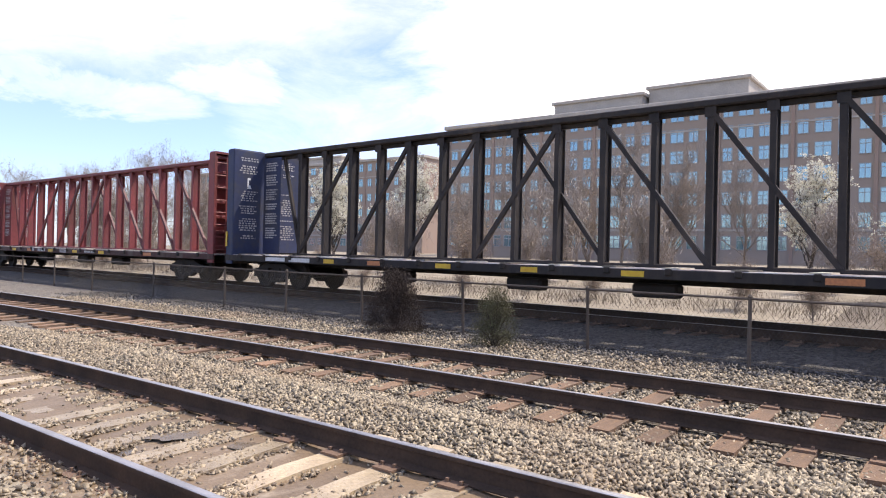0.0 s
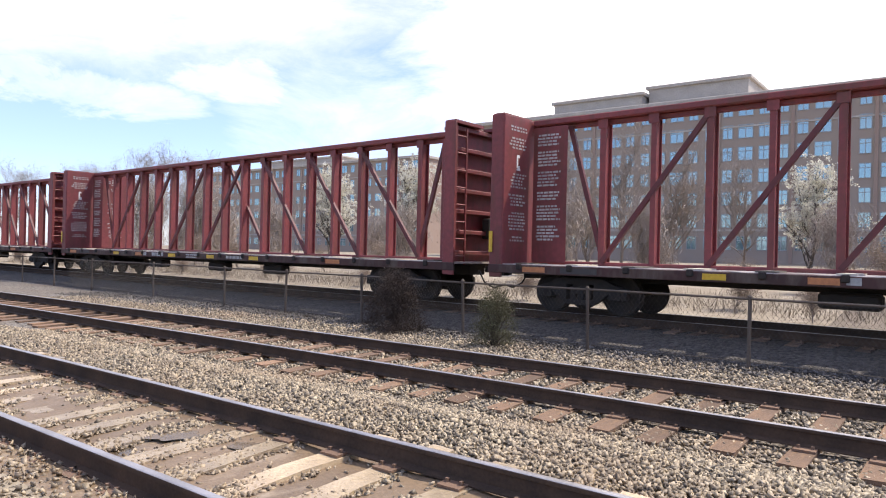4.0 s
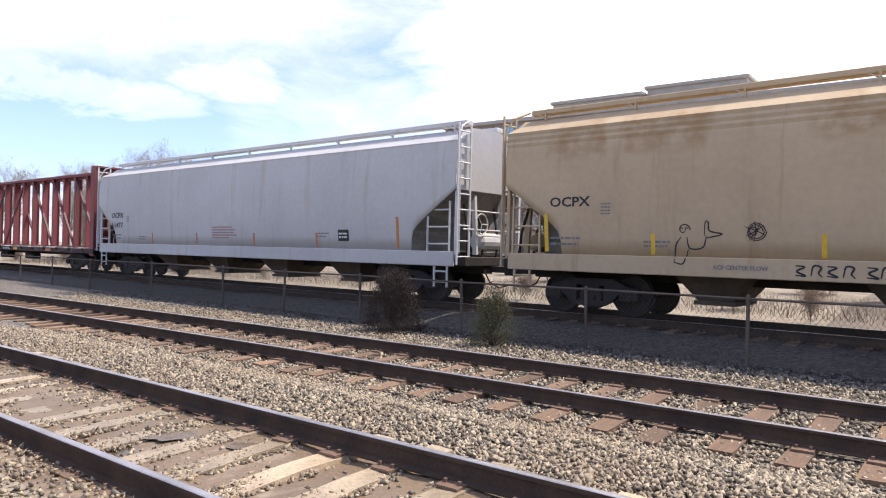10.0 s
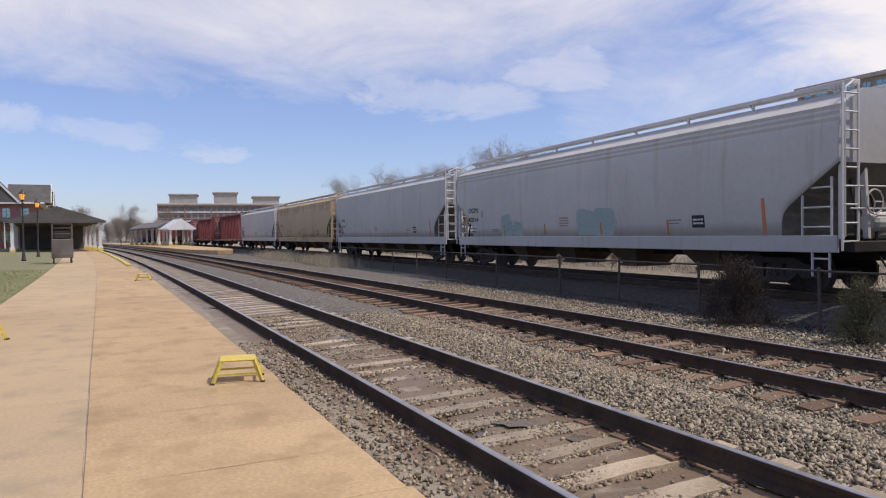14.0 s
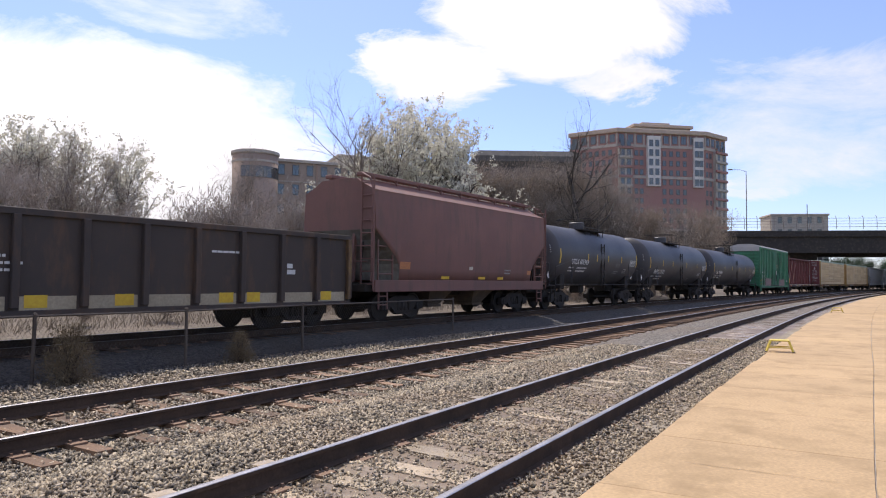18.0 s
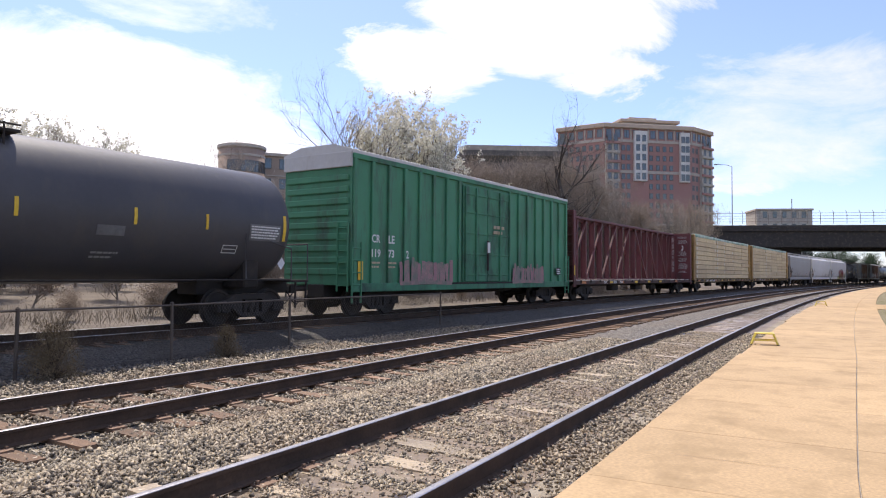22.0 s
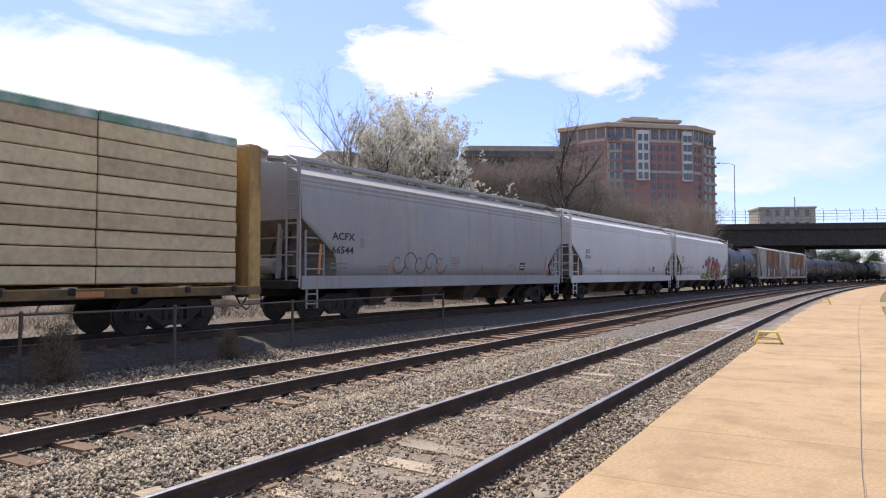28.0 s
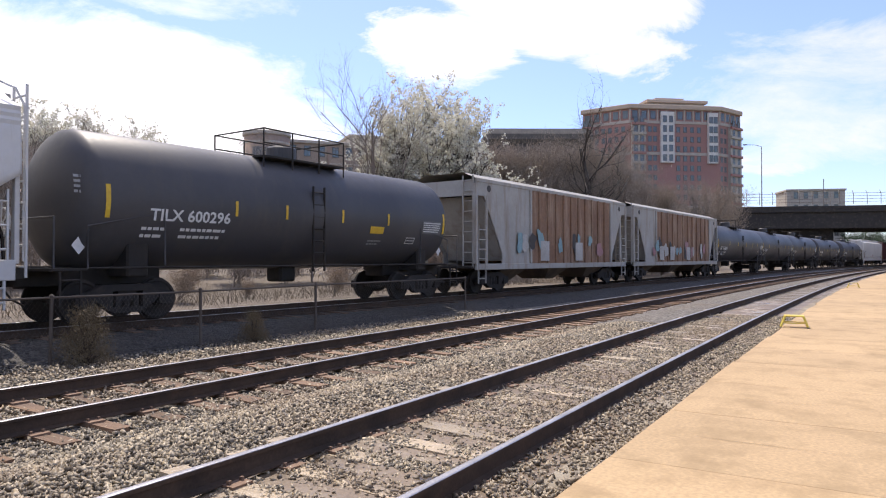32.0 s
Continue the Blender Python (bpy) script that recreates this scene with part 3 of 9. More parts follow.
def zone_cribs(rng, n, x):
    """Stones lie in the spaces between the ties, in drifts."""
    u = rng.uniform(2.48, 3.88, n)
    z = np.array([max(mud_level(a, b), -0.178) for a, b in zip(x, u)]) + rng.uniform(-0.012, 0.006, n)
    phase = ((x + 110) / 0.56 + 0.5) % 1.0
    crib = np.abs(phase - 0.5) < 0.28
    drift = np.array([noise.noise(Vector((a * 0.9, b * 1.1, 11.0))) for a, b in zip(x, u)])
    side = np.abs(u - T1) / 0.7
    chance = np.clip(0.62 + 1.6 * drift + np.interp(x, [-14, -4, 2, 6, 20], [0.35, -0.05, 0.0, 0.42, 0.4]) + 0.12 * side, 0.03, 1.0)
    return u, z, rng.random(n) < np.where(crib, chance, np.interp(x, [2, 8], [0.05, 0.4]) * chance)


stones("ballast_stones", 125000, -15, 18, zone_between, 0.0245, 1, "loose grey crushed stone between the two near tracks", M_STONE)
stones("ballast_stones", 42000, -24, 22, zone_beyond, 0.028, 2, "loose grey crushed stone beyond the middle track", M_STONE)
stones("ballast_stones", 18000, -26, 24, zone_fence, 0.030, 6, "grimy crushed stone along the fence, toned down for the train's shade", M_STONE2)
stones("ballast_stones", 22000, -12, 22, zone_edge, 0.022, 3, "scattered small stones along the platform edge", M_STONE)
stones("ballast_stones", 22000, -15, 17, zone_gauge2, 0.025, 4, "loose crushed stone between the rails of the middle track", M_STONE)
stones("ballast_stones", 95000, -16, 22, zone_cribs, 0.021, 5, "small stones in the mud between the ties", M_STONE)


def make_mud():
    bm = bmesh.new()
    us = np.linspace(2.46, 3.90, 15)
    xs = np.arange(-24.0, 30.0, 0.085)
    rows = [[bm.verts.new((x, u + bend(x), mud_level(x, u))) for u in us] for x in xs]
    for a, b in zip(rows, rows[1:]):
        for i in range(len(us) - 1):
            bm.faces.new((a[i], b[i], b[i + 1], a[i + 1])).smooth = True
    return tagged(part("mud_bed", bm, M_MUD), "dried and damp mud between the rails of the near track", "ground", kind="structure")


make_mud()


def puddle(x, u, rx, ru):
    """Standing water in a hollow of the mud."""
    bm = bmesh.new()
    ring = []
    for k in range(26):
        a = k * math.tau / 26
        f = 1 + 0.22 * math.sin(2 * a + 0.7) + 0.14 * math.sin(5 * a)
        ring.append(bm.verts.new((x + rx * f * math.cos(a), u + bend(x) + ru * f * math.sin(a), mud_level(x, u) + 0.012)))
    bm.faces.new(ring)
    return tagged(part("puddle", bm, M_PUDDLE), "shallow muddy puddle between the ties", "water", kind="structure")


M_PUDDLE = mat("muddy_water", (0.15, 0.108, 0.068), (0.12, 0.088, 0.056), 0.28, big=2, bump=0.0, spec=0.3)
puddle(-4.85, 3.55 - bend(-4.85), 0.20, 0.15)
puddle(-5.6, 3.3 - bend(-5.6), 0.15, 0.22)


# ---------------------------------------------------------------- tracks
def rail_profile(c, z):
    """Foot, web and head of a rail whose top is at z."""
    s = [(-0.07, -0.172), (0.07, -0.172), (0.07, -0.160), (0.012, -0.140), (0.010, -0.045), (0.036, -0.034), (0.0365, -0.012), (0.034, -0.0055), (0.028, -0.0018), (0.018, 0.0)]
    full = s + [(-o, h) for o, h in reversed(s[2:])]
    return [(c + o, z + h) for o, h in full]


def make_track(name, label, c, z, line, cant, tie_mat, x0, x1, step, tie_len, seed, nearest):
    tr = thing(name, Matrix(), label, "railway track", kind="structure")
    for o, zz in ((-GAUGE / 2, z), (GAUGE / 2, z + cant)):
        bm = bmesh.new()
        prof = rail_profile(c + o, zz)
        mats = [1 if 7 <= i <= 11 else 0 for i in range(len(prof))]
        sweep(bm, stations(-330, 420, 1.0), prof, line, mats, closed=True)
        for f in bm.faces:
            f.smooth = f.material_index == 1
        part("rail", bm, [M_RAIL, M_HEAD], tr, "dark rusty rail with a polished running surface")
    rng = random.Random(seed)
    lean = math.atan(cant / GAUGE)
    proto = []
    for k in range(5):
        bm = bmesh.new()
        n = 5
        grid = [[], []]
        for i in range(n + 1):
            yy = -tie_len / 2 + tie_len * i / n
            for s, side in ((-1, 0), (1, 1)):
                grid[side].append((s * (0.115 + rng.uniform(-0.012, 0.01)), yy, rng.uniform(-0.012, 0.004)))
        top = [[bm.verts.new(p) for p in g] for g in grid]
        low = [[bm.verts.new((p[0], p[1], -0.17)) for p in g] for g in grid]
        for i in range(n):
            bm.faces.new((top[0][i], top[1][i], top[1][i + 1], top[0][i + 1]))
            bm.faces.new((low[0][i], low[0][i + 1], top[0][i + 1], top[0][i]))
            bm.faces.new((top[1][i], top[1][i + 1], low[1][i + 1], low[1][i]))
        bm.faces.new((top[0][0], low[0][0], low[1][0], top[1][0]))
        bm.faces.new((top[0][n], top[1][n], low[1][n], low[0][n]))
        me = bpy.data.meshes.new("tie")
        bmesh.ops.recalc_face_normals(bm, faces=bm.faces[:])
        bm.to_mesh(me)
        bm.free()
        me.materials.append(tie_mat)
        proto.append(me)
    bm = bmesh.new()
    box(bm, -0.095, 0.095, -0.18, 0.18, -0.004, 0.016)
    for sx, sy in ((-0.06, -0.1), (0.06, 0.1), (0.06, -0.1), (-0.06, 0.1)):
        box(bm, sx - 0.012, sx + 0.012, sy - 0.014, sy + 0.014, 0.0, 0.042)
    plate = bpy.data.meshes.new("tie_plate")
    bm.to_mesh(plate)
    bm.free()
    plate.materials.append(M_PLATE)
    far = bmesh.new()
    x = x0
    while x < x1:
        cx = x + rng.uniform(-0.04, 0.04)
        zt = z + cant / 2 - 0.176 + rng.uniform(-0.012, 0.006)
        y = line(cx) + c
        turn = math.degrees(math.atan((line(cx + 0.5) - line(cx - 0.5))))
        if nearest[0] < x < nearest[1]:
            t = shared("tie", proto[rng.randrange(5)], None, tr)
            t.matrix_world = pose(cx, y + rng.uniform(-0.09, 0.09), zt, math.degrees(lean), rng.uniform(-1.5, 1.5), turn + rng.uniform(-2.5, 2.5))
            if nearest[0] / 2 < x < nearest[1] / 2:
                for o in (-GAUGE / 2, GAUGE / 2):
                    p = shared("tie_plate", plate, None, tr)
                    p.matrix_world = pose(cx, y + o, zt + 0.002 + o * cant / GAUGE, math.degrees(lean), 0, turn)
        else:
            box(far, cx - 0.115, cx + 0.115, y - tie_len / 2, y + tie_len / 2, zt - 0.1, zt)
        x += step
    tagged(part("far_ties", far, tie_mat, tr), kind="stuff")
    return tr


make_track("track_1", "near track with rusty rails and pale mud-caked wooden ties", T1, 0.0, bend, CANT, M_TIE1, -110, 130, 0.56, 2.55, 5, (-24, 30))
make_track("track_2", "middle track with rusty rails and brown wooden ties in ballast", T2, -0.069, bend, CANT, M_TIE2, -110, 130, 0.60, 2.75, 6, (-26, 30))
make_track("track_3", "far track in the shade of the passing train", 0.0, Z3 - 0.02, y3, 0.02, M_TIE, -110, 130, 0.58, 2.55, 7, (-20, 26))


# ---------------------------------------------------------------- platform
def joint_line(x):
    """Offset of the joint that runs along the platform."""
    return float(np.interp(x, [-20, -10, -4.7, 6, 10.8, 15, 34], [-0.40, -0.37, -0.32, -0.21, -0.30, -0.376, -0.41]))


def make_platform():
    pf = thing("platform", Matrix(), "low platform of warm tan concrete slabs beside the near track", "platform", kind="structure")
    bm = bmesh.new()
    rows = []
    xs = stations(-127, 157, 2.0)
    for x in xs:
        b, e = bend(x), inner_edge(x)
        rows.append([bm.verts.new((x, b + u, z)) for u, z in ((e + 0.01, -0.28), (e + 0.01, -0.012), (1.575, -0.012), (1.575, -0.28))])
    for a, b in zip(rows, rows[1:]):
        for i in range(3):
            bm.faces.new((a[i], b[i], b[i + 1], a[i + 1]))
    part("slab_bed", bm, M_CONC2, pf, "dark joints under the slabs")
    cuts = [9.1 + 1.9 * k for k in range(-72, 78)]
    rng = random.Random(17)
    for k, (x0, x1) in enumerate(zip(cuts, cuts[1:])):
        for lane in (0, 1):
            bm = bmesh.new()
            g = 0.005
            wob = rng.uniform(-0.03, 0.03)
            top = []
            for x in (x0 + (g if k % 2 else 0.0012), (x0 + x1) / 2, x1 - (0.0012 if k % 2 else g)):
                b, e = bend(x), inner_edge(x)
                lo, hi = (e, joint_line(x) - g) if lane else (joint_line(x) + g, 1.59 + wob)
                top.append((x, b + lo, b + hi))
            t = [[bm.verts.new((x, y, 0.0)) for y in (a, c)] for x, a, c in top]
            d = [[bm.verts.new((x, y, -0.2)) for y in (a, c)] for x, a, c in top]
            for i in range(2):
                bm.faces.new((t[i][0], t[i + 1][0], t[i + 1][1], t[i][1]))
                for q in (0, 1):
                    bm.faces.new((t[i][q], d[i][q], d[i + 1][q], t[i + 1][q]))
            bm.faces.new((t[0][0], t[0][1], d[0][1], d[0][0]))
            bm.faces.new((t[2][0], d[2][0], d[2][1], t[2][1]))
            if abs(x0) < 25:
                es = [e for e in bm.edges if all(abs(v.co.z) < 1e-4 for v in e.verts)]
                bmesh.ops.bevel(bm, geom=es, offset=0.004, segments=1, affect="EDGES")
            part("slab", bm, M_CONC3 if lane and x0 < 4 else M_CONC, pf)


make_platform()


# ---------------------------------------------------------------- train: paints
P_RED = mat("red_car_paint", (0.225, 0.047, 0.048), (0.175, 0.039, 0.041), 0.6, big=0.5, fine=9, bump=0.08, stain=(0.12, 0.045, 0.032), streak=(1.5, 1.5, 0.3), amount=0.4, vary=0.12)
P_MAROON = mat("maroon_car_paint", (0.125, 0.026, 0.029), (0.10, 0.023, 0.025), 0.6, big=0.5, fine=9, bump=0.08, stain=(0.07, 0.03, 0.025), streak=(1.5, 1.5, 0.3), amount=0.4)
P_SILL = mat("grimy_sill", (0.085, 0.034, 0.030), (0.055, 0.030, 0.026), 0.8, big=0.8, fine=9, bump=0.1, stain=(0.12, 0.09, 0.07), streak=(1.5, 1, 0.5), amount=0.45)
P_PINK = mat("faded_red_paint", (0.30, 0.085, 0.085), (0.24, 0.06, 0.062), 0.7, big=0.6, fine=9, bump=0.05, stain=(0.38, 0.18, 0.17), amount=0.25)
P_BLACK = mat("black_car_paint", (0.060, 0.058, 0.063), (0.078, 0.074, 0.076), 0.48, big=0.4, fine=8, bump=0.03, stain=(0.085, 0.078, 0.072), streak=(1, 1, 0.35), amount=0.3, spec=0.32, speck=0.10)
P_NAVY = mat("navy_car_paint", (0.030, 0.040, 0.10), (0.026, 0.034, 0.075), 0.6, big=0.5, fine=8, bump=0.05, stain=(0.05, 0.05, 0.06), amount=0.4)
P_JET = mat("jet_black_paint", (0.027, 0.024, 0.024), (0.038, 0.033, 0.031), 0.7, big=0.5, fine=8, bump=0.05, stain=(0.065, 0.052, 0.044), streak=(1, 1, 0.35), amount=0.4, spec=0.25)
P_DULL = mat("dull_black_paint", (0.042, 0.039, 0.040), (0.056, 0.050, 0.048), 0.7, big=0.5, fine=9, bump=0.08, stain=(0.085, 0.07, 0.06), streak=(1.4, 1, 0.3), amount=0.35, speck=0.10)
P_GREY = mat("pale_grey_paint", (0.53, 0.52, 0.505), (0.46, 0.45, 0.435), 0.6, big=0.35, fine=8, bump=0.04, stain=(0.40, 0.35, 0.29), streak=(2.2, 1, 0.16), amount=0.20, vary=0.08, speck=0.10)
P_GREYD = mat("dusty_grey_paint", (0.35, 0.345, 0.335), (0.30, 0.295, 0.29), 0.65, big=0.35, fine=8, bump=0.04, stain=(0.30, 0.25, 0.19), streak=(2.2, 1, 0.16), amount=0.25, speck=0.1)
P_WHITE = mat("white_car_paint", (0.63, 0.615, 0.60), (0.56, 0.545, 0.53), 0.6, big=0.35, fine=8, bump=0.04, stain=(0.45, 0.41, 0.35), streak=(2.2, 1, 0.16), amount=0.12, speck=0.10)
P_DIRTY = mat("rust_patched_grey", (0.40, 0.395, 0.385), (0.345, 0.34, 0.33), 0.7, big=0.4, fine=8, bump=0.05, stain=(0.34, 0.28, 0.21), streak=(1.2, 1, 0.25), amount=0.2, speck=0.10)


def rust_band(m, rust, z0, z1):
    """Adds worn rust patches below the roof seam of a car, between two heights of its side."""
    nt = m.node_tree
    p = next(n for n in nt.nodes if n.type == "BSDF_PRINCIPLED")
    col = p.inputs["Base Color"].links[0].from_socket
    tc = nt.nodes.new("ShaderNodeTexCoord")
    sep = nt.nodes.new("ShaderNodeSeparateXYZ")
    nt.links.new(tc.outputs["Object"], sep.inputs[0])
    band = nt.nodes.new("ShaderNodeMapRange")
    for k, v in (("From Min", z0), ("From Max", z1)):
        band.inputs[k].default_value = v
    nt.links.new(sep.outputs[2], band.inputs["Value"])
    seam = nt.nodes.new("ShaderNodeMapRange")
    for k, v in (("From Min", z1 + 0.78), ("From Max", z1 + 0.70)):
        seam.inputs[k].default_value = v
    nt.links.new(sep.outputs[2], seam.inputs["Value"])

    def times(a, b):
        n = nt.nodes.new("ShaderNodeMath")
        n.operation = "MULTIPLY"
        nt.links.new(a, n.inputs[0])
        nt.links.new(b, n.inputs[1])
        return n.outputs[0]
    cells = ramp(nt, noise_at(nt, tc.outputs["Object"], 0.95, 3, (1.0, 0.2, 0.35), 0.4), 0.44, 0.52)
    torn = ramp(nt, noise_at(nt, tc.outputs["Object"], 2.4, 6, (1.0, 0.3, 1.5), 0.65), 0.36, 0.62)
    nt.links.new(mix(nt, times(times(cells, torn), times(band.outputs[0], seam.outputs[0])), col, rust), p.inputs["Base Color"])


rust_band(P_DIRTY, (0.33, 0.175, 0.085), 3.15, 3.40)
P_CHALKY = mat("chalky_grey_paint", (0.40, 0.385, 0.36), (0.33, 0.315, 0.29), 0.75, big=0.6, fine=8, bump=0.05, stain=(0.27, 0.22, 0.17), streak=(1.6, 1, 0.25), amount=0.35, speck=0.12)
P_TAN = mat("dusty_tan_paint", (0.52, 0.395, 0.25), (0.45, 0.335, 0.21), 0.75, big=0.4, fine=8, bump=0.05, stain=(0.38, 0.27, 0.155), streak=(2, 1, 0.2), amount=0.18, speck=0.10)
rust_band(P_TAN, (0.37, 0.24, 0.125), 3.35, 3.60)
P_BROWN = mat("brown_car_paint", (0.22, 0.108, 0.088), (0.175, 0.088, 0.074), 0.7, big=0.4, fine=8, bump=0.06, stain=(0.135, 0.085, 0.068), streak=(1.5, 1, 0.25), amount=0.35, speck=0.10)
P_RUSTR = mat("rusty_brown_side", (0.25, 0.145, 0.09), (0.195, 0.11, 0.07), 0.85, big=0.5, fine=8, bump=0.08, stain=(0.38, 0.27, 0.19), streak=(1.4, 1, 0.25), amount=0.38)
P_GREEN = mat("green_car_paint", (0.055, 0.235, 0.125), (0.045, 0.19, 0.10), 0.6, big=0.5, fine=8, bump=0.06, stain=(0.05, 0.10, 0.065), streak=(1.3, 1, 0.3), amount=0.36, speck=0.10)
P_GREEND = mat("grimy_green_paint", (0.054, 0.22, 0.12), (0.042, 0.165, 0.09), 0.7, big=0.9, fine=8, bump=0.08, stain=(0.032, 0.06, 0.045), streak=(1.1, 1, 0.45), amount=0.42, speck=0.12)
P_OCHRE = mat("ochre_car_paint", (0.47, 0.295, 0.098), (0.38, 0.235, 0.080), 0.65, big=0.5, fine=8, bump=0.06, stain=(0.20, 0.10, 0.04), streak=(1.2, 1, 0.3), amount=0.42)
P_OCHRED = mat("rusty_ochre_paint", (0.15, 0.08, 0.036), (0.105, 0.058, 0.03), 0.75, big=0.8, fine=8, bump=0.08, stain=(0.09, 0.05, 0.03), amount=0.4)
P_OCHFL = mat("flaking_ochre_paint", (0.36, 0.22, 0.065), (0.20, 0.115, 0.045), 0.7, big=2.2, fine=9, bump=0.08, stain=(0.085, 0.05, 0.03), streak=(1, 1, 0.5), amount=0.75)
# worn deck steel, with sunlight on its top put into the pale colour
P_DECK = mat("sunlit_worn_deck", (0.52, 0.48, 0.45), (0.26, 0.20, 0.18), 0.8, big=1.4, fine=9, bump=0.05, stain=(0.16, 0.09, 0.08), amount=0.3)
P_UNDER = mat("grimy_steel", (0.019, 0.016, 0.014), (0.032, 0.026, 0.021), 0.85, big=1.2, fine=14, bump=0.2, stain=(0.055, 0.04, 0.03), amount=0.3)
# grime, plus the shade below the hopper ends put into the colour
P_SLOPE = mat("grimy_shaded_sheet", (0.17, 0.155, 0.125), (0.125, 0.112, 0.092), 0.85, big=0.8, fine=9, bump=0.06, stain=(0.11, 0.085, 0.06), amount=0.35)
P_TXTG = mat("faint_stencil", (0.20, 0.20, 0.205), None, 0.7, bump=0)
P_CHUTE = mat("dusty_outlet", (0.075, 0.055, 0.04), (0.11, 0.08, 0.055), 0.85, fine=10, stain=(0.17, 0.12, 0.075))
P_OCHSILL = mat("grimy_ochre_sill", (0.24, 0.145, 0.048), (0.13, 0.08, 0.034), 0.75, big=0.9, fine=8, bump=0.08, stain=(0.06, 0.042, 0.028), streak=(0.8, 1, 0.6), amount=0.45)
P_WRAP = mat("lumber_wrap", (0.61, 0.475, 0.28), (0.54, 0.42, 0.25), 0.6, big=0.9, fine=6, bump=0.25, vary=0.22, dist=0.03)
P_TARP = mat("green_wrap", (0.16, 0.30, 0.22), (0.50, 0.54, 0.50), 0.6, big=1.6, fine=6, bump=0.3)
P_TXTW = mat("white_stencil", (0.70, 0.70, 0.68), (0.58, 0.57, 0.55), 0.7, bump=0)
P_FAINTW = mat("faint_white_stencil", (0.34, 0.34, 0.33), None, 0.7, bump=0)
P_PLATE = mat("grey_notice", (0.15, 0.15, 0.15), (0.11, 0.11, 0.11), 0.6, fine=10, bump=0)
P_TXTD = mat("worn_white_stencil", (0.50, 0.49, 0.47), (0.30, 0.29, 0.28), 0.7, big=2.5, bump=0)
P_TXTB = mat("black_stencil", (0.028, 0.028, 0.03), None, 0.7, bump=0)
P_TXTR = mat("red_stencil", (0.36, 0.20, 0.19), None, 0.7, bump=0)
P_REFL = mat("yellow_reflector", (0.72, 0.47, 0.035), (0.62, 0.38, 0.03), 0.45, fine=12, bump=0.0)
P_ORNG = mat("orange_reflector", (0.55, 0.205, 0.07), (0.42, 0.17, 0.075), 0.5, bump=0)
P_PALE = mat("faded_yellow_mark", (0.46, 0.38, 0.26), (0.34, 0.28, 0.19), 0.7, bump=0)
P_FADEDW = mat("pale_paper", (0.62, 0.56, 0.45), (0.54, 0.48, 0.38), 0.7, bump=0)
P_LABEL = mat("white_label", (0.75, 0.75, 0.75), None, 0.6, bump=0)
G_RED = mat("red_spray", (0.30, 0.025, 0.045), (0.22, 0.02, 0.035), 0.6, bump=0)
G_LIME = mat("lime_spray", (0.36, 0.42, 0.08), (0.28, 0.34, 0.07), 0.6, bump=0)
G_BLUE = mat("blue_spray", (0.075, 0.10, 0.165), (0.125, 0.165, 0.225), 0.6, big=2.4, bump=0)
G_INK = mat("dark_blue_spray", (0.04, 0.052, 0.085), (0.075, 0.085, 0.11), 0.6, big=2.0, bump=0)
G_PALEB = mat("pale_blue_spray", (0.21, 0.28, 0.40), (0.15, 0.20, 0.29), 0.6, big=2.0, bump=0)
G_CHALK = mat("white_spray", (0.62, 0.62, 0.60), (0.50, 0.50, 0.48), 0.7, bump=0)
G_FADE = mat("faded_white_spray", (0.46, 0.45, 0.43), (0.36, 0.34, 0.31), 0.7, bump=0)
G_AQUA = mat("aqua_spray", (0.30, 0.40, 0.39), (0.36, 0.43, 0.425), 0.7, bump=0)
G_TEAL = mat("teal_spray", (0.16, 0.28, 0.32), (0.24, 0.36, 0.38), 0.6, bump=0)
G_CREAM = mat("cream_spray", (0.50, 0.50, 0.27), (0.58, 0.58, 0.46), 0.6, bump=0)
G_WORN = mat("worn_rose_spray", (0.36, 0.20, 0.20), (0.17, 0.19, 0.15), 0.75, big=2.6, bump=0, stain=(0.22, 0.17, 0.15), amount=0.3)
G_ROSE = mat("rose_spray", (0.36, 0.18, 0.19), (0.28, 0.17, 0.17), 0.7, bump=0)


# ---------------------------------------------------------------- train: shared pieces
def mesh_of(name, bm, material, smooth=False):
    me = bpy.data.meshes.new(name)
    bmesh.ops.recalc_face_normals(bm, faces=bm.faces[:])
    bm.to_mesh(me)
    bm.free()
    for m in material if isinstance(material, (list, tuple)) else (material,):
        me.materials.append(m)
    if smooth:
        me.polygons.foreach_set("use_smooth", [True] * len(me.polygons))
    return me


def wheelset_mesh():
    bm = bmesh.new()
    for s in (-1, 1):
        prof = [(0.10, 0.70), (0.40, 0.69), (0.42, 0.68), (0.485, 0.68), (0.485, 0.71), (0.455, 0.715), (0.45, 0.81), (0.40, 0.815), (0.37, 0.79), (0.16, 0.77), (0.15, 0.83), (0.09, 0.83)]
        lathe(bm, [(r, s * h) for r, h in prof], 28, "y", (0, 0, 0.455))
    lathe(bm, [(0.085, -1.05), (0.085, 1.05)], 12, "y", (0, 0, 0.455))
    for s in (-1, 1):
        lathe(bm, [(0.13, s * 0.93), (0.13, s * 1.10), (0.06, s * 1.12)], 12, "y", (0, 0, 0.455))
    return mesh_of("wheelset", bm, P_UNDER)


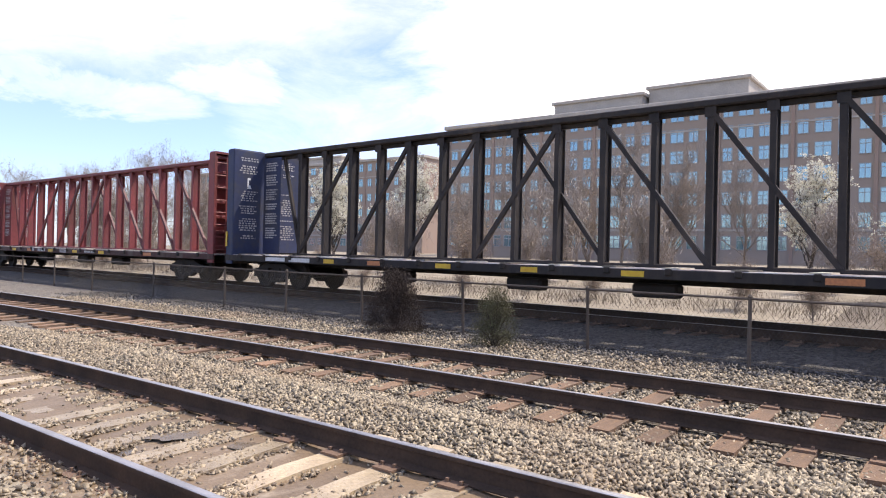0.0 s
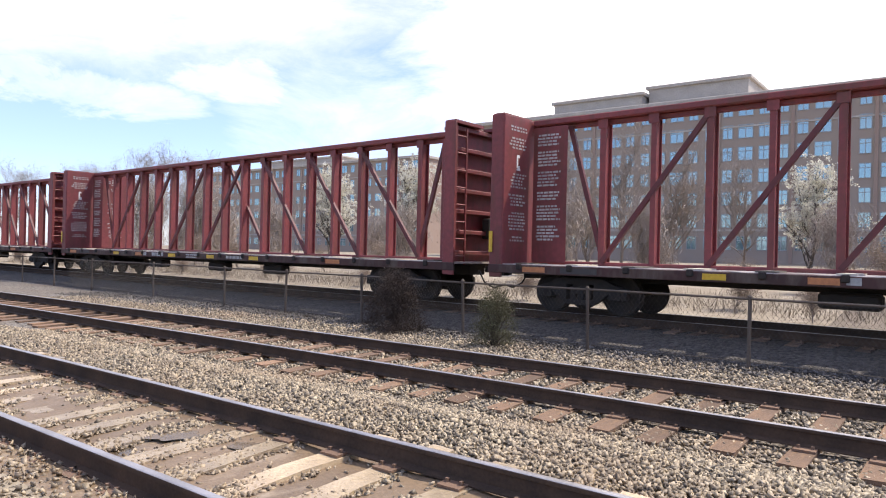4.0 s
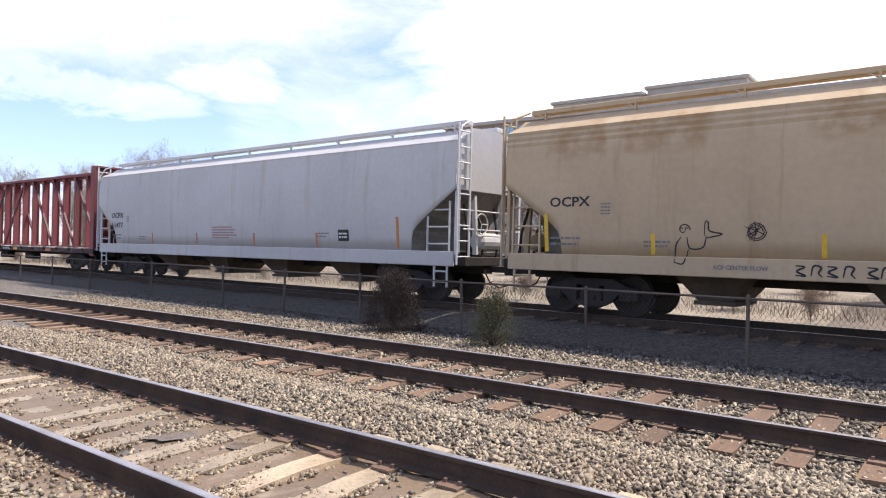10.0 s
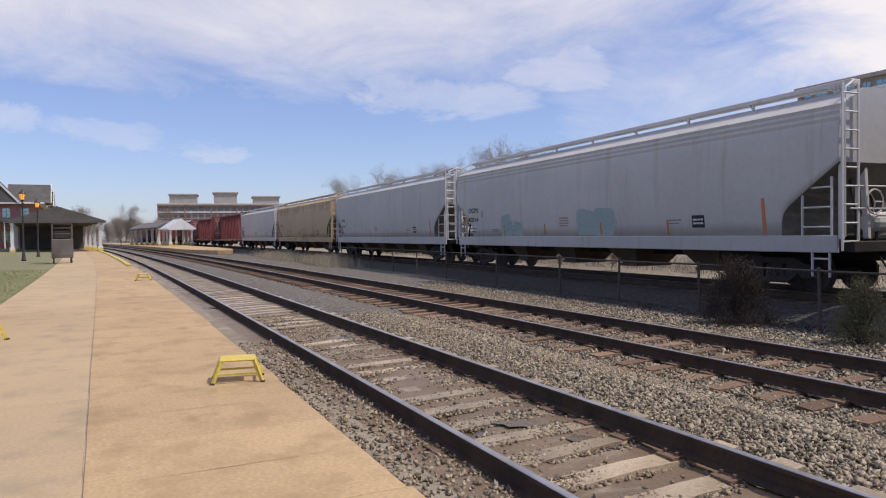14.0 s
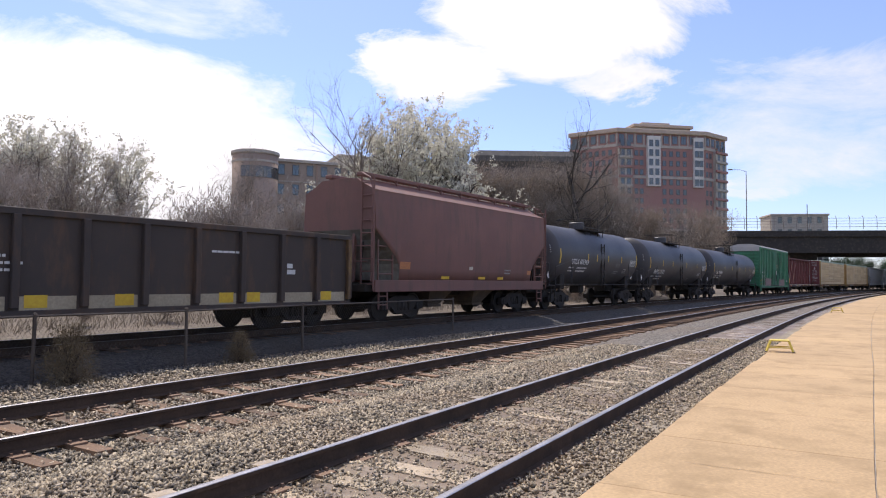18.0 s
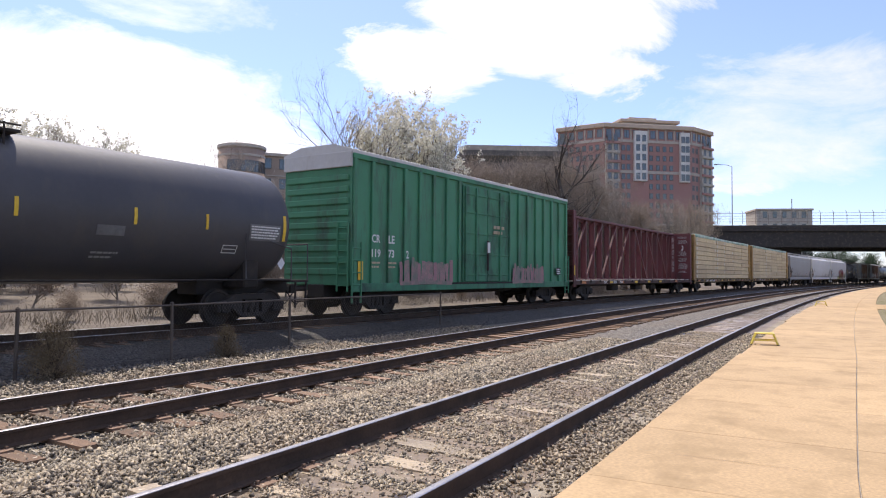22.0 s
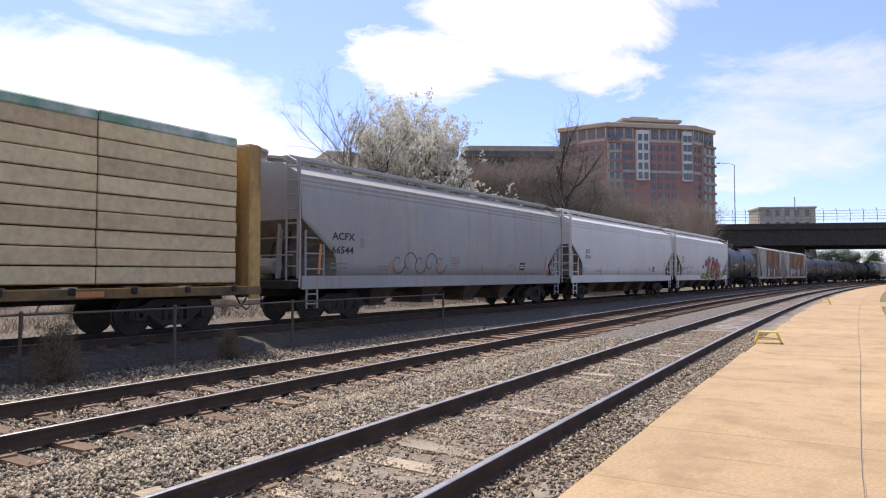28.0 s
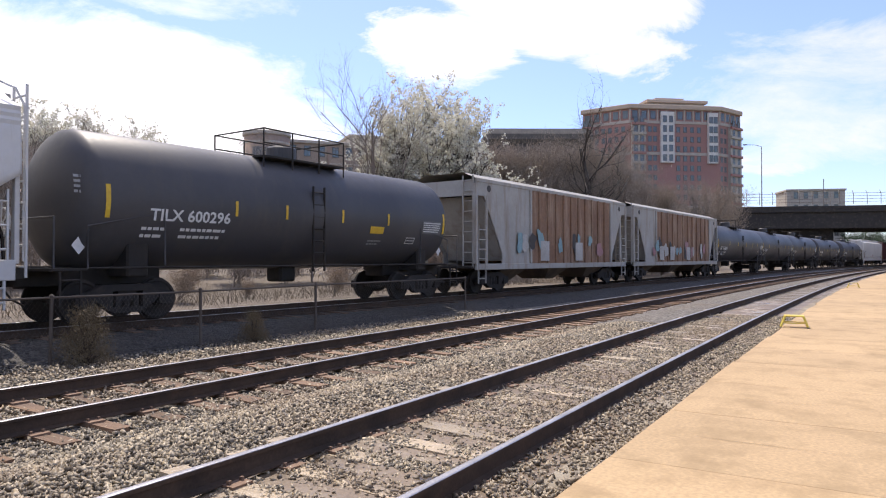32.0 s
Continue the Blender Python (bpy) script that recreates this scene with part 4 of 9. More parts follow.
def sideframe_mesh():
    """Cast side frame: an arch over two axle boxes with a spring nest in the window."""
    bm = bmesh.new()
    y0, y1 = -0.09, 0.09
    out = [(-1.12, 0.36), (-1.12, 0.60), (-0.85, 0.66), (-0.55, 0.80), (0.55, 0.80), (0.85, 0.66), (1.12, 0.60), (1.12, 0.36), (0.80, 0.36), (0.72, 0.50), (0.48, 0.30), (0.30, 0.20), (-0.30, 0.20), (-0.48, 0.30), (-0.72, 0.50), (-0.80, 0.36)]
    win = [(-0.34, 0.32), (-0.34, 0.66), (0.34, 0.66), (0.34, 0.32)]
    for y in (y0, y1):
        a = [bm.verts.new((x, y, z)) for x, z in out]
        b = [bm.verts.new((x, y, z)) for x, z in win]
        es = [bm.edges.new((r[i], r[(i + 1) % len(r)])) for r in (a, b) for i in range(len(r))]
        bmesh.ops.triangle_fill(bm, edges=es, use_beauty=True)
    bm.verts.ensure_lookup_table()
    n, w = len(out), len(win)
    for base, k in ((0, n), (n, w)):
        for i in range(k):
            j = (i + 1) % k
            bm.faces.new((bm.verts[base + i], bm.verts[base + j], bm.verts[n + w + base + j], bm.verts[n + w + base + i]))
    for x in (-0.2, 0.0, 0.2):
        lathe(bm, [(0.085, 0.32), (0.085, 0.60)], 8, "z", (x, 0, 0))
    for x in (-0.86, 0.86):
        box(bm, x - 0.14, x + 0.14, -0.12, 0.12, 0.36, 0.58)
    return mesh_of("sideframe", bm, P_UNDER)


def bolster_mesh():
    bm = bmesh.new()
    box(bm, -0.2, 0.2, -1.05, 1.05, 0.45, 0.75)
    box(bm, -0.9, -0.75, -0.8, 0.8, 0.38, 0.48)
    box(bm, 0.75, 0.9, -0.8, 0.8, 0.38, 0.48)
    return mesh_of("bogie", bm, P_UNDER)


def coupler_mesh():
    bm = bmesh.new()
    box(bm, 0.0, 0.55, -0.075, 0.075, 0.80, 0.96)
    box(bm, 0.5, 0.68, -0.14, 0.10, 0.74, 1.02)
    box(bm, 0.6, 0.74, 0.04, 0.12, 0.76, 1.0)
    rod(bm, [(0.05, -0.4, 0.85), (0.25, -0.42, 0.55), (0.5, -0.35, 0.42), (0.72, -0.25, 0.50)], 0.025, 6)
    return mesh_of("coupler", bevel(bm, 0.01), P_UNDER)


ME_WHEEL, ME_FRAME, ME_BOLSTER, ME_COUPLER = wheelset_mesh(), sideframe_mesh(), bolster_mesh(), coupler_mesh()


def running_gear(car, half, end):
    """Two bogies, each with its side frames and wheelsets, and the couplers."""
    for s in (-1, 1):
        bg = shared("bogie", ME_BOLSTER, None, car, "grimy four-wheel bogie")
        bg.matrix_basis = pose(s * half, 0, 0)
        for y in (-1.0, 1.0):
            f = shared("sideframe", ME_FRAME, None, bg)
            f.matrix_basis = pose(0, y, 0)
        for x in (-0.86, 0.86):
            w = shared("wheelset", ME_WHEEL, None, bg)
            w.matrix_basis = pose(x, 0, 0)
        c = shared("coupler", ME_COUPLER, None, car)
        c.matrix_basis = pose(s * end, 0, 0, 0, 0, 0 if s > 0 else 180)


def wrap_to(me, side, proud=0.006):
    """Lays a flat painted mesh onto the curved near side of a car."""
    for v in me.vertices:
        v.co.y += -(side(v.co.z) + proud)


def letters(car, text, x, z, size, material, side, stretch=1.0, name="lettering"):
    ob = lettering(text, size, material, car, Matrix.Translation((x, 0, z)), stretch, name)
    wrap_to(ob.data, side)
    return ob


def fitted(car, text, x, z, width, height, material, side, name="lettering"):
    """Lettering set to a given width and height."""
    ob = lettering(text, 1.0, material, car, Matrix(), 1.0, name)
    xs = [v.co.x for v in ob.data.vertices]
    zs = [v.co.z for v in ob.data.vertices]
    fx, fz = width / (max(xs) - min(xs)), height / (max(zs) - min(zs))
    for v in ob.data.vertices:
        v.co.x, v.co.y, v.co.z = x + (v.co.x - min(xs)) * fx, v.co.y * 0.5, z + (v.co.z - min(zs)) * fz
    wrap_to(ob.data, side)
    return ob


def bars(car, x, z, widths, size, gap, material, side, seed=0, name="stencil_text"):
    """Small unreadable stencilling: rows of short bars."""
    rng = random.Random(seed)
    bm = bmesh.new()
    for r, w in enumerate(widths):
        xx = x
        zz = z - r * (size + gap)
        while xx < x + w:
            l = rng.uniform(1.2, 3.5) * size
            box(bm, xx, min(xx + l, x + w), -0.001, 0.001, zz, zz + size)
            xx += l + 0.5 * size
    ob = tagged(part(name, bm, material, car), kind="stuff")
    wrap_to(ob.data, side)
    return ob


def strips(car, xs, z0, z1, w, material, side, name="reflector"):
    for x in xs:
        bm = bmesh.new()
        n = 4
        for i in range(n):
            box(bm, x - w / 2, x + w / 2, -0.002, 0.002, z0 + (z1 - z0) * i / n, z0 + (z1 - z0) * (i + 1) / n)
        ob = part(name, bm, material, car)
        wrap_to(ob.data, side)


def blob(bm, cx, cz, rx, rz, power, turn, mat_i, depth, rng, wob=0.12):
    """A rounded spray-painted patch, in rings so that it can follow a curved side."""
    n, rings = 28, 4
    ph = [rng.uniform(0, 6.28) for _ in range(3)]
    last = [bm.verts.new((cx, -depth, cz))]
    for r in range(1, rings + 1):
        ring = []
        for k in range(n):
            a = k * math.tau / n
            c, s = math.cos(a), math.sin(a)
            px = math.copysign(abs(c) ** power, c) * rx
            pz = math.copysign(abs(s) ** power, s) * rz
            f = r / rings * (1 + wob * (math.sin(2 * a + ph[0]) * 0.6 + math.sin(3 * a + ph[1]) * 0.5 + math.sin(5 * a + ph[2]) * 0.35))
            ct, st = math.cos(turn), math.sin(turn)
            ring.append(bm.verts.new((cx + f * (px * ct - pz * st), -depth, cz + f * (px * st + pz * ct))))
        for k in range(n):
            q = (last[0], ring[k], ring[(k + 1) % n]) if len(last) == 1 else (last[k], ring[k], ring[(k + 1) % n], last[(k + 1) % n])
            bm.faces.new(q).material_index = mat_i
        last = ring


def swirl(bm, cx, cz, r, turns, w, mat_i, depth, flip=1):
    """A painted spiral line."""
    n = int(26 * turns)
    prev = None
    for i in range(n + 1):
        f = i / n
        a = f * turns * math.tau * flip
        rr = r * (1 - 0.85 * f)
        p = Vector((cx + rr * math.cos(a), 0, cz + rr * math.sin(a)))
        d = Vector((math.cos(a), 0, math.sin(a))) * w * (1 - 0.5 * f)
        cur = [bm.verts.new((q.x, -depth, q.z)) for q in (p - d, p + d)]
        if prev:
            bm.faces.new((prev[0], cur[0], cur[1], prev[1])).material_index = mat_i
        prev = cur


def line(bm, pts, w, mat_i, depth, steps=5):
    """A painted brush line, smoothed through its points and thinner at the ends."""
    p = [Vector((a, 0, b)) for a, b in pts]
    p = [2 * p[0] - p[1]] + p + [2 * p[-1] - p[-2]]
    path = []
    for i in range(1, len(p) - 2):
        for k in range(steps):
            u = k / steps
            a, b, c, d = p[i - 1], p[i], p[i + 1], p[i + 2]
            path.append(0.5 * (2 * b + (c - a) * u + (2 * a - 5 * b + 4 * c - d) * u * u + (3 * b - a - 3 * c + d) * u ** 3))
    path.append(p[-2])
    prev = None
    for i, q in enumerate(path):
        t = (path[min(i + 1, len(path) - 1)] - path[max(i - 1, 0)]).normalized()
        f = i / (len(path) - 1)
        r = w * (0.55 + 0.45 * math.sin(math.pi * f))
        side = Vector((-t.z, 0, t.x)) * r
        cur = [bm.verts.new((v.x, -depth, v.z)) for v in (q - side, q + side)]
        if prev:
            bm.faces.new((prev[0], cur[0], cur[1], prev[1])).material_index = mat_i
        prev = cur


def stroke(bm, pts, w, mat_i, depth, steps=6):
    """A broad spray-painted stroke of even width with blunt ends."""
    p = [Vector((a, 0, b)) for a, b in pts]
    p = [2 * p[0] - p[1]] + p + [2 * p[-1] - p[-2]]
    path = []
    for i in range(1, len(p) - 2):
        for k in range(steps + (i == len(p) - 3)):
            u = k / steps
            a, b, c, d = p[i - 1:i + 3]
            path.append(0.5 * (2 * b + (c - a) * u + (2 * a - 5 * b + 4 * c - d) * u * u + (3 * b - a - 3 * c + d) * u ** 3))
    prev = None
    for i, q in enumerate(path):
        t = (path[min(i + 1, len(path) - 1)] - path[max(i - 1, 0)]).normalized()
        side = Vector((-t.z, 0, t.x)) * w * (0.86 if i in (0, len(path) - 1) else 1.0)
        cur = [bm.verts.new((v.x, -depth, v.z)) for v in (q - side, q - side * 0.33, q + side * 0.33, q + side)]
        if prev:
            for k in range(3):
                bm.faces.new((prev[k], cur[k], cur[k + 1], prev[k + 1])).material_index = mat_i
        prev = cur


def spray(car, build, mats, side, label):
    bm = bmesh.new()
    build(bm)
    me = bpy.data.meshes.new("spray_paint")
    bm.to_mesh(me)
    bm.free()
    for m in mats:
        me.materials.append(m)
    wrap_to(me, side, 0.004)
    ob = tagged(shared("spray_paint", me, None, car, label), kind="stuff")
    return ob


def ladder(car, x, y, z0, z1, w, along, material, rungs, name="ladder", r=0.022):
    """Ladder at a car's corner; along: 'x' beside the side, 'y' across the end."""
    bm = bmesh.new()
    d = Vector((w / 2, 0, 0)) if along == "x" else Vector((0, w / 2, 0))
    c = Vector((x, y, 0))
    for s in (-1, 1):
        beam(bm, c + s * d + Vector((0, 0, z0)), c + s * d + Vector((0, 0, z1)), 0.05, 0.035)
    for i in range(rungs):
        z = z0 + (z1 - z0) * (i + 0.5) / rungs
        rod(bm, [c - d + Vector((0, 0, z)), c + d + Vector((0, 0, z))], r, 5)
    return part(name, bm, material, car)


def hand_rail(car, pts, material, r=0.02, name="handrail"):
    bm = bmesh.new()
    rod(bm, pts, r, 5)
    return part(name, bm, material, car)


# ---------------------------------------------------------------- train: centre-beam flat cars
def flat(z):
    return 1.45


def bulkhead(car, x, s, paint, text, top):
    """End wall; s is the way outwards. Text stands on its inner face."""
    bm = bmesh.new()
    box(bm, x - 0.03, x + 0.03, -1.42, 1.42, 1.02, top)
    ob = part("bulkhead", bevel(bm, 0.012), paint, car)
    for y in (-1.40, 1.40):
        part("bulkhead_post", boxed(min(x, x + s * 0.34), max(x, x + s * 0.34), y - 0.035, y + 0.035, 0.75, top, w=0.01), paint, ob)
    for i in range(7):
        z = 1.25 + i * (top - 1.45) / 6
        part("end_rib", boxed(min(x + s * 0.03, x + s * 0.26), max(x + s * 0.03, x + s * 0.20), -1.36, 1.36, z, z + 0.11, w=0.015), paint, ob)
    ladder(car, x + s * 0.30, -1.12, 1.0, top - 0.15, 0.42, "y", paint, 8)
    for y0, y1 in ((-1.40, -0.20), (0.20, 1.40)):
        bm = bmesh.new()
        box(bm, min(x, x + s * 0.32), max(x, x + s * 0.32), y0, y1, top - 0.05, top + 0.03)
        part("bulkhead_cap", bm, paint, ob)
    if text:
        rng = random.Random(7)
        for ya, yb in ((-1.28, -0.40), (0.40, 1.2)):
            bm = bmesh.new()
            z = top - 0.28
            while z > 1.55:
                size = 0.042
                if yb - ya > 0.5 and abs(z - (top - 1.1)) < 0.28:
                    z -= 0.56
                    continue
                yy = ya + (rng.uniform(0.05, 0.25) if yb - ya > 0.5 else 0)
                end = yb - (rng.uniform(0.05, 0.25) if yb - ya > 0.5 else rng.uniform(0, 0.06))
                while yy < end:
                    l = rng.uniform(0.05, 0.13)
                    box(bm, x - s * 0.034 - 0.001, x - s * 0.034 + 0.001, yy, min(yy + l, end), z, z + size)
                    yy += l + 0.045
                z -= 0.078 if rng.random() < 0.8 else 0.20
            tagged(part("stencil_text", bm, P_TXTD, ob), kind="stuff")
        bm = bmesh.new()
        xx = x - s * 0.035
        for a, b, c, d in ((-0.90, -0.84, -1.30, -0.98), (-0.86, -0.76, -1.32, -1.24), (-0.84, -0.78, -1.05, -0.98), (-0.9, -0.74, -1.36, -1.32)):
            box(bm, xx - 0.001, xx + 0.001, a, b, top + c + 0.05, top + d + 0.05)
        part("warning_mark", bm, P_TXTW, ob)
    return ob


def deck_and_sill(car, half, paint, marks, pockets):
    part("deck", boxed(-half, half, -1.40, 1.40, 1.02, 1.075, w=0.01), paint if paint is P_OCHRE else P_DECK, car, "flat worn steel deck")
    for y in (-1.42, 1.42):
        part("side_sill", boxed(-half, half, y - 0.035, y + 0.035, 0.86, 1.06, w=0.01), P_SILL if paint in (P_RED, P_MAROON) else P_OCHSILL if paint is P_OCHRE else paint, car)
    part("centre_sill", boxed(-half + 0.3, half - 0.3, -0.35, 0.35, 0.72, 1.0, w=0.02), P_UNDER, car)
    n = pockets
    for i in range(n):
        x = -half + 0.9 + (2 * half - 1.8) * i / (n - 1)
        part("winch", boxed(x - 0.07, x + 0.07, -1.51, -1.455, 0.95, 1.09, w=0.02), P_UNDER, car, "cable winch on the side sill")
        bm = bmesh.new()
        box(bm, x - 0.16, x + 0.16, -1.38, -0.45, 1.075, 1.105)
        part("bearing_strip", bm, P_FADEDW if i % 2 else P_SLOPE, car)
    for x, w, m in marks:
        part("sill_mark", boxed(x, x + w, -1.463, -1.455, 0.90, 1.02, w=0), m, car)
    for x in (-half * 0.35, half * 0.3, 0.2):
        part("brake_gear", boxed(x - 0.5, x + 0.5, -0.9, -0.5, 0.45, 0.75, w=0.05), P_UNDER, car)


def centerbeam(label, paint, paint_end, marks, half=11.6, top=4.66, text=True, end=None):
    car = thing("centerbeam_flatcar", Matrix(), label, "freight car")
    deck_and_sill(car, half, paint, marks, 17)
    for s in (-1, 1):
        bulkhead(car, s * (half - 0.36), s, paint_end if s < 0 else end or paint, text, top)
    inner = half - 0.42
    bm = bmesh.new()
    box(bm, -inner, inner, -0.24, 0.24, top - 0.14, top)
    box(bm, -inner, inner, -0.05, 0.05, top - 0.26, top - 0.14)
    part("top_chord", bevel(bm, 0.02), paint, car)
    part("bottom_chord", boxed(-inner, inner, -0.15, 0.15, 1.06, 1.16, w=0.015), paint, car)
    posts = [(k - 7.5) * 1.238 for k in range(16)]
    for k, x in enumerate(posts):
        wide = 0.15 if k % 2 == (0 if k < 8 else 1) else 0.12
        bm = bmesh.new()
        a, w = 0.02, wide / 2
        sec = [(-w, -0.16), (w, -0.16), (w, -0.135), (a, -0.135), (a, 0.135), (w, 0.135), (w, 0.16), (-w, 0.16), (-w, 0.135), (-a, 0.135), (-a, -0.135), (-w, -0.135)]
        lo, hi = [[bm.verts.new((x + px, py, z)) for px, py in sec] for z in (1.1, top - 0.14)]
        for q in range(12):
            bm.faces.new((lo[q], lo[(q + 1) % 12], hi[(q + 1) % 12], hi[q]))
        part("post", bm, paint, car)
        bm = bmesh.new()                                 # gusset plates where post and chord meet
        box(bm, x - 0.12, x + 0.12, -0.182, -0.164, top - 0.36, top - 0.14)
        part("gusset", bm, paint, car)
    z0, z1 = 1.15, top - 0.22
    runs = [(posts[k], z0, posts[k + 2], z1, -0.13) for k in (0, 2, 4, 6)] + [(posts[k], z1, posts[k + 2], z0, -0.13 if k > 7 else 0.10) for k in (7, 9, 11, 13)]
    runs += [(-inner + 1.0, z1, posts[0], z0 + 0.15, -0.1), (posts[15], z0 + 0.15, inner - 1.0, z1, -0.1)]
    for xa, za, xb, zb, y in runs:
        bm = bmesh.new()
        beam(bm, (xa, y, za), (xb, y, zb), 0.09, 0.11)
        part("diagonal", bm, P_MAROON if paint is P_RED else paint, car)
    if text:
        for x0 in (-inner + 0.04, inner - 1.0):
            panel = part("end_panel", boxed(x0, x0 + 0.96, -0.26, -0.235, 1.12, top - 0.2, w=0.008), paint_end, car, "steel end panel with white stencilled notices")
            rng = random.Random(7)
            z = top - 0.42
            while z > 1.75:
                bm = bmesh.new()
                for k in range(rng.choice((3, 4, 5))):
                    xx, stop = x0 + 0.12 + rng.uniform(0, 0.03), x0 + 0.80 - rng.uniform(0, 0.2)
                    while xx < stop:
                        l = rng.uniform(0.05, 0.17)
                        box(bm, xx, min(xx + l, stop), -0.2625, -0.2605, z, z + 0.045)
                        xx += l + 0.025
                    z -= 0.08
                tagged(part("stencil_text", bm, P_TXTD, panel), kind="stuff")
                z -= 0.10
        part("end_reflector", boxed(-half + 0.02, -half + 0.12, -1.468, -1.458, 1.35, 1.85, w=0), P_REFL, car)
    wheel = bmesh.new()
    ring = [(half - 0.02, 0.35 + 0.28 * math.cos(k * math.tau / 14), 2.0 + 0.28 * math.sin(k * math.tau / 14)) for k in range(15)]
    rod(wheel, ring, 0.022, 5)
    for k in range(4):
        rod(wheel, [(half - 0.02, 0.35, 2.0), ring[k * 14 // 4]], 0.015, 4)
    part("brake_wheel", wheel, P_UNDER, car)
    part("brake_box", boxed(half - 0.3, half - 0.06, 0.15, 0.55, 1.7, 2.25, w=0.03), P_UNDER, car)
    running_gear(car, half - 2.3, half)
    return car


MK = [(-10.6, 0.6, P_ORNG), (-9.6, 0.9, P_DULL), (-6.45, 0.45, P_REFL), (-4.6, 0.5, P_ORNG), (-2.1, 0.5, P_REFL), (0.5, 0.45, P_REFL), (3.0, 0.5, P_REFL), (6.8, 0.6, P_ORNG)]
MK_B = [(-9.3, 1.0, P_TXTW), (-8.1, 1.0, P_TXTW)] + MK[2:]


def opera_car(label):
    """Older centre-beam car: plate centre wall with oval holes and vertical ribs."""
    half, top = 11.65, 4.68
    car = thing("centerbeam_flatcar", Matrix(), label, "freight car")
    deck_and_sill(car, half, P_OCHRE, MK, 19)
    for s in (-1, 1):
        x = s * (half - 0.30)
        ob = part("bulkhead", boxed(x - 0.03, x + 0.03, -1.42, 1.42, 1.02, top, w=0.012), P_OCHRE, car)
        for y in (-1.40, 1.40):
            part("bulkhead_post", boxed(x - 0.28, x + 0.28, y - 0.03, y + 0.03, 0.8, top, w=0.01), P_OCHRE, ob)
        for i in range(6):
            z = 1.3 + i * 0.58
            part("end_rib", boxed(min(x, x + s * 0.2), max(x, x + s * 0.2), -1.36, 1.36, z, z + 0.12, w=0.01), P_OCHRE, ob)
        bm = bmesh.new()
        lathe(bm, [(0.14, -1.44), (0.14, -1.435)], 16, "y", (x + s * 0.02, 0, 2.9))
        lathe(bm, [(0.08, -1.445), (0.08, -1.437)], 16, "y", (x + s * 0.02, 0, 2.9))
        part("end_mark", bm, P_DULL, ob)
    inner = half - 0.36
    hole = 1.237
    mid0 = -6.5 * hole
    cuts = [-inner, -10.5, -9.24, -8.64] + [mid0 + hole * i for i in range(14)] + [8.64, 9.24, 10.5, inner]
    cuts = sorted(cuts)
    n = len(cuts) - 1
    for i in range(n):                                   # plate wall, bay by bay, with oval holes in the middle bays
        bm = bmesh.new()
        x0, x1 = cuts[i], cuts[i + 1]
        holes = 4 <= i < n - 4
        for y in (-0.04, 0.04):
            a = [bm.verts.new((x, y, z)) for x, z in ((x0, 1.06), (x1, 1.06), (x1, top - 0.2), (x0, top - 0.2))]
            es = [bm.edges.new((a[k], a[(k + 1) % 4])) for k in range(4)]
            if holes:
                c = [bm.verts.new(((x0 + x1) / 2 + 0.31 * math.cos(k * math.tau / 28), y, 2.85 + 0.82 * math.sin(k * math.tau / 28))) for k in range(28)]
                es += [bm.edges.new((c[k], c[(k + 1) % 28])) for k in range(28)]
                if y < 0:
                    ring = c
                else:
                    for k in range(28):
                        bm.faces.new((ring[k], ring[(k + 1) % 28], c[(k + 1) % 28], c[k]))
            bmesh.ops.triangle_fill(bm, edges=es, use_beauty=True)
        part("wall_plate", bm, P_OCHRE, car, "ochre wall plate with an oval hole" if holes else "")
    part("top_chord", boxed(-inner, inner, -0.75, 0.75, top - 0.22, top, w=0.02), P_OCHRE, car)
    for x in cuts:
        bm = bmesh.new()
        box(bm, x - 0.03, x + 0.03, -0.22, -0.04, 1.06, top - 0.2)
        box(bm, x - 0.03, x + 0.03, 0.04, 0.22, 1.06, top - 0.2)
        part("rib", bm, P_OCHRED, car)
        part("rib_flange", boxed(x - 0.06, x + 0.06, -0.235, -0.222, 1.06, top - 0.2, w=0), P_OCHFL, car)
    for i in (0, 1, 2, 3, n - 4, n - 3, n - 2, n - 1):
        x0 = cuts[i]
        for z in (2.2, 3.35):
            part("stiffener", boxed(x0, cuts[i + 1], -0.16, -0.04, z, z + 0.06, w=0), P_OCHRED, car)
    running_gear(car, half - 2.3, half)
    return car


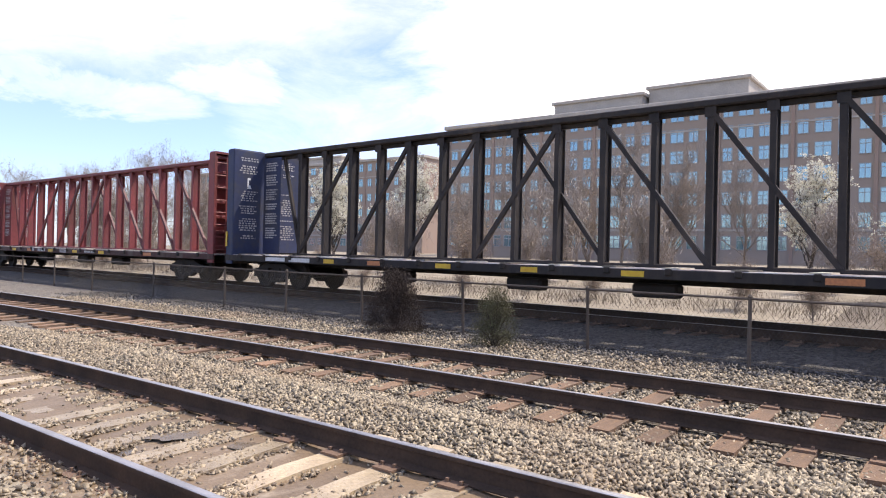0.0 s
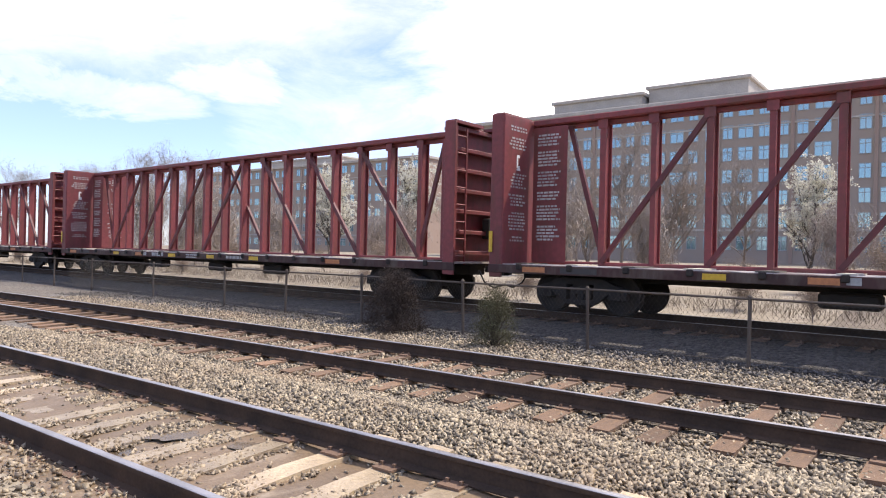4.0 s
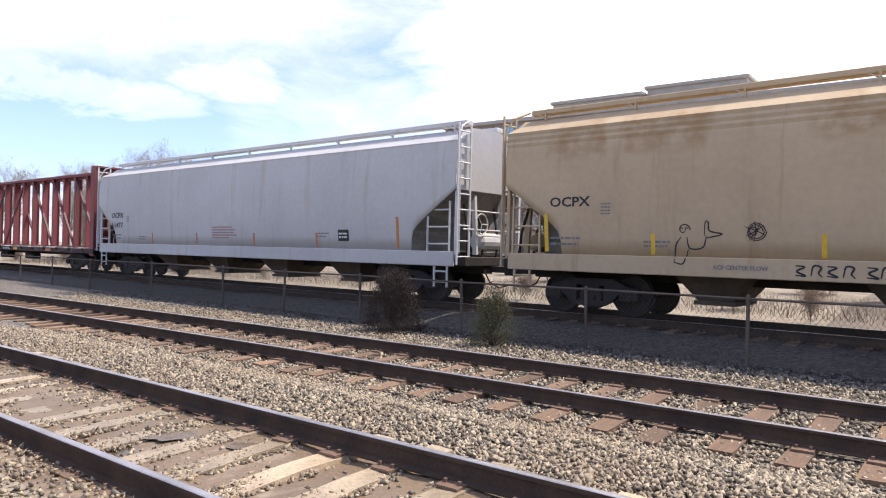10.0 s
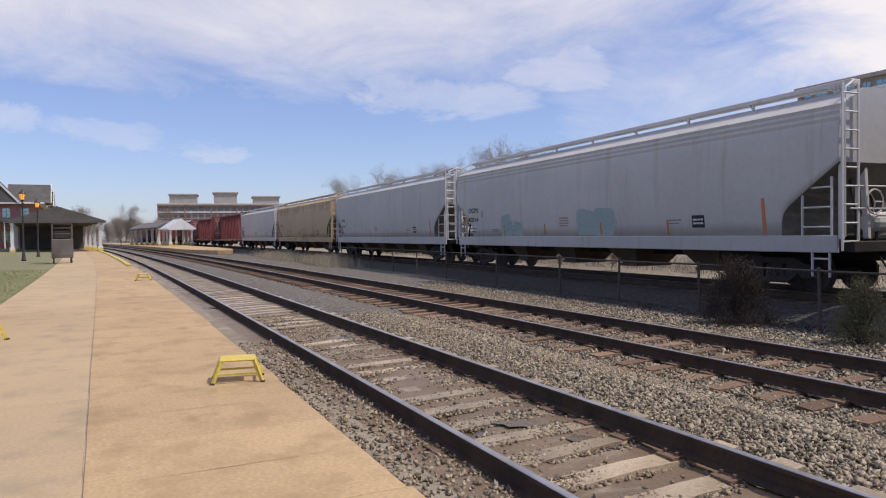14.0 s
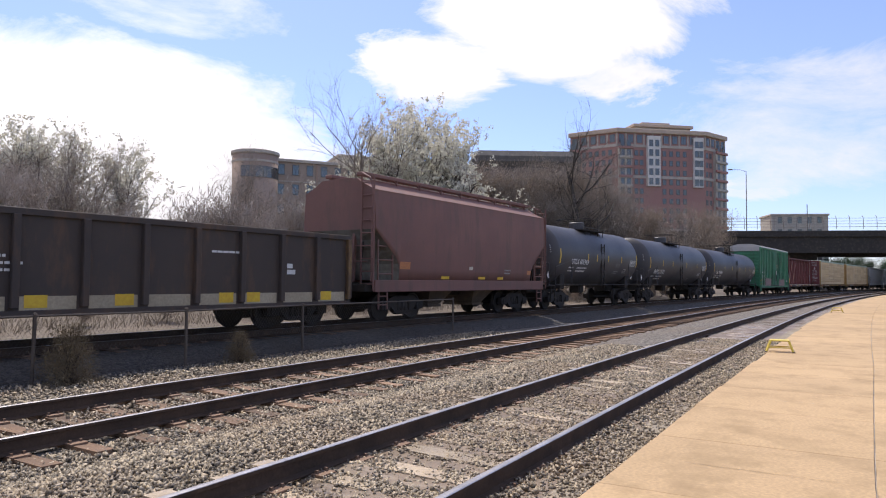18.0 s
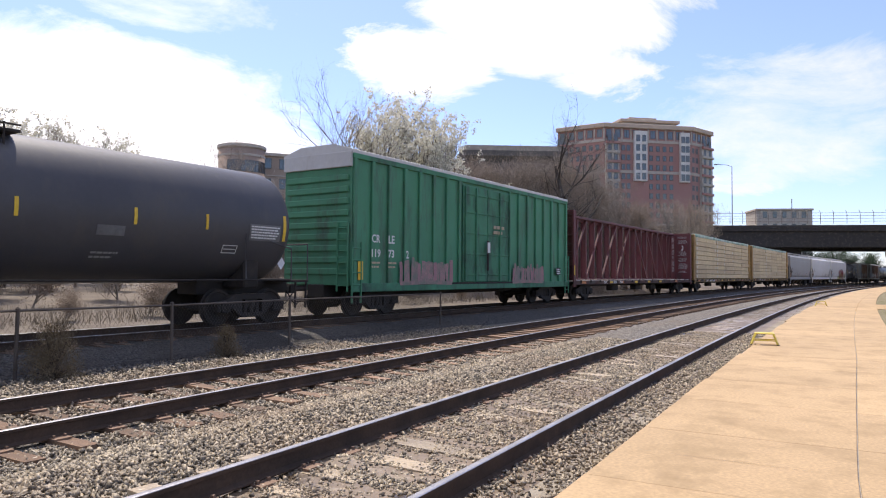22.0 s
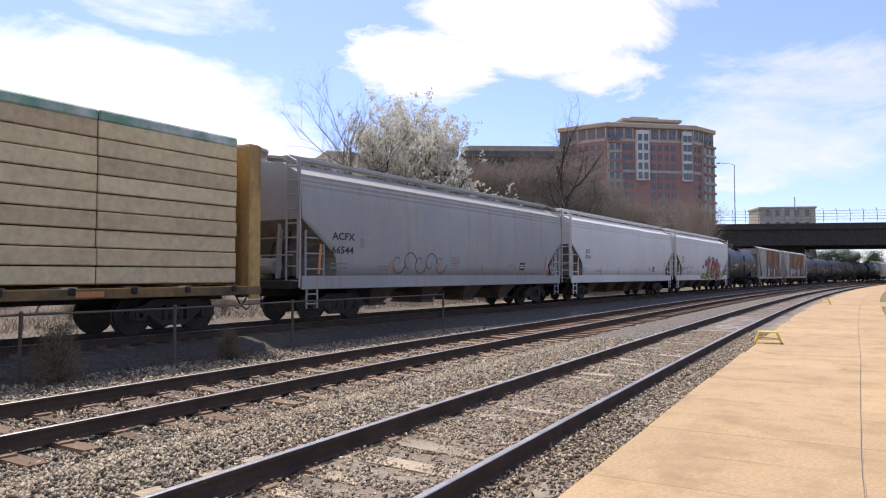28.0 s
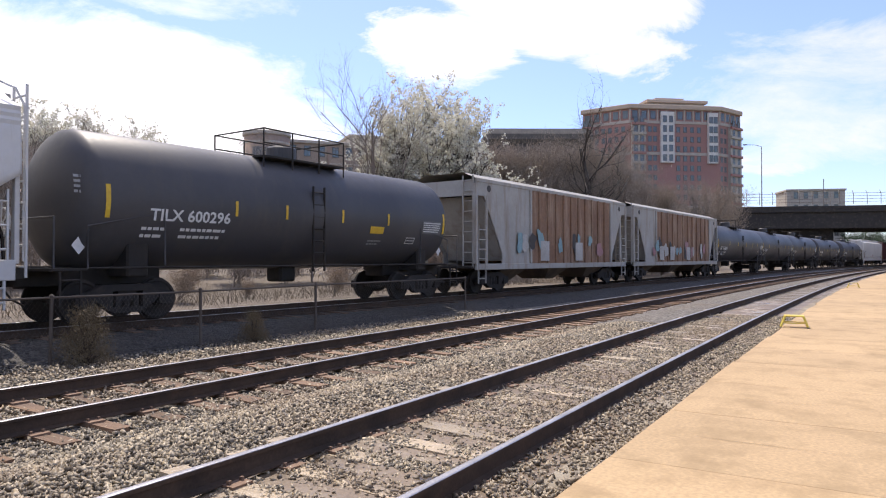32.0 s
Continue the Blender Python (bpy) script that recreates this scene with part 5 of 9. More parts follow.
def lumber_car(label):
    """Loaded centre-beam car: wrapped lumber packs between ochre bulkheads."""
    half, top = 11.65, 4.66
    car = centerbeam(label, P_OCHRE, P_OCHRE, MK, half, top, False)
    rng = random.Random(11)
    n, rows = 6, 9
    w = (2 * (half - 0.75)) / n
    h = (top - 0.12 - 1.14) / rows
    for y0, y1 in ((-1.38, -0.36), (0.36, 1.38)):
        for r in range(rows):
            for i in range(n):
                x0 = -(half - 0.75) + i * w
                z0 = 1.14 + r * h
                j = rng.uniform(-0.025, 0.025)
                part("lumber_pack", boxed(x0 + 0.012, x0 + w - 0.012, y0 + j, y1 + j, z0 + 0.022, z0 + h - 0.003, w=0.022), P_WRAP, car)
    for i in range(n):
        x0 = -(half - 0.75) + i * w
        part("top_wrap", boxed(x0 + 0.01, x0 + w - 0.01, -1.40, 1.40, top - 0.14, top + 0.06 + rng.uniform(0, 0.05), w=0.04), P_TARP, car, "green and white plastic over the top packs")
    spots = [(-(half - 0.75) + i * w - 0.9 + 0.1 * (r % 3), 0.34, r, 0.10, 0.27) for i in range(2, 5) for r in range(1, rows) if (i * 3 + r) % 2 == 0 or i == 3]
    spots += [(x, 0.42, r, 0.09, 0.30) for r in range(rows) for x in (-(half - 0.75) + 0.05, -(half - 0.75) + 2 * w - 0.10)]
    for x, wide, r, a, b in spots:
        part("pack_label", boxed(x, x + wide, -1.414, -1.409, 1.14 + r * h + a, 1.14 + r * h + b, w=0), P_FADEDW, car)
    return car


# ---------------------------------------------------------------- train: covered hoppers
def bulge(z):
    """Half width of a smooth-sided hopper at height z."""
    return float(np.interp(z, [0.9, 1.30, 2.2, 3.2, 3.75, 4.05, 4.2], [1.46, 1.44, 1.53, 1.53, 1.50, 1.47, 1.45]))


def hopper_body(half, slope, paint, car, top=4.52, low=1.32, mid=2.90, ridged=True):
    """Loft of the body: upright end plates above, cut away below by the slope sheets."""
    bm = bmesh.new()
    end = half - 0.28
    cut = [(0.0, mid), (0.03, mid - 0.04), (0.30, 2.58), (0.60, 2.26), (0.84, 2.00), (0.94, 1.84), (0.985, 1.62), (1.0, low)]
    cut = [(d * slope, z) for d, z in cut]
    inner = 2 * (end - slope)
    stations_ = [(-end + d, z) for d, z in cut] + [(-end + slope + inner * i / 12, low) for i in range(1, 12)] + [(end - d, z) for d, z in reversed(cut)]
    zz = [0.0, 0.15, 0.35, 0.55, 0.75, 0.9, 1.0]
    # eave with two pressed ridges, then the bright sloping roof edge
    roof = [(1.49, 3.78), (1.505, 3.86), (1.48, 3.92), (1.495, 3.99), (1.47, 4.05), (1.485, 4.13), (1.30, 4.22), (1.10, 4.31), (0.90, 4.42), (0.76, top), (0.0, top + 0.04)]
    if not ridged:
        roof = [(1.495, 3.80), (1.49, 3.88), (1.485, 3.96), (1.48, 4.03), (1.475, 4.09), (1.485, 4.13)] + roof[6:]
    rows = []
    for x, zb in stations_:
        right = [(bulge(zb + (3.74 - zb) * f), zb + (3.74 - zb) * f) for f in zz] + roof
        ring = [(-y, z) for y, z in right] + [(y, z) for y, z in reversed(right[:-1])]
        rows.append([bm.verts.new((x, y, z)) for y, z in ring])
    n = len(rows[0])
    side = len(zz) - 1
    for a, b in zip(rows, rows[1:]):
        for i in range(n):
            j = (i + 1) % n
            f = bm.faces.new((a[i], b[i], b[j], a[j]))
            f.smooth = i < side or n - 2 - side < i < n - 1
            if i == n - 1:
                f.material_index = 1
    bm.faces.new(rows[0])
    bm.faces.new(list(reversed(rows[-1])))
    for s in (-1, 1):                                    # folded sheets that narrow the hopper towards each end
        fold = bmesh.new()
        prev = None
        for d, z in cut:
            row = [fold.verts.new((s * (end - d + a), y, z)) for y, a in ((-bulge(z) + 0.012, 0.0), (-0.62, 0.63 * d), (0.62, 0.63 * d), (bulge(z) - 0.012, 0.0))]
            if prev:
                for i in range(3):
                    fold.faces.new((prev[i], prev[i + 1], row[i + 1], row[i]))
            prev = row
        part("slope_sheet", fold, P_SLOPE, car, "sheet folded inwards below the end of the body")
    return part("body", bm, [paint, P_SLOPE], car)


def smooth_hopper(label, paint, name="covered_hopper", half=9.95, bays=4, trim=None, reflect=P_ORNG, slope=1.5, ridged=True, spots=(-8.8, -5.2, -2.1, 1.3, 4.4, 7.7)):
    car = thing(name, Matrix(), label, "freight car")
    # on grey cars the whiter trim colour stands for sunlight on end fittings
    trim = trim or (P_WHITE if paint == P_GREY else paint)
    hopper_body(half, slope, paint, car, ridged=ridged)
    for y in (-1.45, 1.45):
        bm = bmesh.new()
        box(bm, -half + 0.35, half - 0.35, y - 0.04, y + 0.04, 0.95, 1.33)
        part("side_sill", bevel(bm, 0.015), paint, car)
    for s in (-1, 1):
        part("end_sill", boxed(min(s * (half - 0.42), s * (half - 0.1)), max(s * (half - 0.42), s * (half - 0.1)), -1.30, 1.30, 0.96, 1.20, w=0.02), P_UNDER, car)
        part("end_platform", boxed(min(s * (half - 2.2), s * (half - 0.4)), max(s * (half - 2.2), s * (half - 0.4)), -1.3, 1.3, 1.18, 1.24, w=0), P_UNDER, car)
        ladder(car, s * (half - 0.20), -1.28, 1.0, 4.55, 0.5, "y", trim, 9)
        ladder(car, s * (half - 0.85), -1.47, 1.3, 2.6, 0.72, "x", trim, 3)
        ladder(car, s * (half - 0.75), -1.47, 0.42, 0.95, 0.42, "x", trim, 2, "step")
        hand_rail(car, [(s * (half - 0.2), -1.45, 1.3), (s * (half - 0.2), -1.47, 4.15), (s * (half - 0.3), -1.3, 4.5), (s * (half - 0.45), -0.8, 4.72)], trim, 0.028)
        hand_rail(car, [(s * (half - 0.35), -0.9, 1.2), (s * (half - 0.35), -0.9, 2.4), (s * (half - 0.35), 0.9, 2.4), (s * (half - 0.35), 0.9, 1.2)], trim, 0.022)
        bm = bmesh.new()
        lathe(bm, [(0.19, -0.55), (0.24, -0.45), (0.24, 0.45), (0.19, 0.55)], 14, "y", (s * (half - 0.42), 0.1, 1.60))
        part("air_tank", bm, trim, car)
        for y, z1 in ((-0.95, 2.6), (-0.3, 2.3), (0.35, 2.75)):
            hand_rail(car, [(s * (half - 0.3), y, 1.15), (s * (half - 0.34), y + 0.05, 1.8), (s * (half - 0.55), y + 0.12, z1)], P_UNDER, 0.035, "brake_pipe")
        hand_rail(car, [(s * (half - 0.18), -1.3, 1.9), (s * (half - 0.18), 1.3, 1.9)], trim, 0.02, "grab_iron")
        if s > 0:
            wheel = bmesh.new()
            ring = [(s * (half - 0.16), -0.55 + 0.27 * math.cos(k * math.tau / 14), 2.05 + 0.27 * math.sin(k * math.tau / 14)) for k in range(15)]
            rod(wheel, ring, 0.02, 5)
            for k in range(3):
                rod(wheel, [(s * (half - 0.16), -0.55, 2.05), ring[5 * k]], 0.014, 4)
            part("brake_wheel", wheel, trim, car)
        for y in (-1.40, 1.40):
            part("corner_post", boxed(min(s * (half - 0.36), s * (half - 0.27)), max(s * (half - 0.36), s * (half - 0.27)), y - 0.05, y + 0.05, 1.25, 3.0, w=0.01), trim, car)
        for y in (-0.6, 0.6):
            bm = bmesh.new()
            beam(bm, (s * (half - 0.3), y, 1.25), (s * (half - 0.4), y, 2.95), 0.09, 0.12)
            part("end_strut", bm, trim, car)
    pitch = (2 * half - 6.4) / bays
    for i in range(bays):
        x = -half + 3.2 + pitch * (i + 0.5)
        bm = bmesh.new()
        t = [bm.verts.new((x + a * 1.0, b * 1.25, 1.32)) for a, b in ((-1, -1), (1, -1), (1, 1), (-1, 1))]
        d = [bm.verts.new((x + a * 0.34, b * 0.62, 0.42)) for a, b in ((-1, -1), (1, -1), (1, 1), (-1, 1))]
        for k in range(4):
            bm.faces.new((t[k], t[(k + 1) % 4], d[(k + 1) % 4], d[k]))
        bm.faces.new(d)
        box(bm, x - 0.42, x + 0.42, -0.7, 0.7, 0.36, 0.44)
        part("outlet", bm, P_CHUTE, car, "dusty funnel-shaped outlet")
    part("centre_sill", boxed(-half + 0.3, half - 0.3, -0.2, 0.2, 0.75, 1.2, w=0.02), P_UNDER, car)
    for y in (-0.78, 0.78):
        part("roof_walk", boxed(-half + 0.5, half - 0.5, min(y * 0.68, y * 1.06), max(y * 0.68, y * 1.06), 4.64, 4.76, w=0.015), trim, car)
        for i in range(9):
            x = -half + 0.9 + (2 * half - 1.8) * i / 8
            bm = bmesh.new()
            beam(bm, (x, y * 1.04, 4.40), (x, y * 1.04, 4.70), 0.06, 0.04)
            beam(bm, (x - 0.3, y * 1.02, 4.72), (x, y * 1.04, 4.54), 0.04, 0.03)
            part("walk_bracket", bm, trim, car)
    for i in range(8):
        x = -half + 2.0 + (2 * half - 4.0) * i / 7
        bm = bmesh.new()
        lathe(bm, [(0.36, 4.50), (0.36, 4.58), (0.28, 4.62)], 16, "z", (x, 0, 0))
        part("hatch", bm, trim, car)
    if spots:
        strips(car, [x * half / 9.95 for x in spots[1:-1]], 1.36, 1.78, 0.085, reflect, bulge)
        strips(car, [x * half / 9.95 for x in (spots[0], spots[-1])], 1.38, 2.22, 0.10, reflect, bulge)
    running_gear(car, half - 2.3, half - 0.2)
    return car


def trough_hopper(label):
    """Short two-bay hopper with a trough along the roof."""
    car = smooth_hopper(label, P_BROWN, "covered_hopper", 6.2, 2, P_BROWN, P_REFL, 1.3, False, ())
    for x, z, w, h in ((-1.95, 1.37, 0.5, 0.10), (0.55, 1.37, 0.5, 0.10), (2.0, 1.37, 0.45, 0.10), (-4.35, 1.68, 0.55, 0.24), (4.45, 1.58, 0.32, 0.18)):
        bm = bmesh.new()
        box(bm, x - w / 2, x + w / 2, -0.002, 0.002, z, z + h)
        ob = part("reflector", bm, P_ORNG if h > 0.15 else P_REFL, car)
        wrap_to(ob.data, bulge)
    bars(car, 2.3, 1.72, [0.5, 0.5], 0.05, 0.07, P_FAINTW, bulge, 4)
    bars(car, -0.4, 1.72, [0.25], 0.12, 0.07, P_FADEDW, bulge, 5)
    part("roof_trough", boxed(-4.7, 4.7, -0.35, 0.35, 4.50, 4.66, w=0.02), P_BROWN, car)
    return car


def ribbed_hopper(label, half, seed, grey=4.2):
    """Flat-sided hopper with outside ribs, pale ends and rust-brown middle."""
    car = thing("covered_hopper", Matrix(), label, "freight car")
    top, low = 4.45, 1.15
    end = half - 0.45
    for y in (-1.42, 1.42):
        for x0, x1, m in ((-end + grey, end - 2.2, P_RUSTR), (-end + 1.9, -end + grey, P_CHALKY), (end - 2.2, end - 1.9, P_CHALKY)):
            part("side_sheet", boxed(x0, x1, y - 0.02, y + 0.02, low, top - 0.2, w=0), m, car)
        for s in (-1, 1):
            bm = bmesh.new()
            pts = [(end, top - 0.2), (end, top - 0.75), (end - 0.55, top - 0.75), (end - 1.9, 1.55), (end - 1.9, top - 0.2)]
            for yy in (y - 0.02, y + 0.02):
                bm.faces.new([bm.verts.new((s * x, yy, z)) for x, z in pts])
            part("side_gusset", bm, P_CHALKY, car)
            bm = bmesh.new()
            beam(bm, (s * end, y, low), (s * end, y, top - 0.3), 0.12, 0.12)
            beam(bm, (s * (end - 0.75), y, low), (s * (end - 0.75), y, top - 0.7), 0.07, 0.09)
            part("corner_post", bm, P_CHALKY, car)
        part("side_sill", boxed(-end, end, y - 0.05, y + 0.05, 0.92, low, w=0.012), P_CHALKY, car)
        part("top_rail", boxed(-end, end, y - 0.05, y + 0.05, top - 0.24, top - 0.1, w=0.012), P_CHALKY, car)
        n = 12
        for i in range(n):
            x = -end + grey + (2 * end - grey - 2.2) * i / (n - 1)
            part("rib", boxed(x - 0.07, x + 0.07, min(y, y * 1.06), max(y, y * 1.06), low, top - 0.22, w=0.015), P_RUSTR if 0 < i < n - 1 else P_CHALKY, car)
    for s in (-1, 1):
        bm = bmesh.new()
        bm.faces.new([bm.verts.new(p) for p in ((s * (end - 0.5), -1.4, top - 0.75), (s * (end - 0.5), 1.4, top - 0.75), (s * (end - 2.3), 1.4, 1.25), (s * (end - 2.3), -1.4, 1.25))])
        part("slope_sheet", bm, P_CHALKY, car)
        bm = bmesh.new()
        bm.faces.new([bm.verts.new(p) for p in ((s * (end - 0.02), -1.4, top - 0.75), (s * (end - 0.02), 1.4, top - 0.75), (s * (end - 0.02), 1.4, top - 0.15), (s * (end - 0.02), -1.4, top - 0.15))])
        part("end_sheet", bm, P_CHALKY, car)
        ladder(car, s * (end + 0.03), -1.1, 1.0, top, 0.45, "y", P_CHALKY, 9)
        ladder(car, s * (end - 0.38), -1.46, 0.42, 2.6, 0.5, "x", P_CHALKY, 6)
        part("end_platform", boxed(min(s * (end - 2.2), s * (end + 0.2)), max(s * (end - 2.2), s * (end + 0.2)), -1.35, 1.35, 0.98, 1.06, w=0), P_UNDER, car)
        bm = bmesh.new()
        lathe(bm, [(0.13, -1.450), (0.13, -1.441)], 14, "y", (s * (end - 0.9), 0, top - 0.45))
        part("round_mark", bm, P_DULL, car)
    bm = bmesh.new()
    sweep(bm, [-end, end], [(-1.44, top - 0.12), (-0.9, top + 0.12), (0.9, top + 0.12), (1.44, top - 0.12)], lambda x: 0)
    part("roof", bm, P_CHALKY, car)
    for i in range(3):
        x = -end + 3.4 + (2 * end - 6.8) * i / 2
        bm = bmesh.new()
        t = [bm.verts.new((x + a * 1.3, b * 1.3, 1.1)) for a, b in ((-1, -1), (1, -1), (1, 1), (-1, 1))]
        d = [bm.verts.new((x + a * 0.4, b * 0.6, 0.42)) for a, b in ((-1, -1), (1, -1), (1, 1), (-1, 1))]
        for k in range(4):
            bm.faces.new((t[k], t[(k + 1) % 4], d[(k + 1) % 4], d[k]))
        bm.faces.new(d)
        part("outlet", bm, P_CHUTE, car)
    running_gear(car, half - 2.3, half - 0.1)
    ff = lambda z: 1.51

    def art(bm):
        rng = random.Random(seed)
        x = -end + 3.2
        while x < end - 3.0:
            if rng.random() < 0.75:
                blob(bm, x, 1.7 + rng.uniform(0, 0.5), rng.uniform(0.15, 0.4), rng.uniform(0.2, 0.5), 0.7, rng.uniform(-0.4, 0.4), rng.randrange(4), rng.uniform(0.0, 0.006), rng, 0.25)
            x += rng.uniform(0.35, 0.8)
    spray(car, art, [G_TEAL, G_FADE, P_DULL, G_ROSE], ff, "faded blue, white and black spray paint")
    for x in ((-end + 5.0, -end + 8.5) if seed % 2 else (-end + 4.2, -end + 6.2, -end + 9.6)):
        part("white_patch", boxed(x, x + 0.8, -1.52, -1.512, 1.25, 2.1, w=0), G_FADE, car)
    return car


# ---------------------------------------------------------------- train: tank cars, gondola, box car
TANK_R, TANK_Z = 1.52, 2.60


def tank_side(z):
    return math.sqrt(max(0.02, TANK_R ** 2 - (z - TANK_Z) ** 2))


def tank_car(label, half, mark="", number="", paint=P_BLACK, tall=True, at=2.25, low=2.16, marks=(-0.38, -0.16, 0.13, 0.41)):
    car = thing("tank_car", Matrix(), label, "freight car")
    L = half - 0.65
    bm = bmesh.new()
    prof = [(0.02, -L)]
    for k in range(1, 9):
        a = k / 8 * math.pi / 2
        prof.append((TANK_R * math.sin(a), -L + 0.62 * (1 - math.cos(a))))
    prof += [(TANK_R * 0.999, x) for x in (-L * 0.5, -1.2)] + [(TANK_R * 1.004, -1.15), (TANK_R * 1.004, 1.15)] + [(TANK_R * 0.999, x) for x in (1.2, L * 0.5)]
    prof += [(r, -h) for r, h in reversed(prof[:9])]
    lathe(bm, prof, 48, "x", (0, 0, TANK_Z))
    part("tank", bm, paint, car, smooth=True)
    for s in (-1, 1):
        x = s * (half - 2.15)
        for y in (-1, 1):
            part("saddle", boxed(x - 0.25, x + 0.25, min(y * 0.4, y * 1.2), max(y * 0.4, y * 1.2), 0.95, 1.8, w=0.04), P_UNDER, car)
        part("stub_sill", boxed(min(s * (half - 3.2), s * (half - 0.05)), max(s * (half - 3.2), s * (half - 0.05)), -0.38, 0.38, 0.78, 1.18, w=0.02), P_UNDER, car)
        part("end_platform", boxed(min(s * (half - 0.95), s * (half - 0.25)), max(s * (half - 0.95), s * (half - 0.25)), -1.4, 1.4, 1.10, 1.16, w=0.01), P_UNDER, car)
        hand_rail(car, [(s * (half - 0.3), -1.4, 1.15), (s * (half - 0.3), -1.4, 2.15), (s * (half - 0.3), 1.4, 2.15), (s * (half - 0.3), 1.4, 1.15)], paint, 0.022)
        hand_rail(car, [(s * (half - 0.95), -1.42, 1.15), (s * (half - 0.95), -1.42, 2.0), (s * (half - 2.6), -1.48, 2.35), (s * (half - 2.6), -1.5, 1.2)], paint, 0.022)
        ladder(car, s * (half - 0.6), -1.44, 0.4, 1.1, 0.4, "x", P_UNDER, 2, "step")
    part("bottom_outlet", boxed(-0.3, 0.3, -0.3, 0.3, 0.7, 1.35, w=0.06), P_UNDER, car)
    # dome fittings and walkway
    top = TANK_Z + TANK_R
    bm = bmesh.new()
    lathe(bm, [(0.42, top - 0.1), (0.42, top + 0.34), (0.36, top + 0.40)], 20, "z")
    part("valve_housing", bm, paint, car)
    part("walkway", boxed(-1.5, 1.5, -1.0, -0.55, top - 0.12, top - 0.07, w=0), P_UNDER, car)
    part("walkway", boxed(-1.5, 1.5, 0.55, 1.0, top - 0.12, top - 0.07, w=0), P_UNDER, car)
    if tall:
        bm = bmesh.new()
        for y in (-1.0, 1.0):
            for x in (-1.5, -0.5, 0.5, 1.5):
                rod(bm, [(x, y, top - 0.4), (x, y, top + 0.62)], 0.022, 5)
            for z in (top + 0.25, top + 0.62):
                rod(bm, [(-1.5, y, z), (1.5, y, z)], 0.02, 5)
        for x in (-1.5, 1.5):
            rod(bm, [(x, -1.0, top + 0.62), (x, 1.0, top + 0.62)], 0.02, 5)
        tagged(part("walkway_railing", bm, P_UNDER, car), kind="stuff")
    else:
        bm = bmesh.new()
        for x in (-1.2, -0.5, 0.5, 1.2):
            rod(bm, [(x, -1.0, top - 0.4), (x, -1.0, top + 0.55 if abs(x) < 1 else top + 0.05)], 0.022, 5)
        rod(bm, [(-1.5, -1.0, top + 0.02), (1.5, -1.0, top + 0.02)], 0.022, 5)
        rod(bm, [(-0.5, -1.0, top + 0.55), (-0.5, 1.0, top + 0.55), (0.5, 1.0, top + 0.55), (0.5, -1.0, top + 0.55)], 0.02, 5)
        tagged(part("walkway_railing", bm, P_UNDER, car), kind="stuff")
    ladder(car, 0.0, -1.50, 1.0, 3.3, 0.42, "x", P_UNDER, 7)
    strips(car, [-L + 0.66, L - 0.66], 2.18, 2.86, 0.10, P_REFL, tank_side)
    strips(car, [f * half for f in marks], 2.36, 2.72, 0.075, P_REFL, tank_side)
    if mark:
        fitted(car, mark + " " + number.strip(), -half + at, low, 2.08, 0.27, P_TXTW, tank_side)
    else:
        bars(car, -half + at, low, [1.9], 0.2, 0.1, P_TXTW, tank_side, 3)
    for x, n in ((-half + at - 0.15, 0.55), (-half + at + 0.78, 1.2)):
        bars(car, x, low - 0.20, [n, n * 0.9], 0.065, 0.09, P_TXTW, tank_side, 4)
    bars(car, -L + 0.12, 2.98, [0.5, 0.4, 0.42, 0.36], 0.055, 0.05, P_FAINTW, lambda z: tank_side(z) * 0.80, 7)
    bars(car, half * 0.30, low - 0.30, [0.6, 0.5], 0.04, 0.05, P_FAINTW, tank_side, 6)
    bm = bmesh.new()
    for k in range(6):
        box(bm, L - 1.85, L - 0.80, -0.001, 0.001, 2.16 + 0.07 * k, 2.23 + 0.07 * k)
    wrap_to(tagged(part("data_plate", bm, P_PLATE, car, "grey stencilled data plate"), kind="stuff").data, tank_side)
    bars(car, L - 1.80, 2.50, [0.95, 0.9, 0.95, 0.9, 0.85], 0.035, 0.035, P_TXTW, lambda z: tank_side(z) + 0.004, 8)
    bm = bmesh.new()
    for xa, xb, za, zb in ((L - 2.6, L - 2.15, 1.82, 1.84), (L - 2.6, L - 2.15, 2.0, 2.02), (L - 2.6, L - 2.58, 1.82, 2.02), (L - 2.17, L - 2.15, 1.82, 2.02), (L - 2.56, L - 2.2, 1.91, 1.93)):
        box(bm, xa, xb, -0.001, 0.001, za, zb)
    wrap_to(part("framed_notice", bm, P_TXTW, car).data, tank_side)
    if mark:
        bm = bmesh.new()
        for k in range(3):
            box(bm, half * 0.30, half * 0.30 + 0.62, -0.002, 0.002, 2.10 + 0.07 * k, 2.17 + 0.07 * k)
        ob = part("warning_panel", bm, P_REFL if mark == "TILX" else P_PLATE, car, "small notice panel on the tank")
        wrap_to(ob.data, tank_side)
    for y in (-1.5, 1.5):                                # long rail between the end platforms
        hand_rail(car, [(-half + 0.95, y * 0.94, 1.16), (half - 0.95, y * 0.94, 1.16)], P_UNDER, 0.025)
    for x in (-L + 0.32, L - 0.30):
        bm = bmesh.new()
        vs = [bm.verts.new((x + a * 0.15, -1.03, 1.62 + b * 0.19)) for a, b in ((-1, 0), (0, -1), (1, 0), (0, 1))]
        bm.faces.new(vs)
        part("placard", bm, P_LABEL, car, "white diamond placard")
    running_gear(car, half - 2.0, half - 0.15)
    return car


P_GON = mat("brown_black_paint", (0.052, 0.040, 0.035), (0.068, 0.050, 0.040), 0.75, big=0.5, fine=9, bump=0.08, stain=(0.12, 0.07, 0.042), streak=(1.2, 1, 0.4), amount=0.32, speck=0.15)


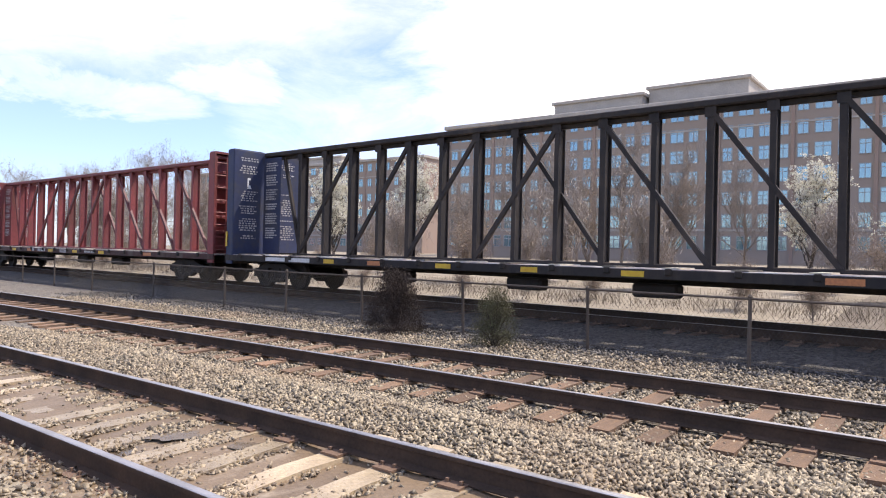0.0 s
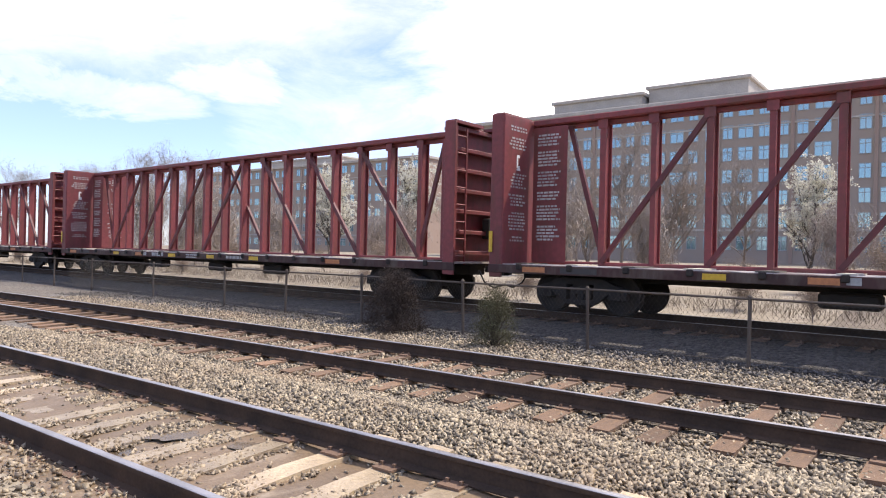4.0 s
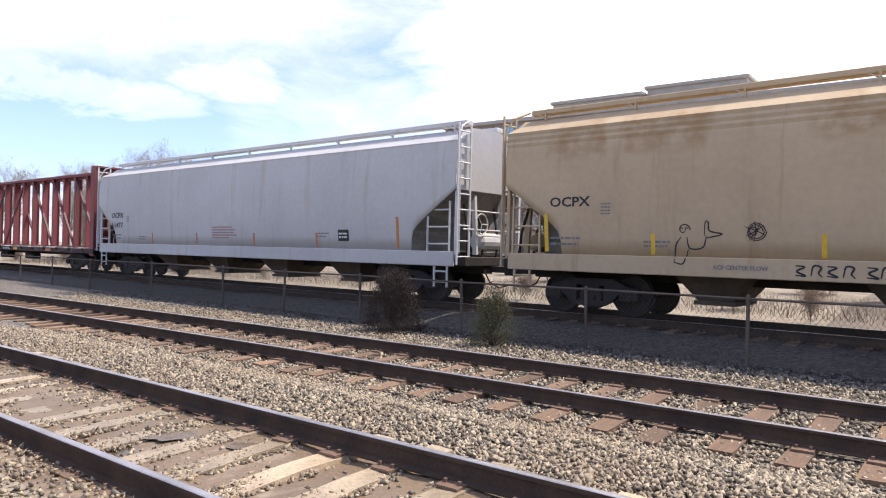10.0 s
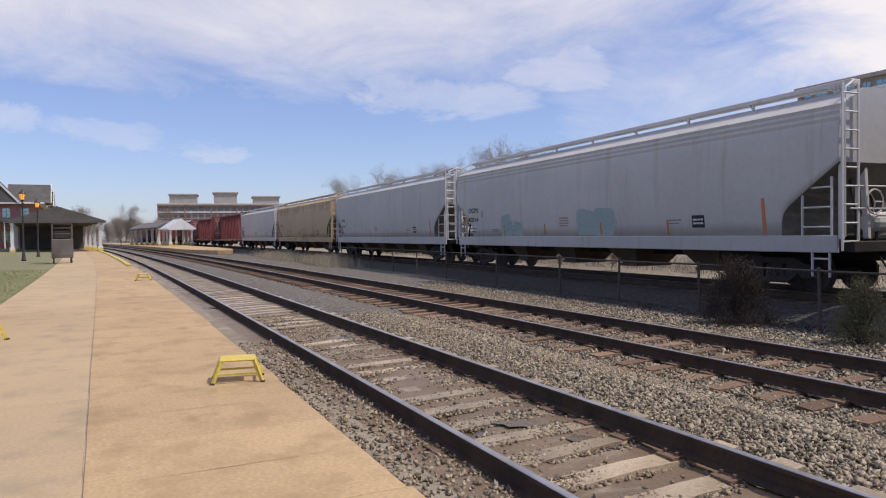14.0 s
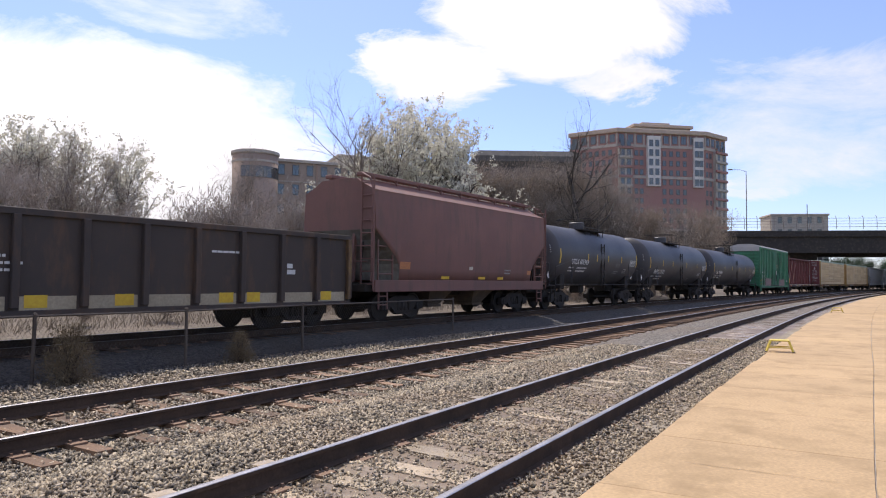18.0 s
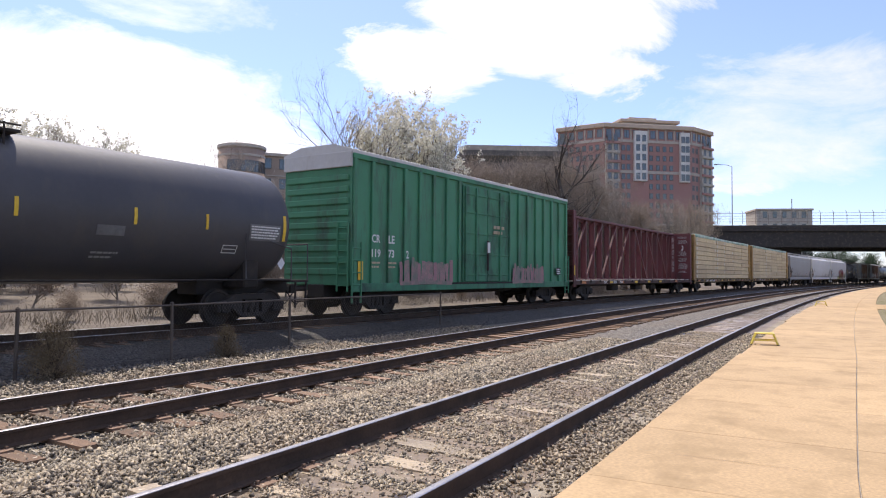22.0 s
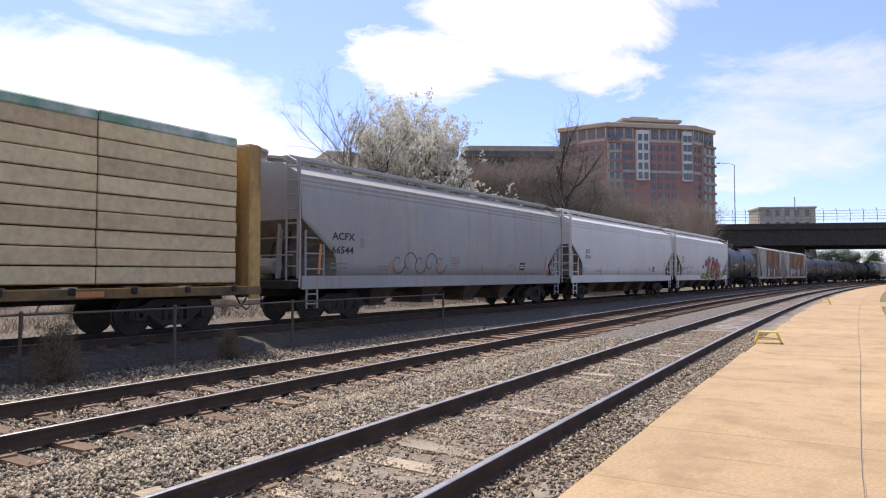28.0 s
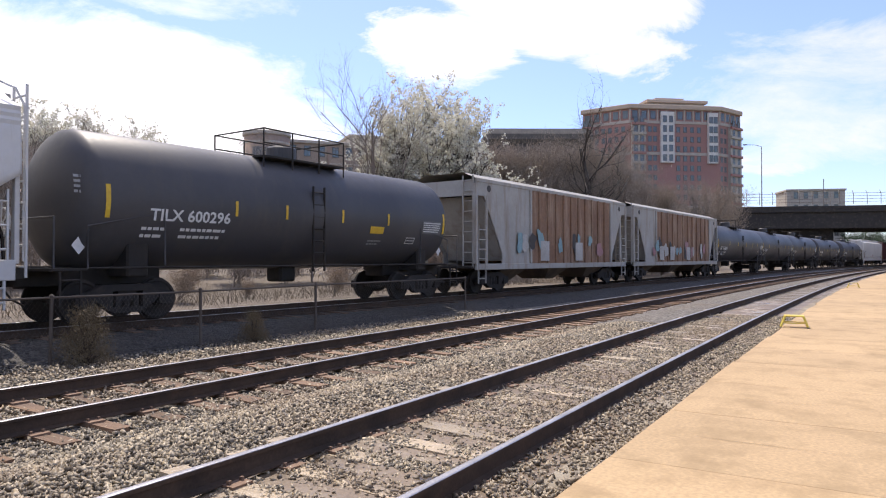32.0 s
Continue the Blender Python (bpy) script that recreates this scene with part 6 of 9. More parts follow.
def gondola(label, half):
    car = thing("gondola_car", Matrix(), label, "freight car")
    top = 2.60
    for y in (-1.42, 1.42):
        part("side_sheet", boxed(-half + 0.4, half - 0.4, y - 0.02, y + 0.02, 0.66, top, w=0), P_GON, car)
        part("top_rail", boxed(-half + 0.4, half - 0.4, y - 0.08, y + 0.08, top - 0.12, top + 0.02, w=0.015), P_GON, car)
        part("side_sill", boxed(-half + 0.4, half - 0.4, y - 0.06, y + 0.06, 0.62, 0.72, w=0.01), P_GON, car)
        n = 14
        for i in range(n):
            x = -half + 0.5 + (2 * half - 1.0) * i / (n - 1)
            part("side_post", boxed(x - 0.07, x + 0.07, min(y, y * 1.10), max(y, y * 1.10), 0.76, top - 0.1, w=0.015), P_GON if i < n - 1 else P_OCHFL, car)
            if i < n - 1 and y < 0:
                x2 = x + 0.12
                part("sill_mark", boxed(x2, x2 + 1.06, -1.446, -1.441, 0.72, 0.98, w=0), P_PALE, car, "dusty pale panel")
                if i % 3 < 2:
                    x3 = x2 + (0.55 if i % 2 else 0.08)
                    part("reflector", boxed(x3, x3 + 0.42, -1.452, -1.447, 0.76, 1.0, w=0), P_REFL, car)
    for s in (-1, 1):
        part("end_sheet", boxed(s * (half - 0.4) - 0.02, s * (half - 0.4) + 0.02, -1.42, 1.42, 0.86, top, w=0), P_GON, car)
        for z in (1.2, 1.7, 2.2):
            part("end_rib", boxed(min(s * (half - 0.4), s * (half - 0.26)), max(s * (half - 0.4), s * (half - 0.26)), -1.4, 1.4, z, z + 0.12, w=0.01), P_GON, car)
        ladder(car, s * (half - 0.24), -1.15, 0.8, 2.5, 0.42, "y", P_GON, 5)
    part("floor", boxed(-half + 0.4, half - 0.4, -1.4, 1.4, 0.98, 1.08, w=0), P_UNDER, car)
    part("centre_sill", boxed(-half + 0.3, half - 0.3, -0.3, 0.3, 0.6, 0.98, w=0.02), P_UNDER, car)
    bars(car, -half + 2.2, 1.85, [0.5], 0.26, 0.1, P_TXTW, flat, 1)
    bars(car, -half + 2.2, 1.45, [0.9], 0.26, 0.1, P_TXTW, flat, 2)
    bars(car, -1.4, 1.7, [0.6, 0.9, 0.7], 0.05, 0.08, P_TXTW, flat, 3)
    bars(car, 3.7, 1.95, [0.9], 0.05, 0.08, P_TXTW, flat, 5)
    bars(car, 6.1 - 0.0, 1.62, [0.2, 0.3], 0.12, 0.04, P_TXTW, flat, 6)
    running_gear(car, half - 2.1, half - 0.1)
    return car


def box_car(label, half):
    car = thing("box_car", Matrix(), label, "freight car")
    top, eave = 5.34, 5.06
    part("body", boxed(-half + 0.6, half - 0.6, -1.40, 1.40, 0.98, eave, w=0.02), P_GREEN, car)
    bm = bmesh.new()
    sweep(bm, [-half + 0.55, half - 0.55], [(-1.46, eave - 0.05), (-1.46, eave + 0.06), (-0.7, top), (0.7, top), (1.46, eave + 0.06), (1.46, eave - 0.05)], lambda x: 0, closed=True)
    part("roof", bm, P_GREY, car, "pale sheet roof")
    for y in (-1.44, 1.44):
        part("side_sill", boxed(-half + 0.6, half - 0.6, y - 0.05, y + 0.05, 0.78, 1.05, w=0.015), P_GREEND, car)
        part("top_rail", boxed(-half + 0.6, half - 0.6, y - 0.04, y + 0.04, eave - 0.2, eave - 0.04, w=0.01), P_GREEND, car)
        for x in [-half + 0.72 + 0.86 * i for i in range(8)] + [half - 0.7 - 0.86 * i for i in range(8)]:
            part("side_post", boxed(x - 0.08, x + 0.08, min(y * 0.97, y * 1.03), max(y * 0.97, y * 1.03), 1.04, eave - 0.18, w=0.02), P_GREEN, car)
    for x0, x1 in ((-1.80, 0.06), (0.10, 2.0)):
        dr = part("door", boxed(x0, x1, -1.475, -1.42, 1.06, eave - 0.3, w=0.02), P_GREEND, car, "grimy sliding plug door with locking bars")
        for z in (1.3, 2.1, 2.9, 3.7, 4.4):
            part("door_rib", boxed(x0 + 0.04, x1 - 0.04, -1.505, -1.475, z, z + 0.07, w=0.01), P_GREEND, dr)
        for x in ((x0 + 0.12, (x0 + x1) / 2) if x0 < 0 else ((x0 + x1) / 2, x1 - 0.12)):
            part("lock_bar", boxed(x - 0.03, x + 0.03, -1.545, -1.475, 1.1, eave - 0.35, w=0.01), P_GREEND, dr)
    part("lock_lever", boxed(-0.10, 0.02, -1.60, -1.53, 1.5, 2.7, w=0.03), P_UNDER, car)
    part("door_label", boxed(-0.15, 0.06, -1.612, -1.604, 2.2, 2.62, w=0), P_LABEL, car)
    part("end_reflector", boxed(-half + 0.82, -half + 1.05, -1.50, -1.492, 1.15, 1.72, w=0), P_REFL, car)
    part("door_track", boxed(-4.8, 4.8, -1.50, -1.42, 0.98, 1.05, w=0.01), P_UNDER, car)
    for s in (-1, 1):
        for i in range(9):
            z = 1.3 + 0.36 * i
            x = s * (half - 0.6)
            part("end_rib", boxed(min(x, x + s * 0.07), max(x, x + s * 0.07), -1.3, 1.3, z, z + 0.2, w=0.03), P_GREEN, car)
        part("end_cap", boxed(min(s * (half - 0.62), s * (half - 0.51)), max(s * (half - 0.62), s * (half - 0.51)), -1.42, 1.42, 4.60, eave, w=0.01), P_GREY, car, "pale grey band across the end")
        ladder(car, s * (half - 0.49), -1.15, 0.8, 2.9, 0.42, "y", P_GREEN, 6)
        ladder(car, s * (half - 0.75), -1.5, 0.45, 2.3, 0.42, "x", P_GREEN, 5)
    part("centre_sill", boxed(-half + 0.55, half - 0.3, -0.35, 0.35, 0.6, 1.0, w=0.02), P_UNDER, car)
    ff = lambda z: 1.485
    for word, x, z, w in (("CR", -7.27, 2.32, 0.42), ("LE", -6.42, 2.32, 0.32), ("119", -7.27, 1.86, 0.44), ("73", -6.42, 1.86, 0.30), ("2", -5.45, 1.86, 0.14)):
        fitted(car, word, x, z, w, 0.26, P_TXTW, ff)
    for x in (-7.27, -6.42):
        bars(car, x, 1.66, [0.42, 0.36], 0.06, 0.07, P_PALE, ff, 2)
    bars(car, 0.5, 3.2, [0.9, 0.8], 0.13, 0.08, P_PALE, lambda z: 1.51, 3)
    part("data_panel", boxed(half - 2.0, half - 1.5, -1.495, -1.489, 1.35, 1.7, w=0), P_TXTB, car)
    bars(car, half - 1.95, 1.58, [0.4, 0.4, 0.4], 0.05, 0.04, P_TXTW, lambda z: 1.492, 4)

    def art(bm):
        rng = random.Random(4)
        for x0, x1, top_z in ((-5.8, -2.6, 1.85), (2.2, 5.3, 1.78)):
            n = int((x1 - x0) / 0.19)
            for i in range(n):                           # upright letter strokes side by side
                cx = x0 + (i + 0.5) * (x1 - x0) / n
                up = top_z + rng.uniform(-0.16, 0.08)
                stroke(bm, [(cx + rng.uniform(-0.05, 0.05), 1.0), (cx + rng.uniform(-0.05, 0.05), 1.4), (cx + rng.uniform(-0.08, 0.08), up)], rng.uniform(0.075, 0.115), 0 if i % 5 else 1, 0.0004 * i)
            stroke(bm, [(x0, 1.03), ((x0 + x1) / 2, 1.06), (x1, 1.02)], 0.07, 0, 0.012)
    spray(car, art, [G_WORN, G_ROSE], ff, "faded rose spray paint along the lower side")
    running_gear(car, half - 2.3, half - 0.1)
    return car


# ---------------------------------------------------------------- train: the cars in order
def place(car, a, b, label=""):
    """Puts a car between two coupling points, given at 0 s."""
    half = (b - a) / 2
    car.matrix_world = car_pose((a + b) / 2, half - 2.7)
    if label:
        car["label"] = label
    car["group"] = "cars of the freight train"
    MOVERS.append((car, (a + b) / 2, half - 2.7))
    return car


def sill_side(z):
    """Near face of a hopper, the side sill below the bulging body included."""
    return 1.492 if z < 1.34 else bulge(z)


def hopper_marks(car, mark, number, half=9.95, seed=1):
    if mark:
        fitted(car, mark, -half + 1.5, 2.37, 1.0, 0.22, P_TXTB, bulge)
    if number:
        fitted(car, number, -half + 1.5, 1.97, 0.95, 0.22, P_TXTB, bulge)
    bars(car, -half + 1.5, 1.66, [0.75, 0.7], 0.05, 0.08, P_TXTG, bulge, seed)
    bars(car, -half + 2.75, 2.4, [0.22, 0.22, 0.22, 0.22], 0.03, 0.04, P_TXTG, bulge, seed + 1) if mark else None
    bars(car, -half + 3.7, 1.60, [0.55, 0.5], 0.04, 0.05, P_TXTG, bulge, seed + 2)
    if mark:
        bars(car, -1.1, 1.95, [1.2, 1.35, 1.3, 1.4, 1.0] if seed == 1 else [0.55, 0.6, 0.6, 0.5], 0.045, 0.045, P_TXTR, bulge, seed + 3)
    bars(car, half - 5.6, 1.75, [0.6, 0.5], 0.04, 0.05, P_TXTG, bulge, seed + 4)
    bm = bmesh.new()
    box(bm, half - 4.6, half - 4.15, -0.002, 0.002, 1.55, 1.88)
    ob = part("data_panel", bm, P_TXTB, car, "black data panel")
    wrap_to(ob.data, bulge)
    bars(car, half - 4.56, 1.74, [0.36, 0.36], 0.05, 0.05, P_TXTW, lambda z: bulge(z) + 0.004, seed + 5)
    return car


red_car = place(centerbeam("empty red centre-beam flat car with white stencilling", P_RED, P_RED, MK), -93.0, -69.0)
bars(red_car, -0.85, 0.975, [0.75, 0.7], 0.05, 0.035, P_TXTD, lambda z: 1.457, 3)
bars(red_car, 1.7, 0.92, [0.95], 0.09, 0.0, P_TXTD, lambda z: 1.457, 4)
numbered = [place(copy_thing(red_car, Matrix()), a, b) for a, b in ((-69.0, -44.9), (-44.9, -20.95), (51.78, 76.25), (76.25, 100.44))]
for k, car_ in enumerate([red_car] + numbered[:3]):
    bars(car_, -4.0, 0.91, [0.28], 0.13, 0.0, P_TXTD, lambda z: 1.457, k)
    bars(car_, -3.3, 0.91, [0.85], 0.13, 0.0, P_TXTD, lambda z: 1.457, k + 9)
for word, x, w in (("CN", -4.0, 0.27), ("627051", -3.32, 0.88)):
    fitted(numbered[3], word, x, 0.90, w, 0.145, P_TXTW, lambda z: 1.457)
r_mark = place(copy_thing(red_car, Matrix()), 100.44, 124.63)
part("mark_panel", boxed(-8.75, -8.02, -1.472, -1.466, 0.86, 1.06, w=0), P_TXTW, r_mark, "white panel with black letters")
fitted(r_mark, "IAN R", -8.70, 0.90, 0.62, 0.13, P_TXTB, lambda z: 1.470)
for word, x in (("624", -7.05), ("458", -6.05)):
    fitted(r_mark, word, x, 0.89, 0.48, 0.15, P_TXTW, lambda z: 1.466)
place(centerbeam("empty black centre-beam flat car with navy end walls", P_JET, P_NAVY, MK_B, end=P_NAVY), -20.95, 3.1)
pink_car = place(centerbeam("empty red centre-beam flat car with a faded pink end wall", P_RED, P_PINK, MK), 3.1, 27.65)
place(copy_thing(red_car, Matrix()), 27.63, 51.78)
h_white = place(hopper_marks(smooth_hopper("pale grey covered hopper with orange reflectors", P_GREY, ridged=False), "OCPX", "61477"), 124.15, 144.8)
h_j = place(hopper_marks(smooth_hopper("dusty tan covered hopper with spray-painted tags", P_TAN, reflect=P_REFL, spots=(-8.55, -6.05, -2.95, 0.0, 2.85, 8.35)), "OCPX", "", seed=9), 144.8, 165.9)
place(hopper_marks(smooth_hopper("pale grey covered hopper with dark stencilled letters", P_GREY, ridged=False), "OCPX", "61115", seed=11), 165.9, 186.6)
h_k = place(hopper_marks(smooth_hopper("pale grey covered hopper with faint green tags", P_GREY), "OCPX", "62014", seed=21), 186.6, 207.4)
h_l = place(hopper_marks(smooth_hopper("rust-streaked grey hopper with blue and cream graffiti", P_DIRTY), "OCPX", "61404", seed=31), 207.4, 228.3)


def art_doodle(bm):
    def ln(pts, w=0.015):
        line(bm, pts, w, 0, 0.003)
    # small round-headed figure with a raised arm, and a scribbled ball
    swirl(bm, -5.42, 1.86, 0.13, 1.05, 0.014, 0, 0.003)
    for dx in (-0.05, 0.05):
        swirl(bm, -5.42 + dx, 1.88, 0.03, 1.0, 0.01, 0, 0.004)
    ln([(-5.47, 1.72), (-5.58, 1.55), (-5.60, 1.20)])
    ln([(-5.36, 1.72), (-5.30, 1.50), (-5.05, 1.52), (-4.98, 1.75)])
    ln([(-5.60, 1.22), (-5.42, 1.20), (-5.33, 1.48)])
    ln([(-5.02, 1.74), (-5.0, 2.0), (-4.94, 2.0), (-4.92, 1.84), (-4.68, 1.78), (-4.90, 1.72), (-4.99, 1.70)])
    for k in range(4):
        swirl(bm, -4.1, 1.83, 0.21 - 0.02 * k, 1.02, 0.010, 0, 0.003 + 0.001 * k, 1 if k % 2 else -1)
    for a, b in (((-4.28, 1.92), (-3.92, 1.76)), ((-4.26, 1.74), (-3.94, 1.94)), ((-4.1, 2.02), (-4.12, 1.64)), ((-4.2, 1.66), (-4.0, 2.0))):
        ln([a, ((a[0] + b[0]) / 2 + 0.03, (a[1] + b[1]) / 2), b], 0.010)
    # large block letters drawn in outline
    ln([(0.08, 1.98), (0.38, 1.99), (0.36, 1.72), (0.52, 1.98), (0.74, 1.99), (0.70, 1.40), (0.78, 1.34), (0.76, 1.12), (0.55, 1.12)], 0.017)
    ln([(0.08, 1.98), (0.16, 1.86), (0.22, 1.42), (0.40, 1.42), (0.48, 1.70), (0.52, 1.40), (0.34, 1.12), (0.55, 1.12)], 0.017)
    ln([(0.74, 1.99), (1.10, 2.0), (1.12, 1.86), (1.34, 2.10), (1.40, 1.86), (1.50, 1.84), (1.60, 1.52), (1.36, 1.42), (1.34, 1.62), (1.26, 1.84), (1.08, 1.76), (1.12, 1.44), (0.92, 1.36), (0.86, 1.76)], 0.017)
    ln([(1.42, 1.36), (1.62, 1.40), (1.78, 1.16), (1.98, 1.10), (2.2, 1.24), (2.42, 1.16), (2.55, 1.24)], 0.013)
    ln([(1.5, 1.12), (1.6, 1.28), (1.72, 1.10), (2.6, 1.06), (3.0, 1.03)], 0.013)
    # crouching monster
    for f in (-1, 1):
        c = 4.02
        ln([(c, 2.06), (c + f * 0.14, 2.04), (c + f * 0.18, 1.92), (c + f * 0.10, 1.84)])
        ln([(c + f * 0.16, 1.90), (c + f * 0.36, 1.80), (c + f * 0.34, 1.60), (c + f * 0.52, 1.56), (c + f * 0.56, 1.34), (c + f * 0.48, 1.44), (c + f * 0.46, 1.30)])
        ln([(c + f * 0.56, 1.36), (c + f * 0.62, 1.26)], 0.012)
        ln([(c, 1.74), (c + f * 0.1, 1.80), (c + f * 0.22, 1.74), (c + f * 0.16, 1.64), (c, 1.66)], 0.012)
        ln([(c, 1.52), (c + f * 0.09, 1.60), (c + f * 0.17, 1.50), (c + f * 0.27, 1.58), (c + f * 0.30, 1.46), (c + f * 0.2, 1.40), (c, 1.42)], 0.012)
    # short tag on the sill
    for k, x in enumerate((-3.4, -3.15, -2.9, -2.65, -2.3, -2.1)):
        ln([(x, 1.04), (x + 0.04, 1.22), (x + 0.16, 1.20), (x + 0.12, 1.10), (x + 0.18, 1.03)] if k % 2 else [(x, 1.22), (x + 0.15, 1.20), (x + 0.02, 1.12), (x + 0.17, 1.04), (x, 1.05)], 0.018)


spray(h_j, art_doodle, [P_TXTB], sill_side, "thin black line drawing on the lower side")
fitted(h_j, "ACF CENTER FLOW", -4.85, 1.10, 1.0, 0.09, P_TXTG, sill_side)
bars(h_j, -0.9, 1.76, [0.62, 0.62, 0.55], 0.06, 0.04, P_OCHFL, bulge, 3)


def art_aqua(bm):
    rng = random.Random(6)
    for i, (x, z, rx, rz) in enumerate(((-5.0, 1.75, 0.5, 0.42), (-4.1, 1.6, 0.4, 0.3), (0.5, 1.80, 0.6, 0.40), (1.5, 1.9, 0.6, 0.34), (1.0, 1.60, 1.0, 0.24))):
        blob(bm, x, z, rx, rz, 0.5, rng.uniform(-0.1, 0.1), 0, 0.0008 * i, rng, 0.12)
    for i in range(4):
        swirl(bm, -5.1 + 0.35 * i, 1.7, 0.2, 1.0, 0.02, 1, 0.005 + 0.0006 * i, 1 if i % 2 else -1)


spray(h_k, art_aqua, [G_AQUA, G_TEAL], bulge, "faint aqua spray paint on the lower side")


def art_blue(bm):
    rng = random.Random(2)
    blob(bm, -3.48, 1.60, 0.30, 0.34, 0.8, 0.2, 1, 0.0, rng)
    blob(bm, -3.40, 1.12, 0.26, 0.24, 0.8, 0.1, 1, 0.0004, rng)
    for i in range(6):                                   # faded blue block letters
        x = -2.85 + 0.62 * i
        blob(bm, x, 1.62 + rng.uniform(-0.03, 0.05), 0.40, 0.70, 0.5, rng.uniform(-0.08, 0.08), 0, 0.001 + 0.0004 * i, rng, 0.10)
    for i in range(6):
        x = -2.85 + 0.62 * i
        blob(bm, x, 1.72 + rng.uniform(-0.05, 0.1), 0.22, 0.42, 0.7, rng.uniform(-0.2, 0.2), 6, 0.004 + 0.0003 * i, rng, 0.25)
        line(bm, [(x - 0.24, 2.10), (x + 0.1, 2.18), (x + 0.18, 1.85), (x - 0.16, 1.62), (x + 0.2, 1.40), (x - 0.2, 1.22)] if i % 2 else [(x - 0.22, 1.2), (x - 0.1, 2.05), (x + 0.22, 2.12), (x + 0.18, 1.6), (x + 0.26, 1.2)], 0.028, 5, 0.0068)
        for k in range(4):
            xx = x + rng.uniform(-0.3, 0.3)
            line(bm, [(xx, 1.3), (xx + rng.uniform(-0.02, 0.02), rng.uniform(0.94, 1.1))], 0.03, rng.choice((0, 5, 6)), 0.0064 + 0.0002 * k, 3)
    line(bm, [(-3.2, 1.2), (-3.15, 1.75), (-2.9, 2.2), (-2.5, 2.25)], 0.05, 5, 0.0072)
    for i, (x, z, rx, rz, m) in enumerate(((0.75, 1.5, 0.34, 0.56, 6), (1.3, 1.45, 0.42, 0.5, 0), (1.9, 1.4, 0.4, 0.46, 6), (2.5, 1.25, 0.5, 0.30, 6), (3.3, 1.2, 0.5, 0.24, 0), (4.0, 1.22, 0.5, 0.22, 6), (1.0, 2.05, 0.26, 0.26, 2), (1.5, 2.1, 0.26, 0.34, 2), (1.25, 1.55, 0.30, 0.20, 2))):
        blob(bm, x, z, rx, rz, 0.6, rng.uniform(-0.2, 0.2), m, 0.003 + 0.0005 * i, rng, 0.2)
    line(bm, [(0.38, 1.5), (0.5, 2.0), (0.7, 2.35), (0.78, 2.0), (1.05, 1.85)], 0.06, 3, 0.0082)
    # dark strokes edged in white, then in cream
    for pts, w, m in (([(1.95, 2.50), (2.0, 2.25)], 0.09, 7), ([(1.75, 2.02), (2.15, 2.0), (2.5, 2.3)], 0.15, 7), ([(2.2, 2.05), (2.75, 2.05), (2.9, 2.25)], 0.14, 7), ([(2.05, 1.9), (2.45, 1.75), (2.7, 1.35), (3.05, 1.15), (3.3, 0.98)], 0.045, 7), ([(3.25, 1.02), (3.32, 1.2)], 0.04, 7),
                      ([(2.9, 1.55), (3.2, 2.0), (3.35, 2.35), (3.65, 2.3), (3.6, 1.85), (3.2, 1.5)], 0.17, 3), ([(3.15, 1.45), (3.6, 1.45), (3.9, 1.25)], 0.10, 3), ([(3.75, 2.35), (4.05, 2.2), (3.95, 1.8), (4.3, 1.7), (4.15, 1.4)], 0.17, 3), ([(4.2, 2.4), (4.3, 2.0), (4.6, 1.6), (4.85, 1.35), (4.7, 1.0)], 0.14, 3), ([(3.8, 1.3), (3.85, 1.05), (4.0, 0.98)], 0.04, 3), ([(4.4, 1.15), (4.55, 1.0)], 0.04, 3)):
        line(bm, pts, w, m, 0.0092)
    for pts, w in (([(1.96, 2.46), (2.0, 2.30)], 0.04), ([(1.8, 2.0), (2.2, 2.05), (2.45, 2.28)], 0.07), ([(2.15, 2.0), (2.35, 1.75), (2.5, 1.9)], 0.08), ([(3.15, 1.65), (3.38, 1.95), (3.5, 2.2)], 0.08), ([(3.95, 2.30), (4.08, 2.05), (4.12, 1.85)], 0.07), ([(4.15, 1.75), (4.4, 1.6), (4.7, 1.42)], 0.08), ([(3.7, 1.9), (3.75, 1.6)], 0.07), ([(4.9, 1.0), (5.15, 1.05), (5.2, 1.22)], 0.05)):
        line(bm, pts, w, 6, 0.0104)
    for i in range(14):
        blob(bm, 4.35 + 0.06 * i + rng.uniform(-0.1, 0.1), 2.28 - 0.035 * i + rng.uniform(-0.18, 0.14), 0.035, 0.05, 0.8, rng.uniform(-0.8, 0.8), 4, 0.011, rng, 0.3)
    # black scrollwork growing from one root
    for cx, cz, r, fl, m in ((5.42, 2.48, 0.20, 1, 4), (5.50, 2.06, 0.13, -1, 4), (5.42, 1.5, 0.14, 1, 4), (5.95, 2.15, 0.20, -1, 4), (6.52, 2.14, 0.17, 1, 4), (6.66, 1.92, 0.08, -1, 4), (6.90, 2.46, 0.17, -1, 4), (7.22, 1.98, 0.22, 1, 4), (5.02, 1.96, 0.12, 1, 4)):
        swirl(bm, cx, cz, r, 1.5, 0.022, m, 0.0112, fl)
